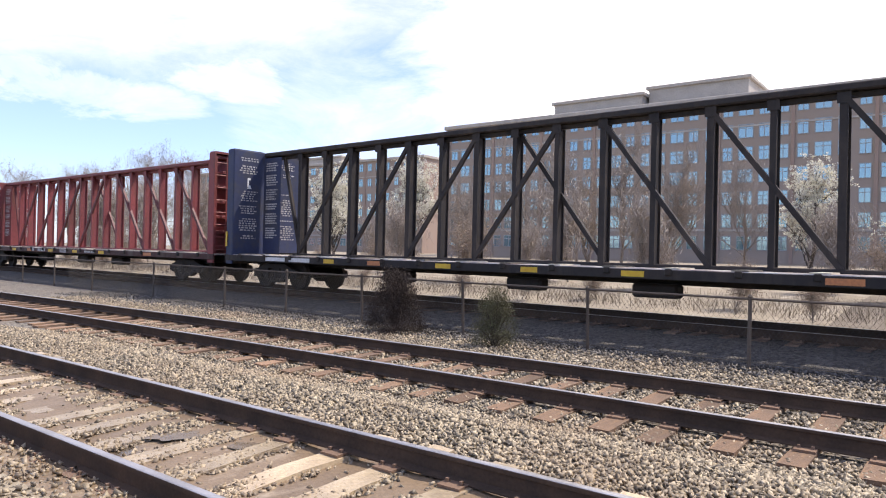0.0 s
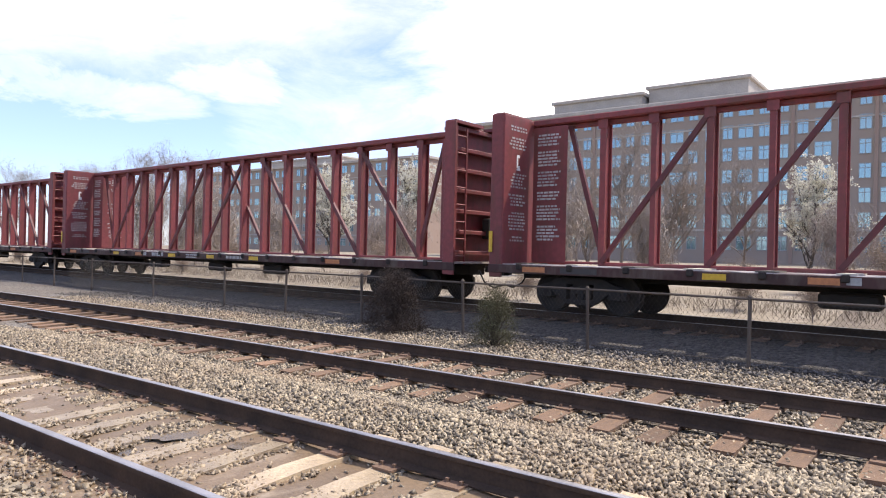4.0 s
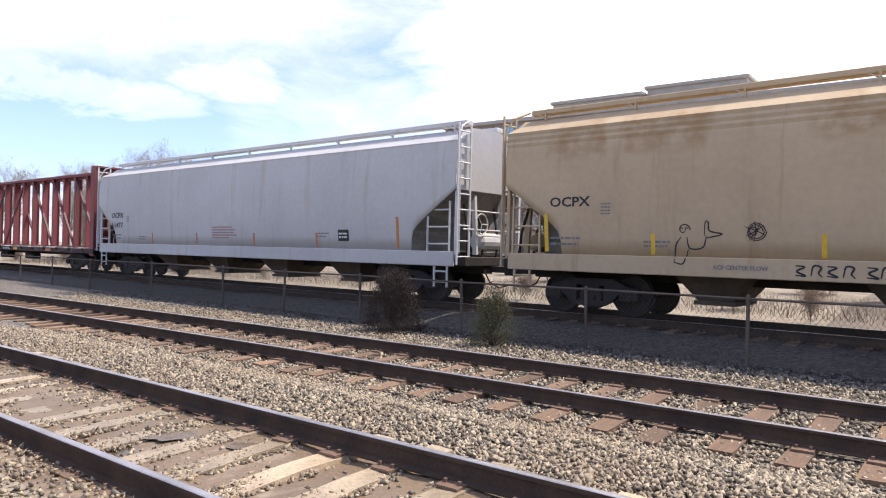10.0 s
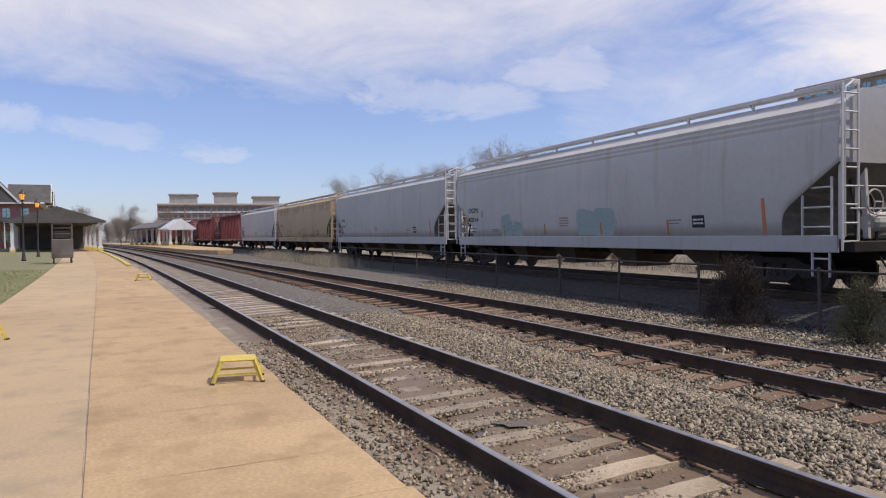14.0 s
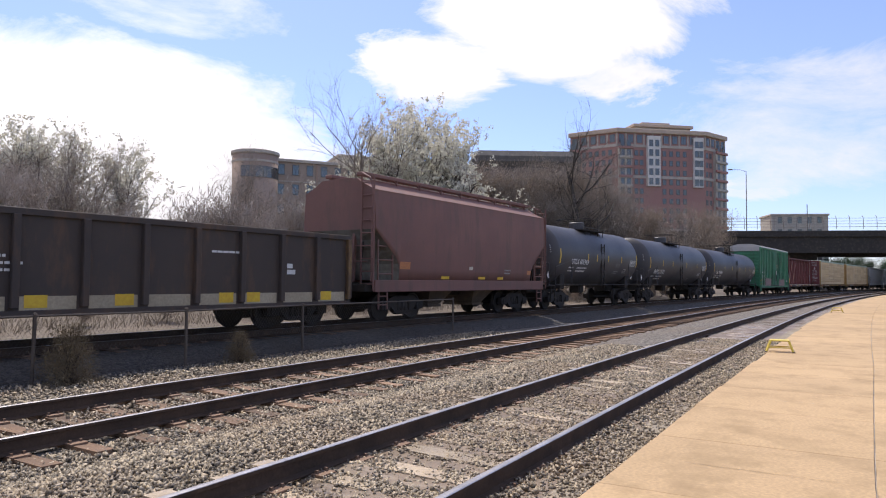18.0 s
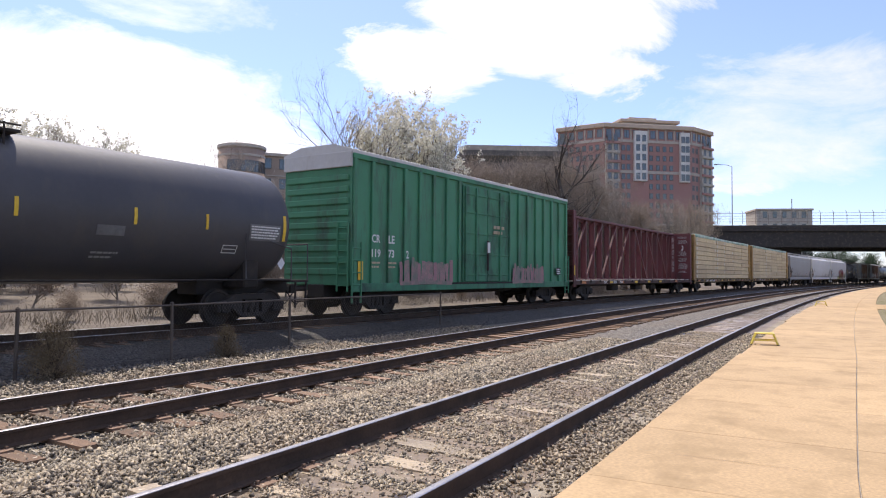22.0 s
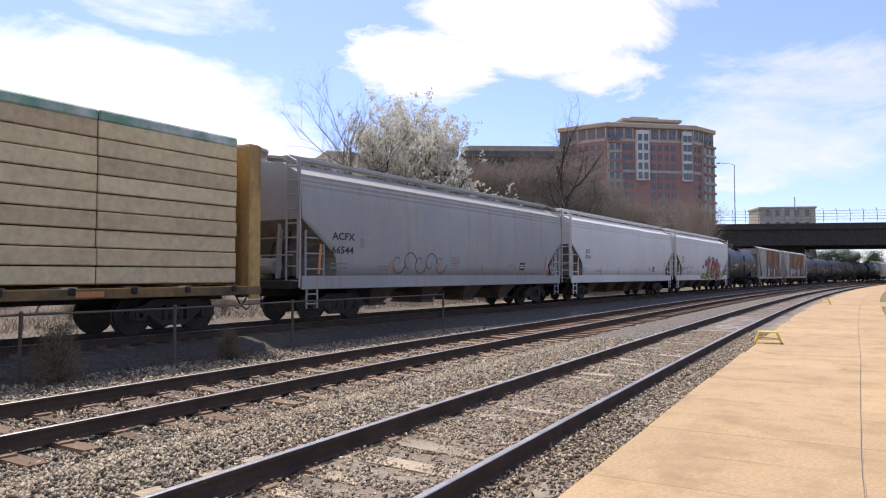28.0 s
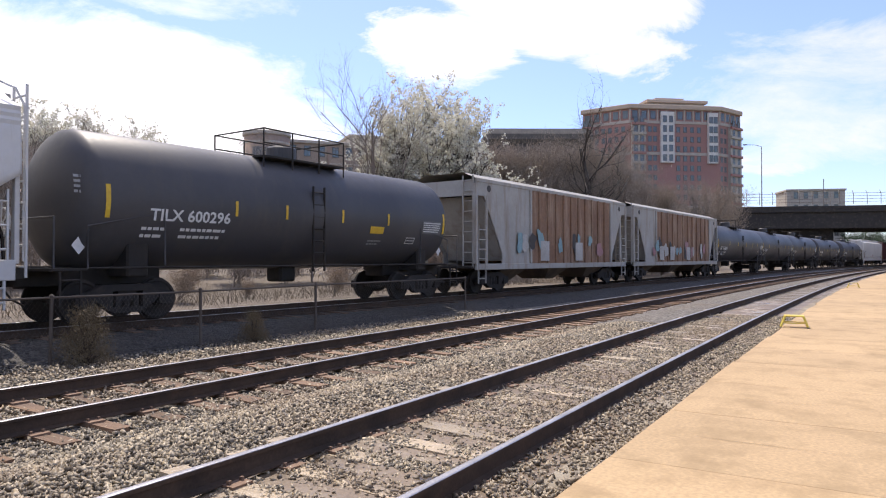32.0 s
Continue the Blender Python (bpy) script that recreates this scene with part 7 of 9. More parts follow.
    for pts, w in (([(5.22, 1.25), (5.18, 1.7), (5.28, 2.1), (5.6, 2.28), (5.82, 2.1), (5.9, 1.75), (5.65, 1.45), (5.5, 1.2)], 0.03), ([(5.5, 1.15), (5.85, 1.45), (6.1, 1.85), (6.28, 2.05), (6.1, 2.2), (6.0, 2.1)], 0.035), ([(6.3, 2.05), (6.2, 1.75), (5.9, 1.5), (5.6, 1.32)], 0.05), ([(6.35, 2.0), (6.7, 2.1), (7.0, 2.2), (7.05, 2.4)], 0.022), ([(7.05, 2.1), (7.2, 1.75), (7.35, 1.4), (7.2, 1.0)], 0.03),
                   ([(5.45, 1.05), (5.8, 1.3), (6.25, 1.5), (6.35, 1.2), (6.5, 0.98)], 0.05), ([(5.35, 1.0), (5.7, 1.15), (6.1, 1.2), (6.3, 0.98)], 0.05), ([(5.6, 0.98), (5.9, 1.08), (6.1, 0.98)], 0.045), ([(6.6, 1.0), (6.75, 1.15), (6.9, 1.02), (7.05, 1.12)], 0.025)):
        line(bm, pts, w, 4, 0.0118)
    # small black tags at the other end
    for x in (-7.6, -6.0, -5.85):
        line(bm, [(x, 2.05), (x + 0.15, 2.2), (x + 0.25, 2.0), (x + 0.02, 1.92), (x + 0.2, 1.82), (x + 0.38, 1.95), (x + 0.1, 2.1)], 0.022, 4, 0.002)


spray(h_l, art_blue, [G_BLUE, G_RED, G_TEAL, G_CREAM, P_TXTB, G_PALEB, G_INK, G_CHALK], sill_side, "blue, teal and cream graffiti with black swirls")
place(opera_car("empty ochre centre-beam car with oval holes in its wall"), 228.62, 252.62)
maroon = place(centerbeam("empty maroon centre-beam flat car", P_MAROON, P_MAROON, MK), 252.62, 276.9)
place(gondola("dull black gondola car with outside posts", 9.0), 276.9, 295.0)
place(trough_hopper("short brown covered hopper with grimy sides"), 295.3, 307.8)
place(tank_car("black tank car with white lettering and yellow reflectors", 6.55, "UTLX", " 601969", tall=False, at=2.6, marks=(-0.30, -0.12, 0.12, 0.42)), 307.9, 321.0)
t_r = place(tank_car("long black tank car with white lettering and a railed top platform", 7.92, "SHPX", " 210526", at=2.3, low=1.86, tall=False, marks=(-0.52, -0.25, 0.16, 0.50)), 321.0, 336.85)
t_s = place(tank_car("long black tank car with a railed top platform", 9.3, "GATX", " 54246", at=2.1, low=2.02, tall=False, marks=(-0.49, -0.19, 0.13, 0.39, 0.59)), 336.85, 355.5)
place(box_car("green box car with rose graffiti and two plug doors", 8.75), 356.5, 373.9)
m_mark = place(copy_thing(maroon, Matrix()), 373.9, 397.8)
for word, x in (("DWC", -7.4), ("626", -5.9), ("768", -4.9)):
    fitted(m_mark, word, x, 0.89, 0.5, 0.15, P_TXTW, lambda z: 1.466)
lum = place(lumber_car("ochre centre-beam car loaded with wrapped lumber packs"), 397.8, 422.1)
for x, w in ((-8.0, 0.85), (-6.7, 0.6), (-5.5, 0.65)):
    bars(lum, x, 0.90, [w], 0.12, 0.0, P_TXTW, lambda z: 1.457, 5)
place(copy_thing(lum, Matrix()), 422.1, 446.7)
for word, x in (("TTZX", -8.2), ("855", -6.7), ("279", -5.7)):
    fitted(lum, word, x, 0.89, 0.5, 0.15, P_TXTW, lambda z: 1.466)
h_x = place(hopper_marks(smooth_hopper("pale grey covered hopper with faint bubble graffiti", P_GREYD, half=9.0), "ACFX", "66544", half=9.0, seed=41), 446.7, 465.6)


def art_outline(bm):
    for i in range(5):
        swirl(bm, -4.3 + 0.62 * i, 1.75, 0.42, 1.1, 0.02, 0, 0.002 + 0.001 * i, 1 if i % 2 else -1)


spray(h_x, art_outline, [P_DULL], bulge, "thin black bubble-letter outlines")
h_y = place(hopper_marks(smooth_hopper("white covered hopper with dark stencilled letters", P_WHITE, half=9.0), "", "", half=9.0, seed=51), 465.6, 484.2)
for word, z, w in (("A E X", 2.50, 0.54), ("8 2 8 3", 2.20, 0.66)):
    fitted(h_y, word, -6.95, z, w, 0.21, P_TXTB, bulge)
h_z = place(hopper_marks(smooth_hopper("white covered hopper with large red graffiti", P_WHITE, half=8.6, spots=(-8.8, -6.05, -2.3, 1.3, 4.4, 7.7)), "", "", half=8.6, seed=61), 484.2, 502.0)


RED_STROKES = (([(-0.12, 2.36), (0.45, 2.30), (1.15, 2.42), (1.72, 2.62)], 0.19), ([(1.08, 2.30), (1.02, 1.75), (0.72, 1.12)], 0.27), ([(2.12, 1.12), (2.10, 1.70), (2.28, 2.30)], 0.24),
               ([(2.20, 2.42), (2.85, 2.50), (3.12, 2.05), (2.90, 1.50), (2.45, 1.16)], 0.23), ([(4.25, 2.36), (3.80, 2.42), (3.58, 2.10), (3.95, 1.82), (4.30, 1.52), (4.05, 1.16), (3.42, 1.14)], 0.23),
               ([(4.20, 2.24), (4.72, 2.16), (5.00, 1.72), (4.92, 1.12)], 0.19))


def art_red(bm):
    rng = random.Random(8)
    for i in range(17):
        blob(bm, -1.1 + 0.47 * i, 1.24 + rng.uniform(-0.14, 0.42) * (1.0 if 1 < i < 15 else 0.4), rng.uniform(0.22, 0.40), rng.uniform(0.14, 0.28), 0.9, rng.uniform(-0.6, 0.6), 1, 0.0004 * i, rng, 0.35)
    for w, m, d in ((0.075, 2, 0.010), (0.03, 3, 0.013), (0.0, 0, 0.016)):
        for i, (pts, half) in enumerate(RED_STROKES):
            stroke(bm, pts, half + w, m, d + 0.0004 * i)
    for i, (pts, half) in enumerate(RED_STROKES):        # inner highlights and joints
        line(bm, [(x - 0.06, z + half * 0.55) for x, z in pts[:3]], 0.018, 3, 0.020 + 0.0003 * i)
        line(bm, [(x + half * 0.9, z - 0.02) for x, z in pts[1:]], 0.022, 2, 0.021 + 0.0003 * i)
    for cx, cz, rx, rz, t in ((1.62, 1.75, 0.16, 0.26, 0.3), (2.55, 1.85, 0.12, 0.30, 0.1), (3.55, 1.62, 0.16, 0.22, -0.5), (4.62, 1.62, 0.12, 0.25, 0.2), (1.55, 1.25, 0.25, 0.12, 0.2), (3.15, 1.2, 0.2, 0.14, 0.4)):
        blob(bm, cx, cz, rx, rz, 0.9, t, 1, 0.023, rng, 0.25)
    for cx, cz, rx, rz, t in ((-0.72, 2.02, 0.22, 0.13, -0.6), (-0.95, 1.20, 0.20, 0.08, 0.4), (-0.35, 1.42, 0.22, 0.07, 0.1), (0.25, 1.32, 0.26, 0.07, -0.2), (5.55, 1.42, 0.16, 0.06, 0.8), (5.95, 1.28, 0.18, 0.07, 0.3), (6.30, 1.62, 0.14, 0.07, 0.9), (5.35, 2.20, 0.08, 0.13, 0.2), (2.0, 1.2, 0.12, 0.16, 0.6), (3.3, 1.5, 0.2, 0.05, 0.1), (4.5, 1.36, 0.3, 0.05, 0.1)):
        blob(bm, cx, cz, rx, rz, 0.9, t, 2, 0.025, rng, 0.25)
    for pts in ([(0.3, 2.60), (0.8, 2.70), (1.2, 2.72)], [(2.2, 2.74), (2.75, 2.84), (3.2, 2.66)], [(0.95, 2.92), (1.15, 2.80), (1.45, 2.84), (1.2, 2.95), (1.0, 2.86)], [(3.6, 2.66), (4.1, 2.72), (4.5, 2.52)], [(-1.2, 1.05), (-0.4, 1.12), (0.4, 1.05)]):
        line(bm, pts, 0.028, 2, 0.026)


for word, z, w in (("A E X", 2.54, 0.54), ("8 2 9 1", 2.24, 0.66)):
    fitted(h_z, word, -6.93, z, w, 0.22, P_TXTB, bulge)


def art_scrawl(bm):
    rng = random.Random(4)
    for i in range(9):                                   # thin hand-sprayed tag with a long loop after it
        x = -7.1 + 0.19 * i
        line(bm, [(x + rng.uniform(0, 0.05), 1.98 + rng.uniform(-0.03, 0.05)), (x + rng.uniform(-0.02, 0.05), 1.80), (x + 0.12, 1.82 + rng.uniform(-0.04, 0.06)), (x + 0.13, 1.95), (x + 0.04, 1.90)], 0.013, 0, 0.0010 * i)
    line(bm, [(-5.45, 1.82), (-5.2, 2.02), (-4.85, 2.04), (-4.78, 1.90), (-5.1, 1.80), (-5.5, 1.88), (-5.3, 1.98), (-5.0, 1.96)], 0.012, 0, 0.012)
    line(bm, [(-7.0, 1.72), (-6.4, 1.76), (-5.7, 1.70)], 0.012, 0, 0.013)
    for i in range(3):
        line(bm, [(-4.5 + 0.19 * i, 2.05), (-4.58 + 0.19 * i, 1.92), (-4.42 + 0.19 * i, 1.90), (-4.40 + 0.19 * i, 2.0), (-4.5 + 0.19 * i, 1.97)], 0.012, 0, 0.014 + 0.001 * i)
    swirl(bm, -4.25, 1.70, 0.16, 1.3, 0.009, 0, 0.002, 1)


spray(h_z, art_scrawl, [G_INK], bulge, "thin grey scrawled lines")
spray(h_z, art_red, [G_RED, G_LIME, P_TXTB, G_CHALK], sill_side, "large dark red letters over lime spray paint")
place(tank_car("black tank car with white lettering and a yellow panel", 7.25, "TILX", "600296", marks=(-0.38, -0.16, 0.13, 0.41)), 501.75, 516.3)
place(ribbed_hopper("rust-brown ribbed hopper with pale ends and graffiti", 8.0, 3), 516.5, 533.0)
place(ribbed_hopper("grey-brown ribbed hopper with white patches", 9.2, 4, 3.7), 533.0, 551.6)
place(copy_thing(t_s, Matrix()), 551.6, 567.0)
place(copy_thing(t_s, Matrix()), 567.0, 582.4)
place(copy_thing(t_s, Matrix()), 582.4, 597.8)
place(copy_thing(t_s, Matrix()), 597.8, 618.6)
place(copy_thing(t_s, Matrix()), 618.6, 638.0)
place(copy_thing(h_white, Matrix()), 638.0, 658.8, "pale grey covered hopper far along the train")
place(copy_thing(maroon, Matrix()), 658.8, 683.1)


# ---------------------------------------------------------------- fence and shrubs beside the far track
def fence_y(x):
    return float(np.interp(x, [-60, -28, -15, -6, 3, 10, 21], [14.2, 13.2, 12.5, 12.0, 11.9, 11.75, 11.6]))


def make_fence():
    fence = thing("chain_link_fence", Matrix(), "low rusty chain-link fence with thin steel posts", "fence")
    xs = [20.9, 13.4, 9.9, 6.8, 3.35, 0.02, -3.04, -5.9, -8.9, -12.1, -15.2, -18.2, -22.6, -27.5, -31, -34.4, -37.8, -41.2, -44.6, -48]
    for x in xs:
        y = fence_y(x)
        bm = bmesh.new()
        lean = random.Random(int(x * 10)).uniform(-0.05, 0.05)
        rod(bm, [(x, y, -0.5), (x + lean, y, 0.85)], 0.032, 8)
        lathe(bm, [(0.04, 0.84), (0.04, 0.87), (0.015, 0.90)], 8, "z", (x + lean, y, 0))
        part("post", bm, M_POST, fence)
    bm = bmesh.new()
    rod(bm, [(x, fence_y(x), 0.83 + 0.015 * math.sin(x)) for x in xs], 0.022, 6)
    part("top_rail", bm, M_POST, fence)
    bm = bmesh.new()
    rod(bm, [(x, fence_y(x), -0.22 + 0.02 * math.sin(x * 1.7)) for x in xs[:-1]], 0.006, 4)
    part("tension_wire", bm, M_WIRE, fence)
    verts, faces = [], []
    pitch, z0, z1, r = 0.085, -0.3, 0.82, 0.0022
    for sgn in (-1, 1):
        x = -30.0
        while x < 20.8:
            xa, xb = (x, x + (z1 - z0) * 0.75) if sgn > 0 else (x + (z1 - z0) * 0.75, x)
            if max(xa, xb) < 20.9:
                k = len(verts)
                for px, pz in ((xa, z0), (xb, z1)):
                    y = fence_y(px) + sgn * 0.004
                    verts += [(px - r, y, pz), (px + r, y, pz), (px, y + 2 * r, pz)]
                faces += [(k, k + 1, k + 4, k + 3), (k + 1, k + 2, k + 5, k + 4), (k + 2, k, k + 3, k + 5)]
            x += pitch
    me = bpy.data.meshes.new("wire_mesh")
    me.from_pydata(verts, [], faces)
    tagged(shared("wire_mesh", me, M_WIRE, fence, "fine diagonal wire mesh"), kind="stuff")


make_fence()


def leaf_cloud(rng, centres, n, spread, size, twig=False, slim=0.045):
    """Small leaves or blossoms around the given tips."""
    c = centres[rng.integers(0, len(centres), n)] + rng.normal(size=(n, 3)) * spread
    a = rng.normal(size=(n, 3))
    if twig:
        a = a * 0.55 + np.array([0, 0, 0.9])
    a /= np.linalg.norm(a, axis=1)[:, None]
    b = np.cross(a, rng.normal(size=(n, 3)))
    b /= np.linalg.norm(b, axis=1)[:, None] + 1e-9
    s = size * rng.uniform(0.5, 1.3, (n, 1))
    w = slim if twig else 0.6
    v = np.stack([c - a * s, c + b * s * w, c + a * s, c - b * s * w], 1).reshape(-1, 3)
    return v, np.arange(4 * n)


def grow(rng, h, trunk_r, spread, levels, kids, first=0.25, up=0.35):
    """Branches as (points, r0, r1); returns them and the tips."""
    out, tips = [], []

    def branch(p, d, length, r, level):
        pts, q, dd = [p.copy()], p.copy(), d.copy()
        seg = 4 if level < 2 else 3
        for i in range(seg):
            dd = dd + rng.normal(size=3) * (0.10 + 0.07 * level) + np.array([0, 0, up * 0.12])
            dd /= np.linalg.norm(dd)
            q = q + dd * length / seg
            pts.append(q.copy())
        out.append((pts, r, r * (0.45 if level < levels else 0.25)))
        if level >= levels - 1:
            tips.extend(pts[1:])
        if level == levels:
            return
        for k in range(kids[level]):
            f = first + (1 - first) * (k + rng.uniform(0.2, 0.9)) / kids[level] if level == 0 else rng.uniform(0.25, 1.0)
            x = f * seg
            i = min(int(x), seg - 1)
            s = pts[i] + (pts[i + 1] - pts[i]) * (x - i)
            side = rng.normal(size=3)
            side[2] *= 0.3
            side /= np.linalg.norm(side)
            nd = side * spread + np.array([0, 0, 1.0]) * up + dd * 0.55
            nd /= np.linalg.norm(nd)
            branch(s, nd, length * rng.uniform(0.42, 0.66) * (1.0 if level else (1.1 - 0.35 * f)), max(0.006, r * (1 - 0.6 * f) * 0.55), level + 1)
    branch(np.zeros(3), np.array([rng.normal() * 0.05, rng.normal() * 0.05, 1.0]), h * 0.62, trunk_r, 0)
    return out, np.array(tips)


def tree(name, label, seed, h, trunk_r, spread, levels, kids, leaf, n, leaf_spread, leaf_size, first=0.25, up=0.45, bark=None, category="tree", twig=False, clumps=1.0):
    rng = np.random.default_rng(seed)
    root = thing(name, Matrix(), label, category)
    limbs, tips = grow(rng, h, trunk_r, spread, levels, kids, first, up)
    k = h / max(tips[:, 2].max(), 0.1)
    bm_t, bm_l = bmesh.new(), bmesh.new()
    for i, (pts, r0, r1) in enumerate(limbs):
        rod(bm_t if i == 0 else bm_l, [tuple(p * k) for p in pts], r0, 7 if i == 0 else 5 if r0 > 0.04 else 3, r1)
    part("trunk", bm_t, bark or M_BARK, root)
    part("branchwork", bm_l, bark or M_BARK, root, smooth=True)
    if n:
        picked = tips[rng.random(len(tips)) < clumps] if clumps < 1 else tips
        v, idx = leaf_cloud(rng, picked * k, n, leaf_spread, leaf_size, twig)
        v[:, 2] = np.maximum(v[:, 2], 0.05)
        shared("crown", raw_mesh("crown", v, 4, idx), leaf, root)
    return root


def plant(proto, spots, label=""):
    """Sets copies of a tree: (x, y, z, scale, turn)."""
    for i, (x, y, z, s, turn) in enumerate(spots):
        ob = proto if i == 0 else copy_thing(proto, Matrix())
        ob.matrix_world = pose(x, y, z, 0, 0, turn) @ Matrix.Scale(s, 4)
        if label:
            ob["label"] = label


def shrub(name, label, seed, h, r, n, size, leaf, wood):
    """Low bushy plant: stems fanning out from the foot, leaf sprays to the ground."""
    rng = np.random.default_rng(seed)
    root = thing(name, Matrix(), label, "shrub")
    t = rng.random(70)
    a = rng.uniform(0, math.tau, 70)
    rad = r * np.sqrt(rng.random(70)) * (1.05 - 0.75 * t ** 1.3)
    tips = np.stack([rad * np.cos(a), rad * np.sin(a), h * (0.06 + 0.92 * t)], -1)
    bm = bmesh.new()
    for p in tips[:46]:
        rod(bm, [(0, 0, 0), tuple(p * np.array([0.35, 0.35, 0.55])), tuple(p)], 0.018, 4, 0.004)
    part("stem", bm, wood, root)
    v, idx = leaf_cloud(rng, tips, n, 0.09 * r / 0.5, size * 1.5, True, 0.16)
    v[:, 2] = np.maximum(v[:, 2], 0.0)
    shared("crown", raw_mesh("crown", v, 4, idx), leaf, root)
    return root


pear = tree("blossom_tree", "pear tree covered in white spring blossom", 3, 13.5, 0.20, 0.85, 3, (17, 10, 6), M_BLOSSOM, 12000, 0.12, 0.105, 0.10, 0.6, bark=M_BARKD, clumps=0.32)
plant(pear, [(41.6, 30.2, 0.2, 1.12, 0), (45.6, 28.2, 0.2, 1.22, 90), (47.2, 25.4, 0.2, 1.10, 200), (39.6, 30.3, 0.2, 0.86, 20), (44.0, 26.6, 0.2, 0.92, 300), (26.3, 51.7, 0.2, 0.95, 40), (29.6, 52.2, 0.2, 1.02, 250), (33.7, 49.6, 0.2, 0.94, 10), (33.8, 56.7, 0.2, 1.08, 330),
             (-7, 41, 0.3, 0.52, 10), (-2.5, 43, 0.3, 0.46, 80), (-38.5, 45, 0.3, 0.74, 150), (-45, 43, 0.3, 0.70, 230), (-50, 47, 0.3, 0.66, 30), (10, 46, 0.3, 0.60, 310)])
bare = tree("bare_tree", "tall bare tree with fine grey-brown twigs", 5, 17.0, 0.18, 0.7, 3, (14, 10, 8), M_TWIG, 4500, 0.25, 0.28, 0.2, 0.5, bark=M_BARK, twig=True, clumps=0.5)
bare_spots = [(55.2, 25.6), (57.4, 24.2), (59.6, 23.2), (53.8, 25.0), (61.5, 24.6), (56.5, 27.4), (54.4, 26.9), (58.6, 22.2), (60.3, 21.4), (56.4, 23.4)]
limbed = tree("bare_tree", "dark leafless tree with wide limbs behind the train", 52, 15.0, 0.26, 1.0, 3, (11, 7, 5), M_TWIG, 0, 0.2, 0.04, 0.18, 0.42, bark=M_BARKD)
plant(limbed, [(58.0, 19.9, 0.2, 1.14, 0), (86, 20.5, 0.2, 0.7, 60), (24, 44, 0.2, 0.75, 250)])
slim = tree("bare_tree", "slender bare tree with thin grey branches", 61, 15.0, 0.15, 0.5, 3, (14, 9, 6), M_TWIG, 0, 0.2, 0.04, 0.15, 0.40, bark=M_BARK)
plant(slim, [(38.1, 27.3, 0.2, 1.04, 130), (31.5, 33.5, 0.2, 0.62, 20)])
plant(bare, [(x, y, 0.2, 0.72 + 0.03 * (k % 3), 53 * k) for k, (x, y) in enumerate(bare_spots)] + [(-22, 39, 0.3, 0.56, 300), (-17.5, 41, 0.3, 0.60, 170), (-31, 43, 0.3, 0.50, 20), (-9.5, 38, 0.3, 0.44, 90), (-26, 37, 0.3, 0.40, 140), (24.5, 40, 0.3, 0.62, 80), (28, 43, 0.3, 0.66, 160), (0.5, 37, 0.3, 0.50, 30), (7, 39, 0.3, 0.55, 130), (15, 38, 0.3, 0.52, 220), (21, 41, 0.3, 0.55, 10), (-14, 40, 0.3, 0.52, 200), (66.1, 30.3, 0.2, 0.74, 76), (58.7, 25.5, 0.2, 0.64, 352), (60.8, 24.6, 0.2, 0.71, 158), (65.8, 24.3, 0.2, 0.72, 247), (68.2, 22.4, 0.2, 0.76, 82), (65.0, 19.2, 0.2, 0.71, 24), (71.2, 19.0, 0.2, 0.63, 41), (70.5, 15.5, 0.2, 0.56, 307), (65.3, 12.2, 0.2, 0.55, 273), (43.5, 45.0, 0.2, 0.8, 77), (66, 21, 0.2, 0.9, 120), (73, 22, 0.2, 0.8, 40), (-19, 38, 0.3, 0.5, 60), (3, 40, 0.3, 0.6, 10), (-27, 45, 0.3, 0.64, 70), (14, 47, 0.3, 0.62, 70), (58, 30, 0.3, 0.75, 200)])
budding = tree("budding_tree", "tree with reddish-brown buds and young leaves", 8, 12.0, 0.18, 0.75, 3, (16, 10, 7), M_BUD, 7500, 0.22, 0.22, 0.10, 0.5, bark=M_BARK, twig=True, clumps=0.6)
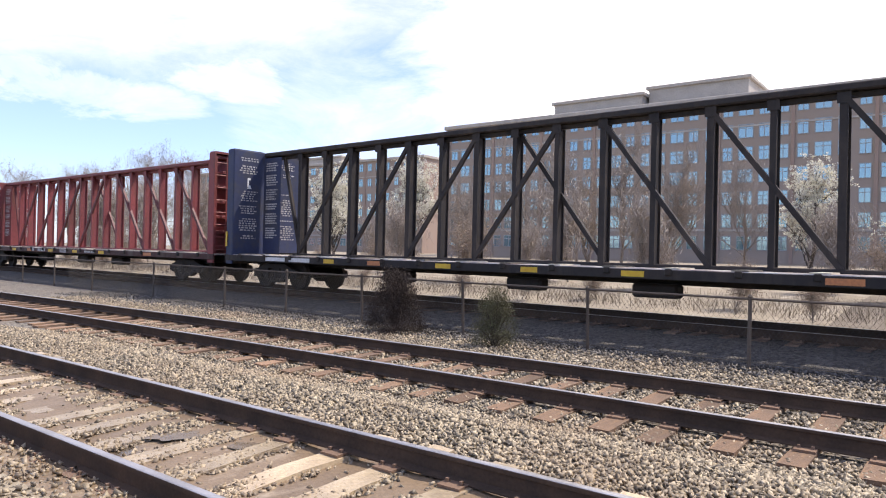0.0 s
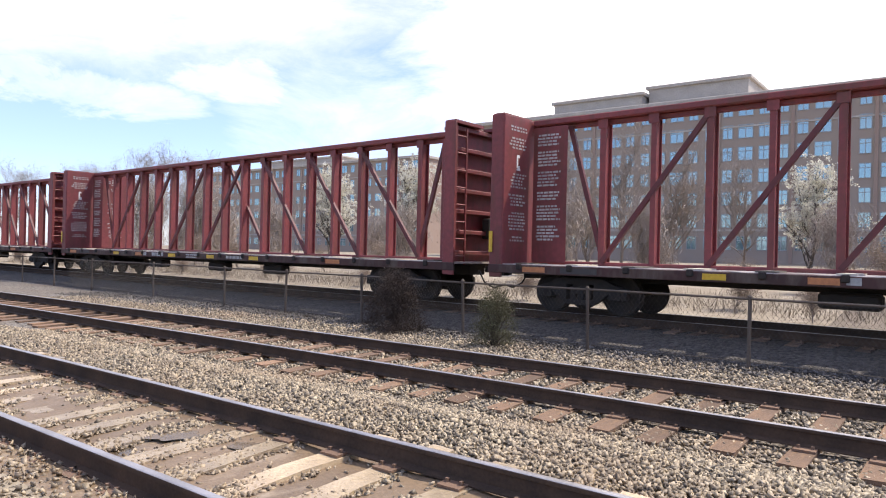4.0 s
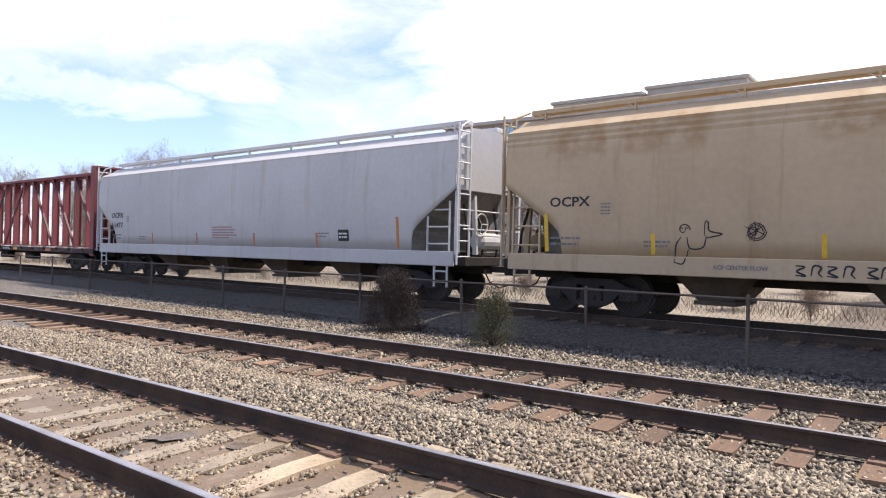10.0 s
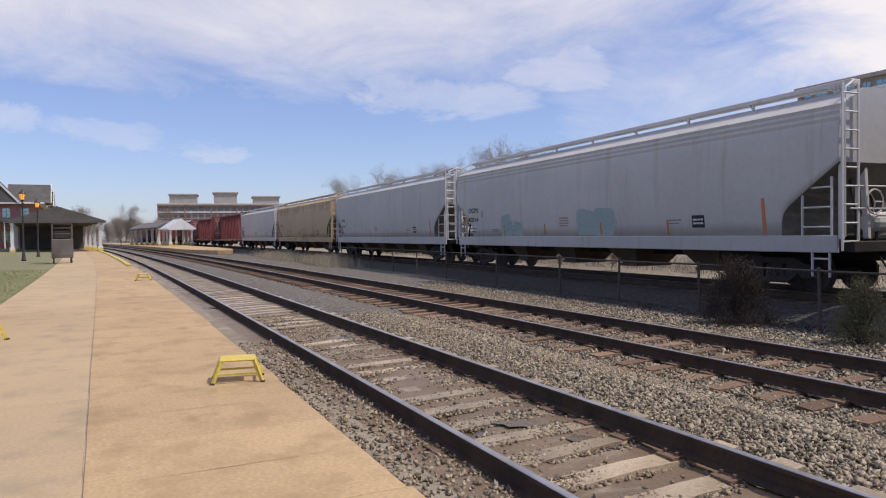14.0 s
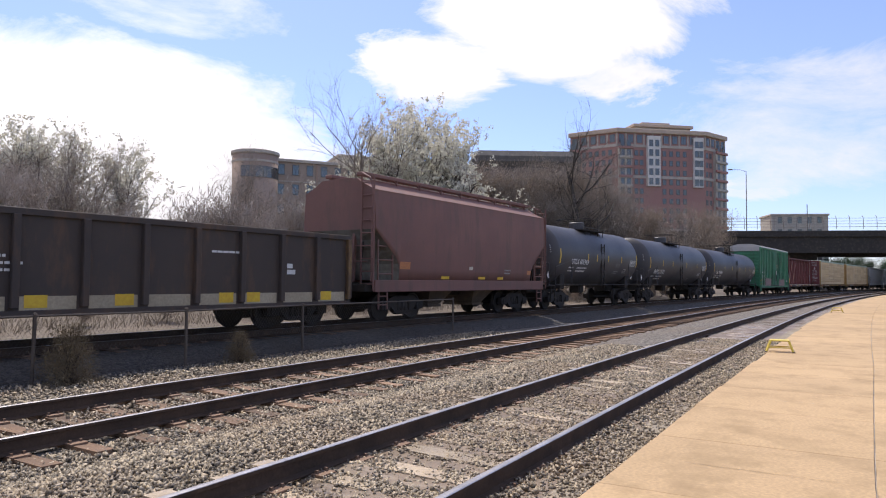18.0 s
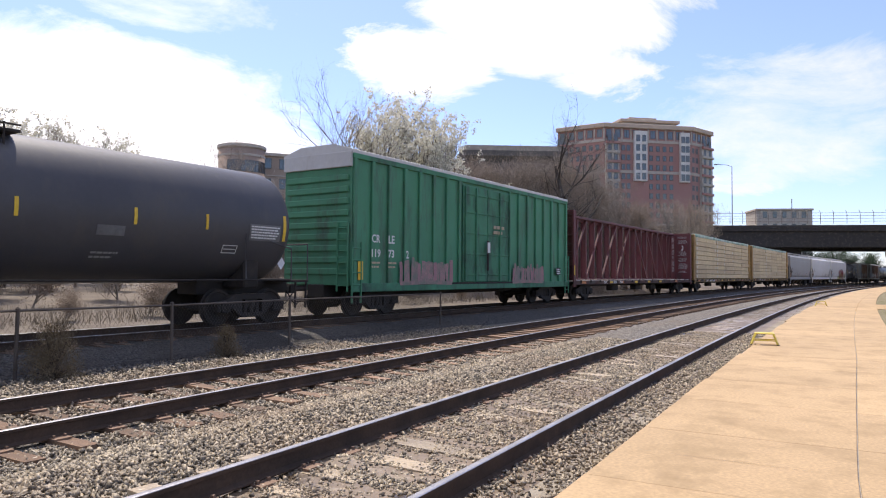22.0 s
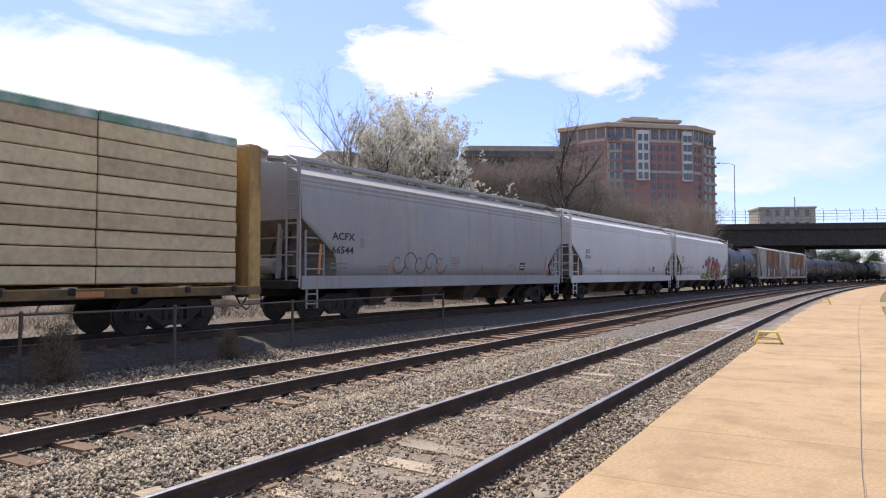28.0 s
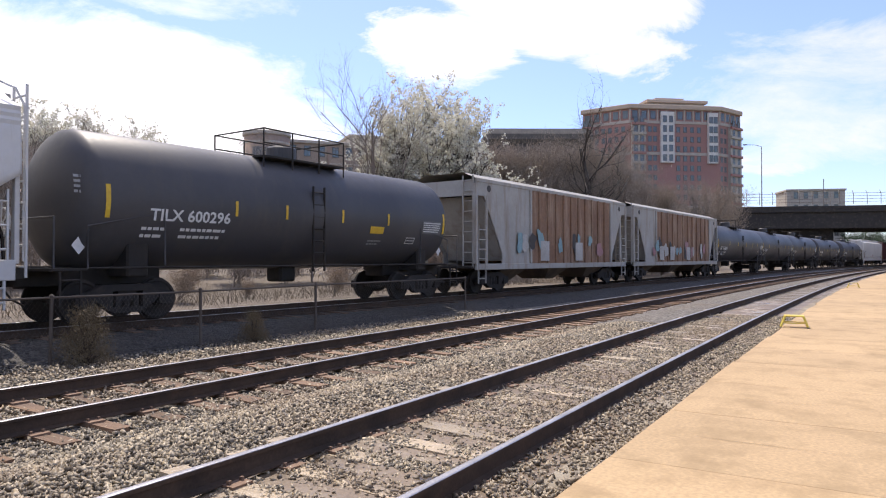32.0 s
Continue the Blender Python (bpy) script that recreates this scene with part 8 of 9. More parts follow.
plant(budding, [(x + 1.2, y + 1.0, 0.2, 1.00 + 0.05 * (k % 3), 71 * k) for k, (x, y) in enumerate(bare_spots)] + [(-14, 38, 0.2, 0.55, 210), (-20, 42, 0.2, 0.62, 320), (-28, 40, 0.2, 0.5, 60), (22, 43, 0.2, 0.8, 200), (3.5, 36, 0.2, 0.62, 10), (11, 38, 0.2, 0.66, 100), (18, 37, 0.2, 0.62, 190), (24, 39, 0.2, 0.66, 280), (68.8, 33.1, 0.2, 1.11, 46), (69.7, 31.1, 0.2, 1.14, 106), (66.5, 28.8, 0.2, 1.08, 174), (73.1, 28.9, 0.2, 1.01, 262), (65.1, 24.1, 0.2, 0.98, 312), (62.6, 21.4, 0.2, 0.89, 185), (75.1, 23.9, 0.2, 1.13, 75), (74.0, 21.8, 0.2, 0.95, 174), (65.6, 17.1, 0.2, 0.77, 141), (67.2, 15.6, 0.2, 0.77, 359), (76.6, 15.7, 0.2, 0.83, 279), (72.4, 13.0, 0.2, 0.81, 47), (78.1, 13.0, 0.2, 0.84, 159), (94.0, 19.6, 0.2, 0.78, 351), (97.9, 17.7, 0.2, 0.94, 162), (115.2, 18.7, 0.2, 0.97, 156), (59, 24, 0.2, 0.88, 0), (63.2, 30.0, 0.2, 0.95, 20), (67.7, 29.9, 0.2, 1.03, 110), (66.7, 27.2, 0.2, 0.99, 200), (70.3, 26.1, 0.2, 0.99, 290), (74.0, 24.7, 0.2, 0.86, 45), (76.7, 22.7, 0.2, 0.82, 170), (55, 25.5, 0.2, 0.77, 100), (62, 26, 0.2, 0.90, 250), (66, 25, 0.2, 0.90, 10), (70, 24, 0.2, 0.77, 75), (77, 23, 0.2, 0.73, 20), (84, 22, 0.2, 0.73, 130), (74, 27, 0.2, 0.86, 230), (90, 20, 0.2, 0.69, 20), (97, 21, 0.2, 0.77, 320), (64, 21, 0.2, 0.60, 200), (80, 19, 0.2, 0.52, 100), (-103, 60, 0.5, 1.55, 0), (-95, 64, 0.5, 1.4, 90), (-114, 58, 0.5, 1.35, 30), (-125, 56, 0.5, 1.3, 210), (-134, 50, 0.5, 1.35, 300), (-137, 45, 0.5, 1.2, 100),
                (92, 25, 0.3, 0.75, 50), (101, 25, 0.4, 0.75, 170), (112, 26, 0.4, 0.75, 220), (-215, -26, 0, 1.3, 30), (-205, -14, 0, 1.0, 80), (-235, -20, 0, 1.4, 130), (-225, -8, 0, 1.0, 200), (-240, 4, 0, 1.1, 260), (-150, -40, 0, 0.9, 30), (-165, 2, 0, 0.5, 80), (-180, -6, 0, 0.8, 10), (-200, 14, 0, 0.9, 10), (122, -24, 4.5, 0.7, 60), (108, -20, 4, 0.6, 10), (95, -24, 4, 0.62, 100), (140, -32, 5, 0.8, 200)])
brush = tree("brush", "thicket of bare brown shrubs behind the tracks", 12, 5.2, 0.05, 0.85, 2, (20, 10), M_TWIG, 5000, 0.30, 0.28, 0.03, 0.5, bark=M_BARK, category="shrub", twig=True)
rb = random.Random(21)
rw = random.Random(5)
plant(brush, [(-64 + 2.6 * i + rb.uniform(-1, 1), y3(-64 + 2.6 * i) + 12.5 + rb.uniform(-2.5, 5.0), 0.1, rb.uniform(0.65, 1.3) * (0.7 if -40 < -64 + 2.6 * i < 10 else 1.0), rb.uniform(0, 360)) for i in range(66) if i % 2 or not -40 < -64 + 2.6 * i < 4] + [(-250 - 3.0 * (k % 4), -46 + 3.2 * k, 0, rw.uniform(1.3, 1.9), rw.uniform(0, 360)) for k in range(20)] + [(19 + 2.3 * k + rw.uniform(-0.8, 0.8), 37.5 - 0.62 * k + rw.uniform(-1.5, 3.0), 0.1, rw.uniform(0.8, 1.25), rw.uniform(0, 360)) for k in range(16)] + [(148 + rw.uniform(-6, 12), -13 - 2.2 * k, 0, rw.uniform(1.0, 1.7), rw.uniform(0, 360)) for k in range(10)])
brush2 = tree("brush", "leafing grey-green shrub behind the tracks", 14, 3.6, 0.05, 0.85, 2, (18, 9), M_BUD, 6500, 0.3, 0.045, 0.03, 0.5, category="shrub")
plant(brush2, [(-60 + 5.1 * i + rb.uniform(-2, 2), y3(-60 + 5.1 * i) + 9.5 + rb.uniform(-1.0, 3.0), 0.1, rb.uniform(0.4, 0.9), rb.uniform(0, 360)) for i in range(32)] + [(-62 + 3.1 * i + rb.uniform(-1, 1), y3(-62 + 3.1 * i) + 5.0 + rb.uniform(-0.6, 2.0), -0.1, rb.uniform(0.22, 0.45), rb.uniform(0, 360)) for i in range(44)])
plant(shrub("dead_shrub", "dead brown cedar shrub by the fence", 31, 1.3, 0.62, 26000, 0.021, M_DEAD, M_DEAD), [(-10.3, 11.5, -0.36, 1.0, 0)])
plant(shrub("cedar_shrub", "small green cedar shrub by the fence", 33, 1.12, 0.46, 11000, 0.018, M_CEDAR, M_DEAD), [(-7.4, 11.1, -0.36, 1.0, 0)])
plant(shrub("cedar_shrub", "small browned cedar shrub by the fence", 36, 1.05, 0.50, 9000, 0.02, M_BROWNLEAF, M_DEAD), [(7.2, 11.4, -0.36, 0.95, 120), (10.9, 11.25, -0.36, 0.66, 200)])
pine = tree("evergreen_tree", "dark evergreen tree beyond the bridge", 40, 11.0, 0.2, 0.7, 2, (26, 8), M_PINE, 9000, 0.5, 0.14, 0.05, 0.15)
plant(pine, [(262, -6, 0, 0.9, 10), (270, 4, 0, 1.0, 70), (256, -11, 0, 0.8, 130), (276, -3, 0, 1.1, 200), (284, 10, 0, 1.1, 250), (266, -13, 0, 0.9, 310), (250, 2, 0, 0.8, 30), (226, -38, 0, 1.1, 0), (238, -30, 0, 0.9, 90), (232, -46, 0, 1.2, 40)])


# ---------------------------------------------------------------- grass
def tufts(name, n, area, h, material, seed, label):
    """Grass blades: area(rng, n) gives their feet."""
    rng = np.random.default_rng(seed)
    foot = area(rng, n)
    a = rng.uniform(0, math.tau, n)
    w = 0.006 + 0.006 * rng.random(n)
    hh = h * rng.uniform(0.4, 1.2, n)
    lean = rng.normal(size=(n, 2)) * hh[:, None] * 0.4
    d = np.stack([np.cos(a) * w, np.sin(a) * w, np.zeros(n)], -1)
    tip = foot + np.stack([lean[:, 0], lean[:, 1], hh], -1)
    v = np.stack([foot - d, foot + d, tip], 1).reshape(-1, 3)
    ob = shared(name, raw_mesh(name, v, 3, np.arange(3 * n)), material)
    return tagged(ob, label, "grass", kind="stuff")


def lawn_left(rng, n):
    x = -7 - 36 * rng.random(n) ** 1.5
    u = -2.6 - 7 * rng.random(n)
    u = np.where((x > -19.1) & (x < -13.6) & (u > -5.6), u - 3.1, u)
    y = u + np.array([bend(v) for v in x])
    return np.stack([x, y, np.array([hill(a, b) for a, b in zip(x, u)]) - 0.03], -1)


def lawn_right(rng, n):
    x = 9 + 45 * rng.random(n) ** 1.4
    u = -1.4 - 10 * rng.random(n) ** 0.8
    y = u + np.array([bend(v) for v in x])
    return np.stack([x, y, np.array([hill(a, b) for a, b in zip(x, u)]) - 0.03], -1)


def weeds_far(rng, n):
    x = rng.uniform(-60, 60, n)
    y = np.array([y3(v) for v in x]) + 5.2 + 5.5 * rng.random(n)
    return np.stack([x, y, np.full(n, -0.1)], -1)


def weeds_left(rng, n):
    x = np.where(rng.random(n) < 0.5, rng.normal(-45, 2.2, n), rng.normal(-60, 4.5, n))
    y = np.array([y3(v) for v in x]) - 2.6 - 2.0 * rng.random(n)
    return np.stack([x, y, np.full(n, -0.35)], -1)


tufts("grass", 60000, lawn_left, 0.045, M_BLADE, 1, "short spring grass beside the platform")
tufts("grass", 60000, lawn_right, 0.045, M_BLADE, 2, "short spring grass on the bank beside the platform")
tufts("dry_grass", 30000, weeds_far, 0.55, M_STRAW, 3, "straw-coloured dry grass behind the far track")
tufts("dry_grass", 6000, weeds_left, 0.8, M_WEED, 4, "tall straw-coloured weeds beside the far track")


# ---------------------------------------------------------------- platform furniture
def step_stool(m):
    st = thing("step_stool", m, "yellow-painted steel step stool on the platform", "step stool", "step stools on the platform")
    part("step", boxed(-0.20, 0.20, -0.16, 0.16, 0.235, 0.262, w=0.012), M_YELLOW, st)
    for sx in (-1, 1):
        for sy in (-1, 1):
            bm = bmesh.new()
            beam(bm, (sx * 0.18, sy * 0.14, 0.24), (sx * 0.27, sy * 0.20, 0.0), 0.035, 0.035)
            lg = part("leg", bm, M_YELLOW, st)
            part("rubber_foot", boxed(sx * 0.27 - 0.025, sx * 0.27 + 0.025, sy * 0.20 - 0.025, sy * 0.20 + 0.025, 0.0, 0.02, w=0.004), M_BLACKIRON, lg)
    for sx in (-1, 1):
        bm = bmesh.new()
        beam(bm, (sx * 0.235, -0.175, 0.10), (sx * 0.235, 0.175, 0.10), 0.022, 0.022)
        part("brace", bm, M_YELLOW, st)
    for sy in (-1, 1):
        bm = bmesh.new()
        beam(bm, (-0.235, sy * 0.175, 0.10), (0.235, sy * 0.175, 0.10), 0.022, 0.022)
        part("brace", bm, M_YELLOW, st)
    return st


stool = step_stool(pose(-8.2, 1.15, 0, 0, 0, 80))
copy_thing(stool, pose(-13.25, -2.12, 0, 0, 0, 70) @ Matrix.Scale(1.3, 4))["label"] = "larger yellow-painted steel step stool by the shelter"
for x, y, a in ((-29.1, 0.97, 82), (17.05, 1.2, 95), (41.1, 0.30, 90)):
    copy_thing(stool, pose(x, y, 0, 0, 0, a))


def street_lamp(m):
    lp = thing("street_lamp", m, "dark lantern lamp post with a lit amber lamp", "street lamp", "lamp posts along the platform")
    bm = bmesh.new()
    lathe(bm, [(0.17, 0.0), (0.17, 0.10), (0.13, 0.16), (0.12, 0.45), (0.085, 0.62), (0.07, 0.75), (0.055, 4.35), (0.075, 4.40), (0.05, 4.46)], 14)
    part("post", bm, M_BLACKIRON, lp, smooth=True)
    bm = bmesh.new()
    rod(bm, [(-0.22, 0, 4.28), (0.22, 0, 4.28)], 0.018, 6)
    lathe(bm, [(0.02, -0.24), (0.11, -0.22), (0.11, -0.14), (0.02, -0.12)], 10, "x", (0.40, 0, 4.22))
    part("cross_arm", bm, M_BLACKIRON, lp)
    bm = bmesh.new()
    lathe(bm, [(0.06, 4.44), (0.12, 4.52), (0.13, 4.56)], 8)
    ln = part("lantern_base", bm, M_BLACKIRON, lp)
    bm = bmesh.new()
    lathe(bm, [(0.125, 4.56), (0.205, 4.98)], 8)
    part("lantern_glass", bm, M_LAMP, lp, "amber glowing lantern panes")
    for k in range(8):
        a = (k + 0.0) * math.tau / 8
        bm = bmesh.new()
        beam(bm, (0.13 * math.cos(a), 0.13 * math.sin(a), 4.55), (0.212 * math.cos(a), 0.212 * math.sin(a), 4.99), 0.018, 0.018)
        part("glazing_bar", bm, M_BLACKIRON, lp)
    bm = bmesh.new()
    lathe(bm, [(0.25, 4.97), (0.25, 5.01), (0.17, 5.14), (0.10, 5.22), (0.06, 5.26), (0.05, 5.32), (0.02, 5.36)], 16)
    part("lantern_roof", bm, M_BLACKIRON, lp)
    return lp


lamp = street_lamp(pose(-27.6, -5.5, 0.05, 0, 0, 10))
for x, y in ((-43.9, -5.78), (-60, -6.0), (-74, -6.2), (23.6, -4.25), (45.6, -5.4), (61, -6.6)):
    copy_thing(lamp, pose(x, y, hill(x, y - bend(x)) - 0.02, 0, 0, 15))


def shelter(m, length, depth):
    """Waiting shelter: dark frame, clouded panels, white dome roof. Its open front faces the track (+y)."""
    sh = thing("platform_shelter", m, "waiting shelter with dark frame, clouded panels and white domed roof", "shelter", "shelters on the platform")
    h = 2.64
    for x in (0, length / 2, length):
        for y in (0, -depth):
            if not (x == length / 2 and y == 0):
                part("post", boxed(x - 0.055, x + 0.055, y - 0.055, y + 0.055, 0, h, w=0.008), M_BLACKIRON, sh)
    part("fascia", boxed(-0.12, length + 0.12, -0.02, 0.10, h - 0.02, h + 0.20, w=0.01), M_BLACKIRON, sh)
    part("fascia", boxed(-0.12, length + 0.12, -depth - 0.10, -depth + 0.02, h - 0.02, h + 0.20, w=0.01), M_BLACKIRON, sh)
    for x in (-0.12, length + 0.02):
        part("fascia", boxed(x, x + 0.10, -depth - 0.1, 0.1, h - 0.02, h + 0.20, w=0.01), M_BLACKIRON, sh)
    for x in (0.0, length):
        part("side_panel", boxed(x - 0.012, x + 0.012, -depth + 0.05, -0.05, 0.38, h - 0.03, w=0), M_PANEL, sh)
        part("bottom_bar", boxed(x - 0.03, x + 0.03, -depth + 0.05, -0.05, 0.26, 0.38, w=0.006), M_BLACKIRON, sh)
        part("mullion", boxed(x - 0.03, x + 0.03, -depth / 2 - 0.035, -depth / 2 + 0.035, 0.38, h - 0.02, w=0.006), M_BLACKIRON, sh)
    for x0 in (0.0, length / 2):
        part("back_panel", boxed(x0 + 0.05, x0 + length / 2 - 0.05, -depth - 0.012, -depth + 0.012, 0.38, h - 0.03, w=0), M_PANEL, sh)
        part("bottom_bar", boxed(x0 + 0.05, x0 + length / 2 - 0.05, -depth - 0.03, -depth + 0.03, 0.26, 0.38, w=0.006), M_BLACKIRON, sh)
    bm = bmesh.new()
    n, k = 14, 8
    grid = [[bm.verts.new((-0.05 + (length + 0.1) * i / n, -depth - 0.05 + (depth + 0.1) * j / k,
                           h + 0.18 + 0.52 * (1 - abs(2 * i / n - 1) ** 2.6) * (1 - abs(2 * j / k - 1) ** 2.6))) for j in range(k + 1)] for i in range(n + 1)]
    for i in range(n):
        for j in range(k):
            bm.faces.new((grid[i][j], grid[i + 1][j], grid[i + 1][j + 1], grid[i][j + 1]))
    part("dome_roof", bm, M_DOME, sh, "white domed plastic roof", smooth=True)
    part("bench", boxed(0.5, length - 0.5, -depth + 0.15, -depth + 0.5, 0.42, 0.47, w=0.01), M_GALV, sh)
    for x in (0.7, length - 0.7):
        part("bench_leg", boxed(x - 0.03, x + 0.03, -depth + 0.2, -depth + 0.45, 0, 0.42, w=0.005), M_GALV, sh)
    return sh


def pad(x0, x1, y0, y1):
    tagged(part("shelter_pad", boxed(x0, x1, y0, y1, -0.2, 0.004, w=0.01), M_CONC), "tan concrete pad under the shelter", "pad", kind="structure")


pad(-19.0, -13.7, -5.4, -2.56)
shelter(pose(-18.0, -2.95, 0), 3.5, 1.9)
pad(39.0, 45.2, -5.8, -2.1)
shelter(pose(40.2, -2.62, 0.0, 0, 0, -3), 3.9, 1.75)


def baggage_cart(m):
    c = thing("baggage_cart", m, "grey metal baggage cart standing on the platform", "cart")
    part("box", boxed(-0.55, 0.55, -0.5, 0.5, 0.28, 1.25, w=0.03), M_GALV, c)
    for x in (-0.5, 0.5):
        for y in (-0.45, 0.45):
            part("corner_post", boxed(x - 0.03, x + 0.03, y - 0.03, y + 0.03, 0.25, 2.05, w=0.006), M_GALV, c)
    part("top_frame", boxed(-0.53, 0.53, -0.48, 0.48, 2.0, 2.06, w=0.01), M_BLACKIRON, c)
    for x in (-0.4, 0.4):
        for y in (-0.4, 0.4):
            bm = bmesh.new()
            lathe(bm, [(0.13, y - 0.04), (0.14, y), (0.13, y + 0.04)], 14, "y", (x, 0, 0.14))
            part("wheel", bm, M_BLACKIRON, c)
    part("door", boxed(0.552, 0.57, -0.42, 0.42, 0.4, 1.15, w=0.008), M_GALV, c)
    part("luggage", boxed(-0.42, 0.40, -0.38, 0.36, 1.25, 1.72, w=0.06), M_BLACKIRON, c)
    for z in (1.5, 1.8):
        part("side_rail", boxed(0.50, 0.53, -0.46, 0.46, z, z + 0.04, w=0.006), M_GALV, c)
    return c


baggage_cart(pose(-53.5, -3.1, 0, 0, 0, 4) @ Matrix.Scale(1.3, 4))


def edge_ramp():
    """Raised yellow strip along the platform's edge, far down the platform."""
    bm = bmesh.new()
    sweep(bm, [-132 + 4 * i for i in range(23)], [(1.22, 0.0), (1.26, 0.10), (1.50, 0.10), (1.54, 0.0)], bend, closed=True)
    tagged(part("edge_strip", bm, M_YELLOW), "raised yellow warning strip along the platform edge", "platform edge", kind="structure")


edge_ramp()


# ---------------------------------------------------------------- buildings
def window_mesh(w, h, t=0.09, back=0.05, pane=None):
    """Framed window in one piece: frame and glazing bars in front, panes set back."""
    bm = bmesh.new()
    xs = [-w / 2 - t, -w / 2, -0.045, 0.045, w / 2, w / 2 + t]
    zs = [-h / 2 - t, -h / 2, h / 2 - 0.55, h / 2 - 0.47, h / 2, h / 2 + t]
    g = [[bm.verts.new((x, -0.05, z)) for z in zs] for x in xs]
    for i in range(5):
        for j in range(5):
            c = [g[i][j], g[i + 1][j], g[i + 1][j + 1], g[i][j + 1]]
            if i in (1, 3) and j in (1, 3):
                d = [bm.verts.new((v.co.x, back - 0.05, v.co.z)) for v in c]
                bm.faces.new(d).material_index = 0
                for k in range(4):
                    bm.faces.new((c[k], c[(k + 1) % 4], d[(k + 1) % 4], d[k])).material_index = 1
            else:
                bm.faces.new(c).material_index = 1
    for (i0, j0), (i1, j1) in (((0, 0), (5, 0)), ((5, 0), (5, 5)), ((5, 5), (0, 5)), ((0, 5), (0, 0))):
        p, q = g[i0][j0].co, g[i1][j1].co
        n = [bm.verts.new((p.x, 0.08, p.z)), bm.verts.new((q.x, 0.08, q.z))]
        bm.faces.new((g[i0][j0], g[i1][j1], n[1], n[0])).material_index = 1
    return mesh_of("window", bm, [pane or M_WIN, M_FRAMEW if pane else M_FRAMEP])


ME_WINDOW, ME_WIDE = window_mesh(1.2, 1.75), window_mesh(1.8, 1.75)
M_WIN2 = glass("dim_window_glass", (0.10, 0.085, 0.08), ior=1.6)
ME_SMALL, ME_BAY, ME_TOP = window_mesh(0.95, 1.5, 0.16, pane=M_WIN2), window_mesh(1.1, 1.9, 0.12, pane=M_WIN2), window_mesh(1.6, 2.4, 0.1, pane=M_WIN2)


def office(name, label, m, length, depth, height, storeys, bay, first, brick, wide_every=4, crown=None, skip=0, dim=False):
    """Block with a windowed front along local x, front at local y = 0."""
    b = thing(name, m, label, "building")
    part("wall", boxed(0, length, 0, depth, -1, height, w=0), brick, b)
    part("cornice", boxed(-0.35, length + 0.35, -0.45, depth + 0.3, height - 0.1, height + 0.55, w=0.08), M_STONEP, b)
    part("band", boxed(-0.06, length + 0.06, -0.10, 0.3, first + 1.6, first + 1.95, w=0.02), M_STONEP, b)
    part("band", boxed(-0.06, length + 0.06, -0.12, 0.3, height - 4.1, height - 3.85, w=0.02), M_STONEP, b)
    n = int(length / bay)
    off = (length - n * bay) / 2 + bay / 2
    pitch = (height - 1.6 - first) / (storeys - 1) if storeys > 1 else 3.6
    for r in range(skip, storeys):
        for i in range(n):
            wide = i % wide_every == 1
            w = shared("window", (ME_BAY if dim else ME_WIDE if wide else ME_WINDOW), None, b)
            w.matrix_basis = pose(off + i * bay, -0.04, first + r * pitch)
    for i in range(0, n + 1, wide_every):
        x = off - bay / 2 + i * bay
        part("pilaster", boxed(x - 0.22, x + 0.22, -0.16, 0.02, 0, height - 0.1, w=0.02), brick, b)
    if crown:
        for x0, x1, y0, y1, hh in crown:
            pt = part("penthouse", boxed(x0, x1, y0, y1, height + 0.3, hh, w=0), M_STONEP, b)
            part("penthouse_cornice", boxed(x0 - 0.4, x1 + 0.4, y0 - 0.4, y1 + 0.4, hh, hh + 0.5, w=0.08), M_STONEP, pt)
    return b


office("office_building", "brown brick office block with rows of blue-reflecting windows", pose(-76, 100, 0), 126, 24, 23.6, 7, 2.35, 3.6, M_BRICK, 4,
       [(20.5, 35.5, 2.5, 20, 26.2), (36, 50.5, 4, 20, 27.2)])
office("office_building", "brown brick wing behind the office block", pose(-196, 128, 0), 92, 22, 24.0, 6, 3.0, 3.4, M_BRICK, 4, [(30, 60, 4, 18, 26.5)])
office("office_building", "brown brick block seen behind blossoming trees", pose(99, 101, 0, 0, 0, -37), 66, 20, 25.0, 6, 2.9, 3.4, M_BRICK, 4, [(18, 48, 3, 16, 27.4)], 2, dim=True)


def round_tower(m):
    t = thing("brick_tower", m, "round brick tower with a pale cornice", "building")
    bm = bmesh.new()
    lathe(bm, [(4.3, -1), (4.3, 25.2)], 32)
    part("wall", bm, M_BRICK, t, smooth=True)
    bm = bmesh.new()
    lathe(bm, [(4.35, 25.0), (4.6, 25.2), (4.6, 25.7), (4.1, 25.9)], 32)
    part("cornice", bm, M_STONEP, t)
    bm = bmesh.new()
    lathe(bm, [(4.42, 23.5), (4.42, 23.9)], 32)
    part("band", bm, M_STONEP, t)
    for k in range(10):
        a = 180 + 18 + 16 * k
        w = shared("window", ME_BAY, None, t)
        w.matrix_basis = pose(4.33 * math.cos(radians(a)), 4.33 * math.sin(radians(a)), 21.6, 0, 0, a + 90)
    return t


round_tower(pose(97, 98.5, 0))


M_PEACH = mat("peach_stone", (0.50, 0.40, 0.32), (0.44, 0.35, 0.28), 0.9, fine=6)
M_BRICKT = brick_mat("faded_red_brick", (0.40, 0.135, 0.118), (0.33, 0.112, 0.10), (0.34, 0.19, 0.17))


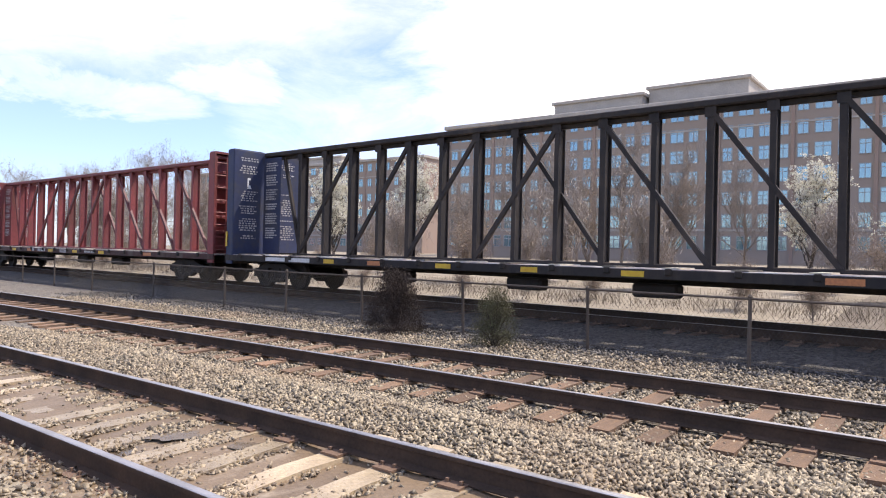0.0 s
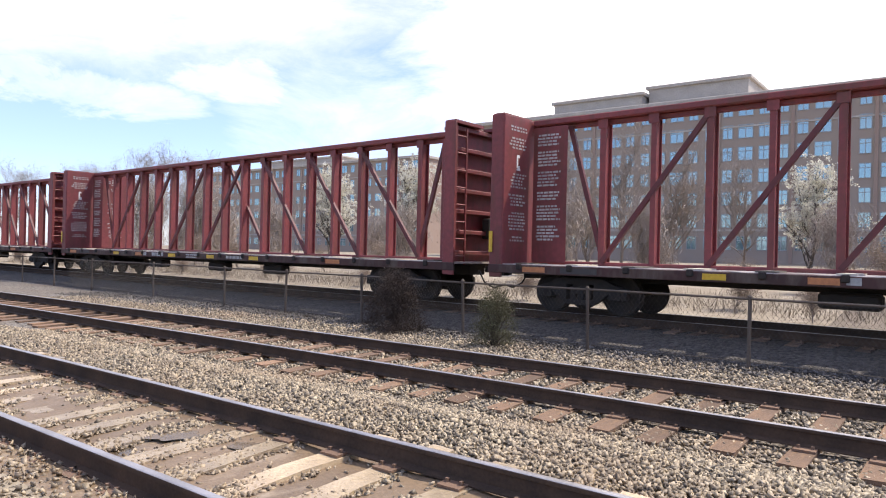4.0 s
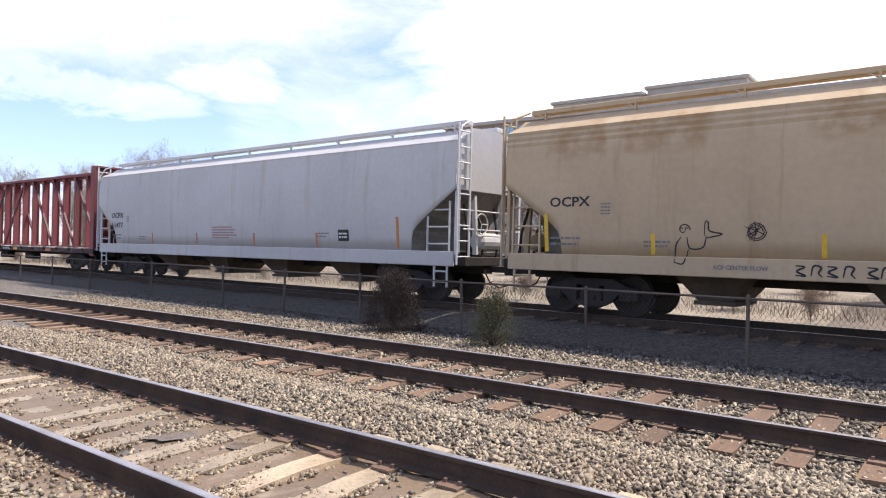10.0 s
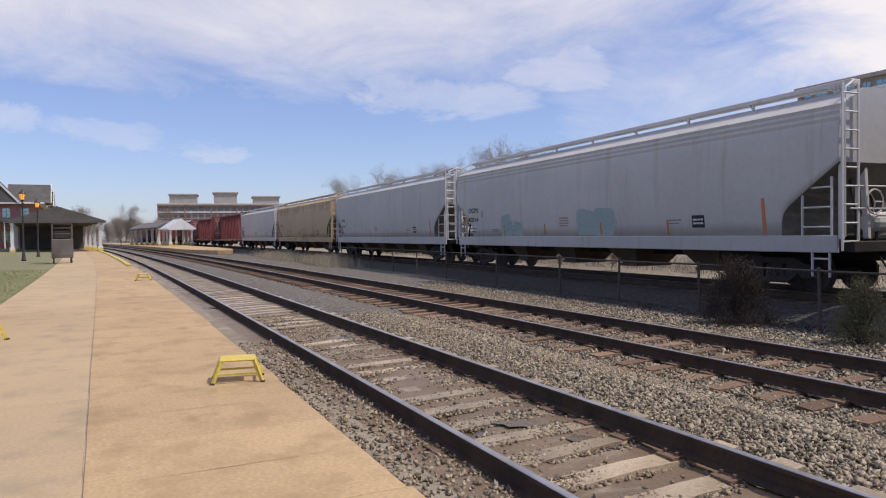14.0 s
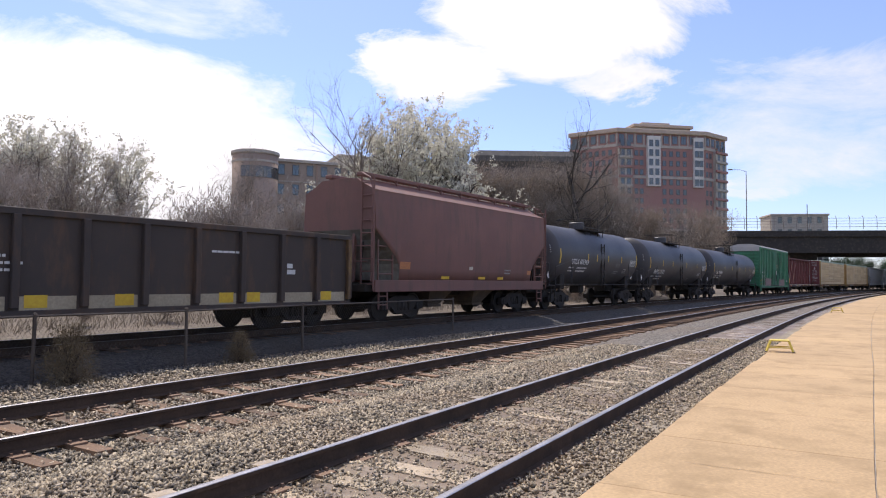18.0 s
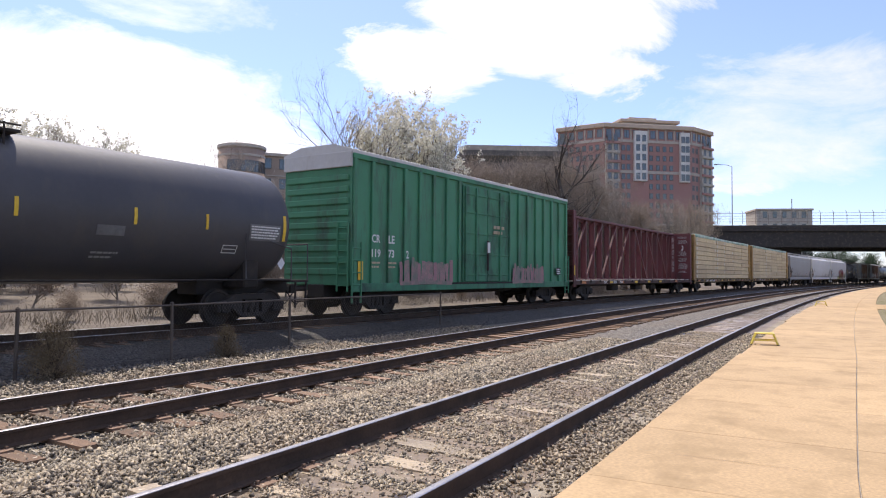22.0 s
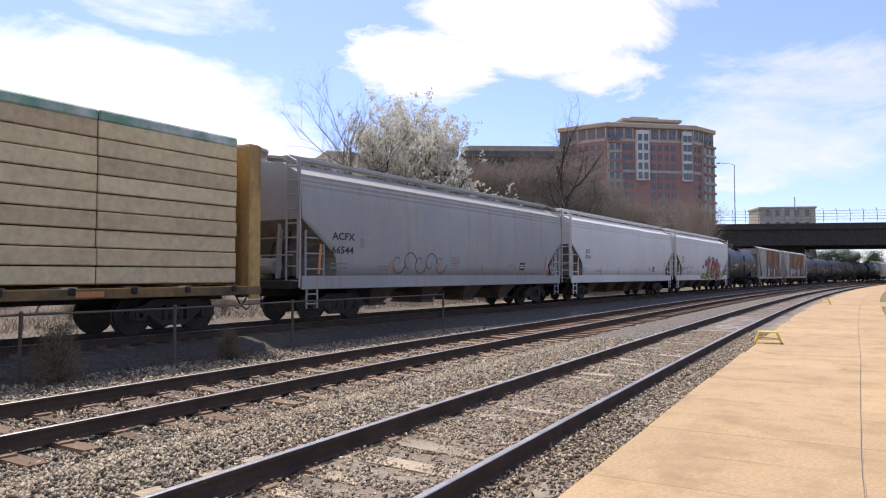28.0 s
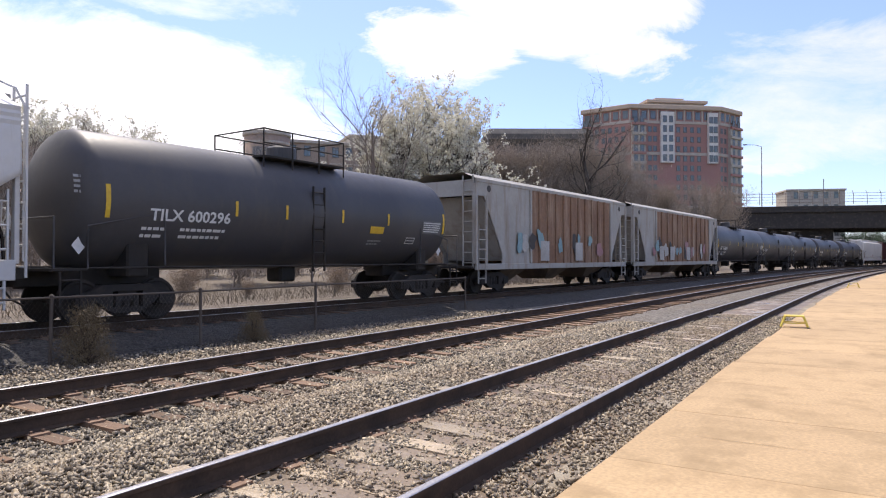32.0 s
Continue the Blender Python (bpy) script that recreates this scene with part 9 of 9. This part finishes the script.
def apartment_tower():
    """Far apartment block: a straight red brick front between two wings that turn away, pale glazed bays, stone bands and a peach cornice."""
    b = thing("apartment_building", pose(216.5, 70.5, 0, 0, 0, -50.7), "tall red brick apartment building with pale bays and peach cornice", "building")
    h = 50.6
    wings = ((pose(9.0, 0, 0) @ pose(0, 0, 0, 0, 0, -45), -16.6, 0.0), (pose(0, 0, 0), 9.0, 40.0), (pose(40.0, 0, 0) @ pose(0, 0, 0, 0, 0, 30), 0.0, 12.5))

    def put(m, *args):
        ob = part(*args)
        ob.matrix_basis = m
        return ob

    def pane(m, me, parent, x, y, z):
        shared("window", me, None, parent).matrix_basis = m @ pose(x, y, z)
    for m, x0, x1 in wings:
        put(m, "wall", boxed(x0, x1, 0, 12, -1, h, w=0), M_BRICKT, b)
        put(m, "cornice", boxed(x0 - 0.5, x1 + 0.5, -0.9, 12.4, h - 0.6, h + 0.9, w=0.2), M_PEACH, b)
        for z, t in ((h - 5.2, 0.9), (35.2, 0.9), (18.0, 0.7)):
            put(m, "band", boxed(x0 - 0.05, x1 + 0.05, -0.18, 2, z, z + t, w=0.03), M_STONEP, b)
        n = max(3, round((x1 - x0) / 3.1))
        for i in range(n):                               # top storey: dark openings between narrow pale piers
            x = x0 + (x1 - x0) * (i + 0.5) / n
            pane(m, ME_TOP, b, x, -0.05, h - 2.4)
            put(m, "pier", boxed(x + 1.25, x + 1.75, -0.12, 0.3, h - 4.3, h - 0.5, w=0.03), M_STONEP, b)
    put(pose(0, 0, 0), "crown", boxed(16.4, 36.2, 3.0, 9, h + 0.9, h + 2.2, w=0), M_STONEP, b)
    put(pose(0, 0, 0), "crown_cornice", boxed(15.6, 37.0, 2.0, 9.6, h + 2.2, h + 3.2, w=0.15), M_PEACH, b)
    put(pose(0, 0, 0), "crown", boxed(19.5, 29.5, 4.0, 8, h + 3.2, h + 4.2, w=0.1), M_PEACH, b)
    left, mid, right = (w[0] for w in wings)
    for m, x0, x1, z0 in ((mid, 19.1, 23.7, 32.6), (mid, 35.5, 38.9, 32.6), (right, 5.0, 11.9, 4.0), (left, -16.2, -13.2, 4.0), (mid, 9.2, 13.8, 4.0)):
        tall = z0 > 30
        bay = put(m, "glazed_bay", boxed(x0, x1, -1.0, 0.5, z0, h - 1.4 if tall else h - 5.4, w=0.05), M_PALEBAY if tall else M_CONC2, b, "pale glazed window bay")
        rows = int((h - 2.0 - z0) / 3.15)
        for r in range(rows):
            for k in range(2):
                pane(pose(0, 0, 0), ME_BAY, bay, x0 + (x1 - x0) * (0.27 + 0.46 * k), -1.04, z0 + 1.6 + r * 3.15)
            if not tall:
                part("balcony", boxed(x0 - 0.1, x1 + 0.1, -1.5, -0.9, z0 - 0.3 + r * 3.15, z0 + 0.5 + r * 3.15, w=0.03), M_BRICKT if r % 3 else M_CONC2, bay)
    spots = [(left, x) for x in (-11.6, -9.3, -7.0, -4.7, -2.4)] + [(mid, x) for x in (15.6, 17.4, 25.4, 27.8, 30.2, 32.6)] + [(right, x) for x in (1.0, 3.2)]
    for r in range(14):
        z = 2.6 + r * 3.15
        for m, x in spots:
            if z < h - 5.8 and abs(z - 35.6) > 1.1:
                pane(m, ME_SMALL, b, x, -0.06, z)
    return b


apartment_tower()
back_block = thing("brick_building", pose(138, 72, 0, 0, 0, -58), "brown brick block with a dark roof behind bare trees", "building")
part("wall", boxed(0, 24, 0, 16, -1, 27.0, w=0), M_DARKCONC, back_block)
part("roof", boxed(-0.5, 24.5, -0.5, 16.5, 27.0, 31.0, w=1.4), M_ROOF, back_block)
for i in range(7):
    for r in range(2):
        shared("window", ME_SMALL, None, back_block).matrix_basis = pose(2.5 + 3.2 * i, -0.05, 20.6 + 3.4 * r)
office("low_building", "low tan building beyond the bridge", pose(263.4, 21.6, 0, 0, 0, -68), 18.4, 12, 24.6, 5, 3.2, 6.0, M_CONC2, 4, dim=True)
far_block = office("brick_building", "distant red brick block with pale bands and tan roof storeys", pose(-226, 13, 0, 0, 0, 82), 38, 16, 11.4, 4, 1.9, 2.4, M_BRICKR, 4, [(3, 11, 3, 10, 14.6), (16, 23, 3, 10, 15.2), (28, 36, 3, 10, 14.0)], dim=True)
for z in (3.6, 6.3, 9.0):
    part("band", boxed(-0.1, 38.1, -0.16, 0.2, z, z + 0.5, w=0.02), M_PALEBAY, far_block)


# ---------------------------------------------------------------- bridge
def bridge():
    """Road bridge over the tracks: dark girders, pale parapet and a tall pedestrian fence."""
    a = Vector((158.0, 27.0))
    b = Vector((196.0, -78.0))
    L = (b - a).length
    ang = math.degrees(math.atan2(b.y - a.y, b.x - a.x))
    br = thing("road_bridge", pose(a.x, a.y, 0.6, 0, 0, ang), "dark steel road bridge with a fenced pale parapet", "bridge", kind="structure")
    for y in (0.2, 3.5, 7.0, 10.5, 14.0, 18.0, 22.0, 26.0):
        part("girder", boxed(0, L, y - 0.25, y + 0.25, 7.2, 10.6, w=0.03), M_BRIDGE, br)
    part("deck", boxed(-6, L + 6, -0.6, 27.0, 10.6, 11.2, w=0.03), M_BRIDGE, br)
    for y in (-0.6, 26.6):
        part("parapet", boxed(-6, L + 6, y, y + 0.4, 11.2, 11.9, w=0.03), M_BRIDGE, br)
    bm = bmesh.new()
    n = 46
    for i in range(n + 1):
        x = -4 + (L + 8) * i / n
        rod(bm, [(x, -0.4, 12.2), (x, -0.4, 14.2), (x, -0.15, 14.8), (x, 0.3, 15.1)], 0.06, 5)
    tagged(part("fence_posts", bm, M_GALV, br, "curved steel fence posts"), kind="stuff")
    for z in (12.7, 13.3, 13.9, 14.5):
        bm = bmesh.new()
        rod(bm, [(-4, -0.42, z), (L + 4, -0.42, z)], 0.035, 4)
        part("fence_rail", bm, M_GALV, br)
    for x in (52.0, 76.0):
        for y in (1.5, 7.0, 12.5, 19.0, 25.0):
            part("pier", boxed(x - 0.7, x + 0.7, y - 0.7, y + 0.7, -1, 7.2, w=0.08), M_DARKCONC, br)
        part("pier_cap", boxed(x - 0.9, x + 0.9, 0.2, 26.2, 6.4, 7.25, w=0.08), M_DARKCONC, br)
    # abutment and wall take the near-black paint as shade beneath the deck
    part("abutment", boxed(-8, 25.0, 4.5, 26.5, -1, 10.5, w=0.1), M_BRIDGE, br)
    part("abutment", boxed(57.0, L - 0.6, 5.0, 26.3, -1, 7.2, w=0.1), M_BRIDGE, br, "retaining wall under the road, with shade put into its dark colour")
    part("abutment", boxed(L - 0.5, L + 8, -0.4, 26.5, -1, 10.7, w=0.1), M_DARKCONC, br)
    bm = bmesh.new()
    rod(bm, [(9.8, 1.0, 11.2), (9.8, 1.0, 24.9)], 0.12, 8, 0.07)
    rod(bm, [(9.8, 1.0, 24.9), (8.6, 1.0, 25.3), (6.8, 1.0, 25.4)], 0.05, 6)
    box(bm, 6.1, 6.9, 0.8, 1.2, 25.3, 25.5)
    part("road_lamp", bm, M_GALV, br, "road lamp on a tall pole")
    bm = bmesh.new()
    box(bm, 26, 26.14, 13.8, 13.94, 11.2, 19.0)
    part("sign_pole", bm, M_GALV, br)
    return br


bridge()


def embankment(name, label, pts, h):
    """Earth bank with sloping sides over the given plan corners."""
    bm = bmesh.new()
    cx, cy = sum(p[0] for p in pts) / len(pts), sum(p[1] for p in pts) / len(pts)
    low = [bm.verts.new((x, y, -0.5)) for x, y in pts]
    high = [bm.verts.new((x + (cx - x) * 0.42, y + (cy - y) * 0.42, h)) for x, y in pts]
    n = len(pts)
    for i in range(n):
        bm.faces.new((low[i], low[(i + 1) % n], high[(i + 1) % n], high[i]))
    bm.faces.new(high)
    bmesh.ops.subdivide_edges(bm, edges=bm.edges[:], cuts=5, use_grid_fill=True)
    for v in bm.verts:
        v.co.z += noise.noise(v.co * 0.2) * 0.6
    return tagged(part(name, bm, M_EARTH, smooth=True), label, "bank", kind="structure")


embankment("bank_north", "brown earth bank beside the bridge", [(120, 24), (175, 20), (200, 60), (125, 75)], 9.0)
embankment("bank_south", "brown earth bank carrying the road", [(130, -30), (210, -62), (260, -130), (110, -110)], 9.5)


# ---------------------------------------------------------------- station, far down the platform
def station():
    s = thing("station_house", pose(-146, -18.6, 0, 0, 0, 2) @ Matrix.Scale(0.88, 4), "brick station house with dark gabled roofs", "building")
    part("wall", boxed(-14, 14, -6, 8, -0.2, 8.8, w=0), M_BRICKR, s)

    def roof(x0, x1, y0, y1, base, peak, along_x):
        bm = bmesh.new()
        xm, ym = (x0 + x1) / 2, (y0 + y1) / 2
        p = [(x0, y0, base), (x1, y0, base), (x1, y1, base), (x0, y1, base)] + ([(x0, ym, peak), (x1, ym, peak)] if along_x else [(xm, y0, peak), (xm, y1, peak)])
        vs = [bm.verts.new(q) for q in p]
        for q in (((0, 1, 5, 4), (1, 2, 5), (2, 3, 4, 5), (3, 0, 4), (0, 3, 2, 1)) if along_x else ((0, 1, 4), (1, 2, 5, 4), (2, 3, 5), (3, 0, 4, 5), (0, 3, 2, 1))):
            bm.faces.new([vs[i] for i in q])
        return part("roof", bm, M_ROOF, s)
    roof(-15, 15.2, -7, 5, 8.8, 15.6, True)
    roof(4, 13, 3, 10.2, 8.8, 12.6, False)
    roof(-11, -3, 3, 10.2, 8.8, 12.2, False)
    part("eave", boxed(-15.2, 15.2, -7.2, 9.2, 8.5, 8.85, w=0.05), M_WHITE, s)
    for y0, z0, y1, z1 in ((-7.2, 8.8, -1, 15.8), (-1, 15.8, 5.2, 8.8)):
        bm = bmesh.new()
        beam(bm, (15.3, y0, z0), (15.3, y1, z1), 0.16, 0.35)
        part("barge_board", bm, M_WHITE, s)
    for x0 in (4, -11):
        for a, b in ((0, 4.25), (8.5, 4.25)):
            bm = bmesh.new()
            beam(bm, (x0 + a, 10.3, 8.8), (x0 + b, 10.3, 12.7), 0.16, 0.3)
            part("barge_board", bm, M_WHITE, s)
    part("porch_roof", boxed(13.9, 18.5, -6.5, 7.5, 5.1, 5.5, w=0.05), M_ROOF, s)
    for y in (-6, -1.5, 3, 7):
        part("porch_post", boxed(18.0, 18.2, y - 0.1, y + 0.1, 0, 5.1, w=0.02), M_WHITE, s)
    for x in (-11, -7, -3, 1, 5, 9):
        for z in (1.8, 4.4, 7.0):
            w = shared("window", ME_WINDOW, None, s)
            w.matrix_basis = pose(x, 8.05, z, 0, 0, 180)
    for y in (-4, -0.5, 3, 6):
        for z in (2.4, 6.8):
            w = shared("window", ME_WINDOW, None, s)
            w.matrix_basis = pose(14.05, y, z, 0, 0, 90)
    w = shared("window", ME_WINDOW, None, s)
    w.matrix_basis = pose(15.25, -1, 11.2, 0, 0, 90)
    part("chimney", boxed(6, 7.2, -2, -0.8, 12, 17, w=0.03), M_BRICKR, s)
    return s


station()


def canopy(name, m, length, width, eave, peak, roof, label, cols):
    c = thing(name, m, label, "canopy", kind="")
    bm = bmesh.new()
    p = [(0, -width / 2, eave), (length, -width / 2, eave), (length, width / 2, eave), (0, width / 2, eave), (0.0, 0, peak), (length - 0.0, 0, peak)]
    vs = [bm.verts.new(q) for q in p]
    lo = [bm.verts.new((q[0], q[1], q[2] - 0.25)) for q in p[:4]]
    for q in ((0, 1, 5, 4), (1, 2, 5), (2, 3, 4, 5), (3, 0, 4)):
        bm.faces.new([vs[i] for i in q])
    for i in range(4):
        bm.faces.new((vs[i], vs[(i + 1) % 4], lo[(i + 1) % 4], lo[i]))
    bm.faces.new(lo)
    part("roof", bm, roof, c)
    for i in range(cols):
        x = 0.6 + (length - 1.2) * i / (cols - 1)
        for y in (-width / 2 + 0.7, width / 2 - 0.7):
            bm = bmesh.new()
            box(bm, x - 0.28, x + 0.28, y - 0.28, y + 0.28, 0, 0.7)
            box(bm, x - 0.17, x + 0.17, y - 0.17, y + 0.17, 0.7, eave - 0.2)
            box(bm, x - 0.26, x + 0.26, y - 0.26, y + 0.26, eave - 0.5, eave - 0.22)
            part("column", bm, M_WHITE, c)
            part("kerb_guard", boxed(x - 0.32, x + 0.32, y - 0.32, y + 0.32, 0, 0.35, w=0.02), M_YELLOW, c)
    return c


shed = canopy("platform_canopy", pose(-127, -8.6, 0, 0, 0, 5), 29, 11.0, 3.9, 5.7, M_ROOF, "dark-roofed platform canopy on white columns", 4)
# added dark panels that stand in for the canopy's inner shade
part("shade_panel", boxed(0.9, 1.2, -4.4, 4.4, 0, 4.2, w=0.02), M_DARKCONC, shed, "added dark panel for the shade inside the canopy")
part("shade_sheet", boxed(0.4, 28.6, -5.2, 5.2, 3.6, 3.68, w=0), M_DARKCONC, shed, "added dark sheet for the shade under the roof")
for x0, y0 in ((6.0, -3.2), (13.0, -2.4), (20.0, -3.4)):
    part("bench", boxed(x0, x0 + 2.2, y0, y0 + 0.5, 0.40, 0.48, w=0.01), M_BLACKIRON, shed)
canopy("island_canopy", pose(-144.5, 10.9, 0.1, 0, 0, 7), 7.5, 5.2, 3.2, 5.0, M_DOME, "white gabled island pavilion on white columns", 3)
canopy("island_canopy", pose(-182, 6.6, 0.1, 0, 0, 7), 35, 6.0, 3.6, 4.9, M_GALV, "long grey-roofed island canopy on white columns", 6)


def island():
    bm = bmesh.new()
    xs = [-230 + 6 * i for i in range(26)]
    rows = []
    for x in xs:
        f = max(0.02, min(1.0, (-x - 76) / 14))
        mid = (bend(x) + T2 + 2.2, y3(x) - 2.2)
        w = mid[1] - mid[0]
        rows.append([bm.verts.new((x, mid[0] + w * k, z)) for k, z in ((0.5 - 0.42 * f, -0.3), (0.5 - 0.42 * f, 0.12), (0.5 + 0.42 * f, 0.12), (0.5 + 0.42 * f, -0.3))])
    for a, b in zip(rows, rows[1:]):
        for i in range(3):
            bm.faces.new((a[i], b[i], b[i + 1], a[i + 1]))
    bm.faces.new(rows[-1])
    tagged(part("island_platform", bm, M_CONC), "tan concrete island platform between the tracks", "platform", kind="structure")


island()


# ---------------------------------------------------------------- the train runs
def motions():
    for car, mid, half in MOVERS:
        walk(car, [(t, car_pose(mid - SPEED * t, half)) for t in range(33)])


motions()
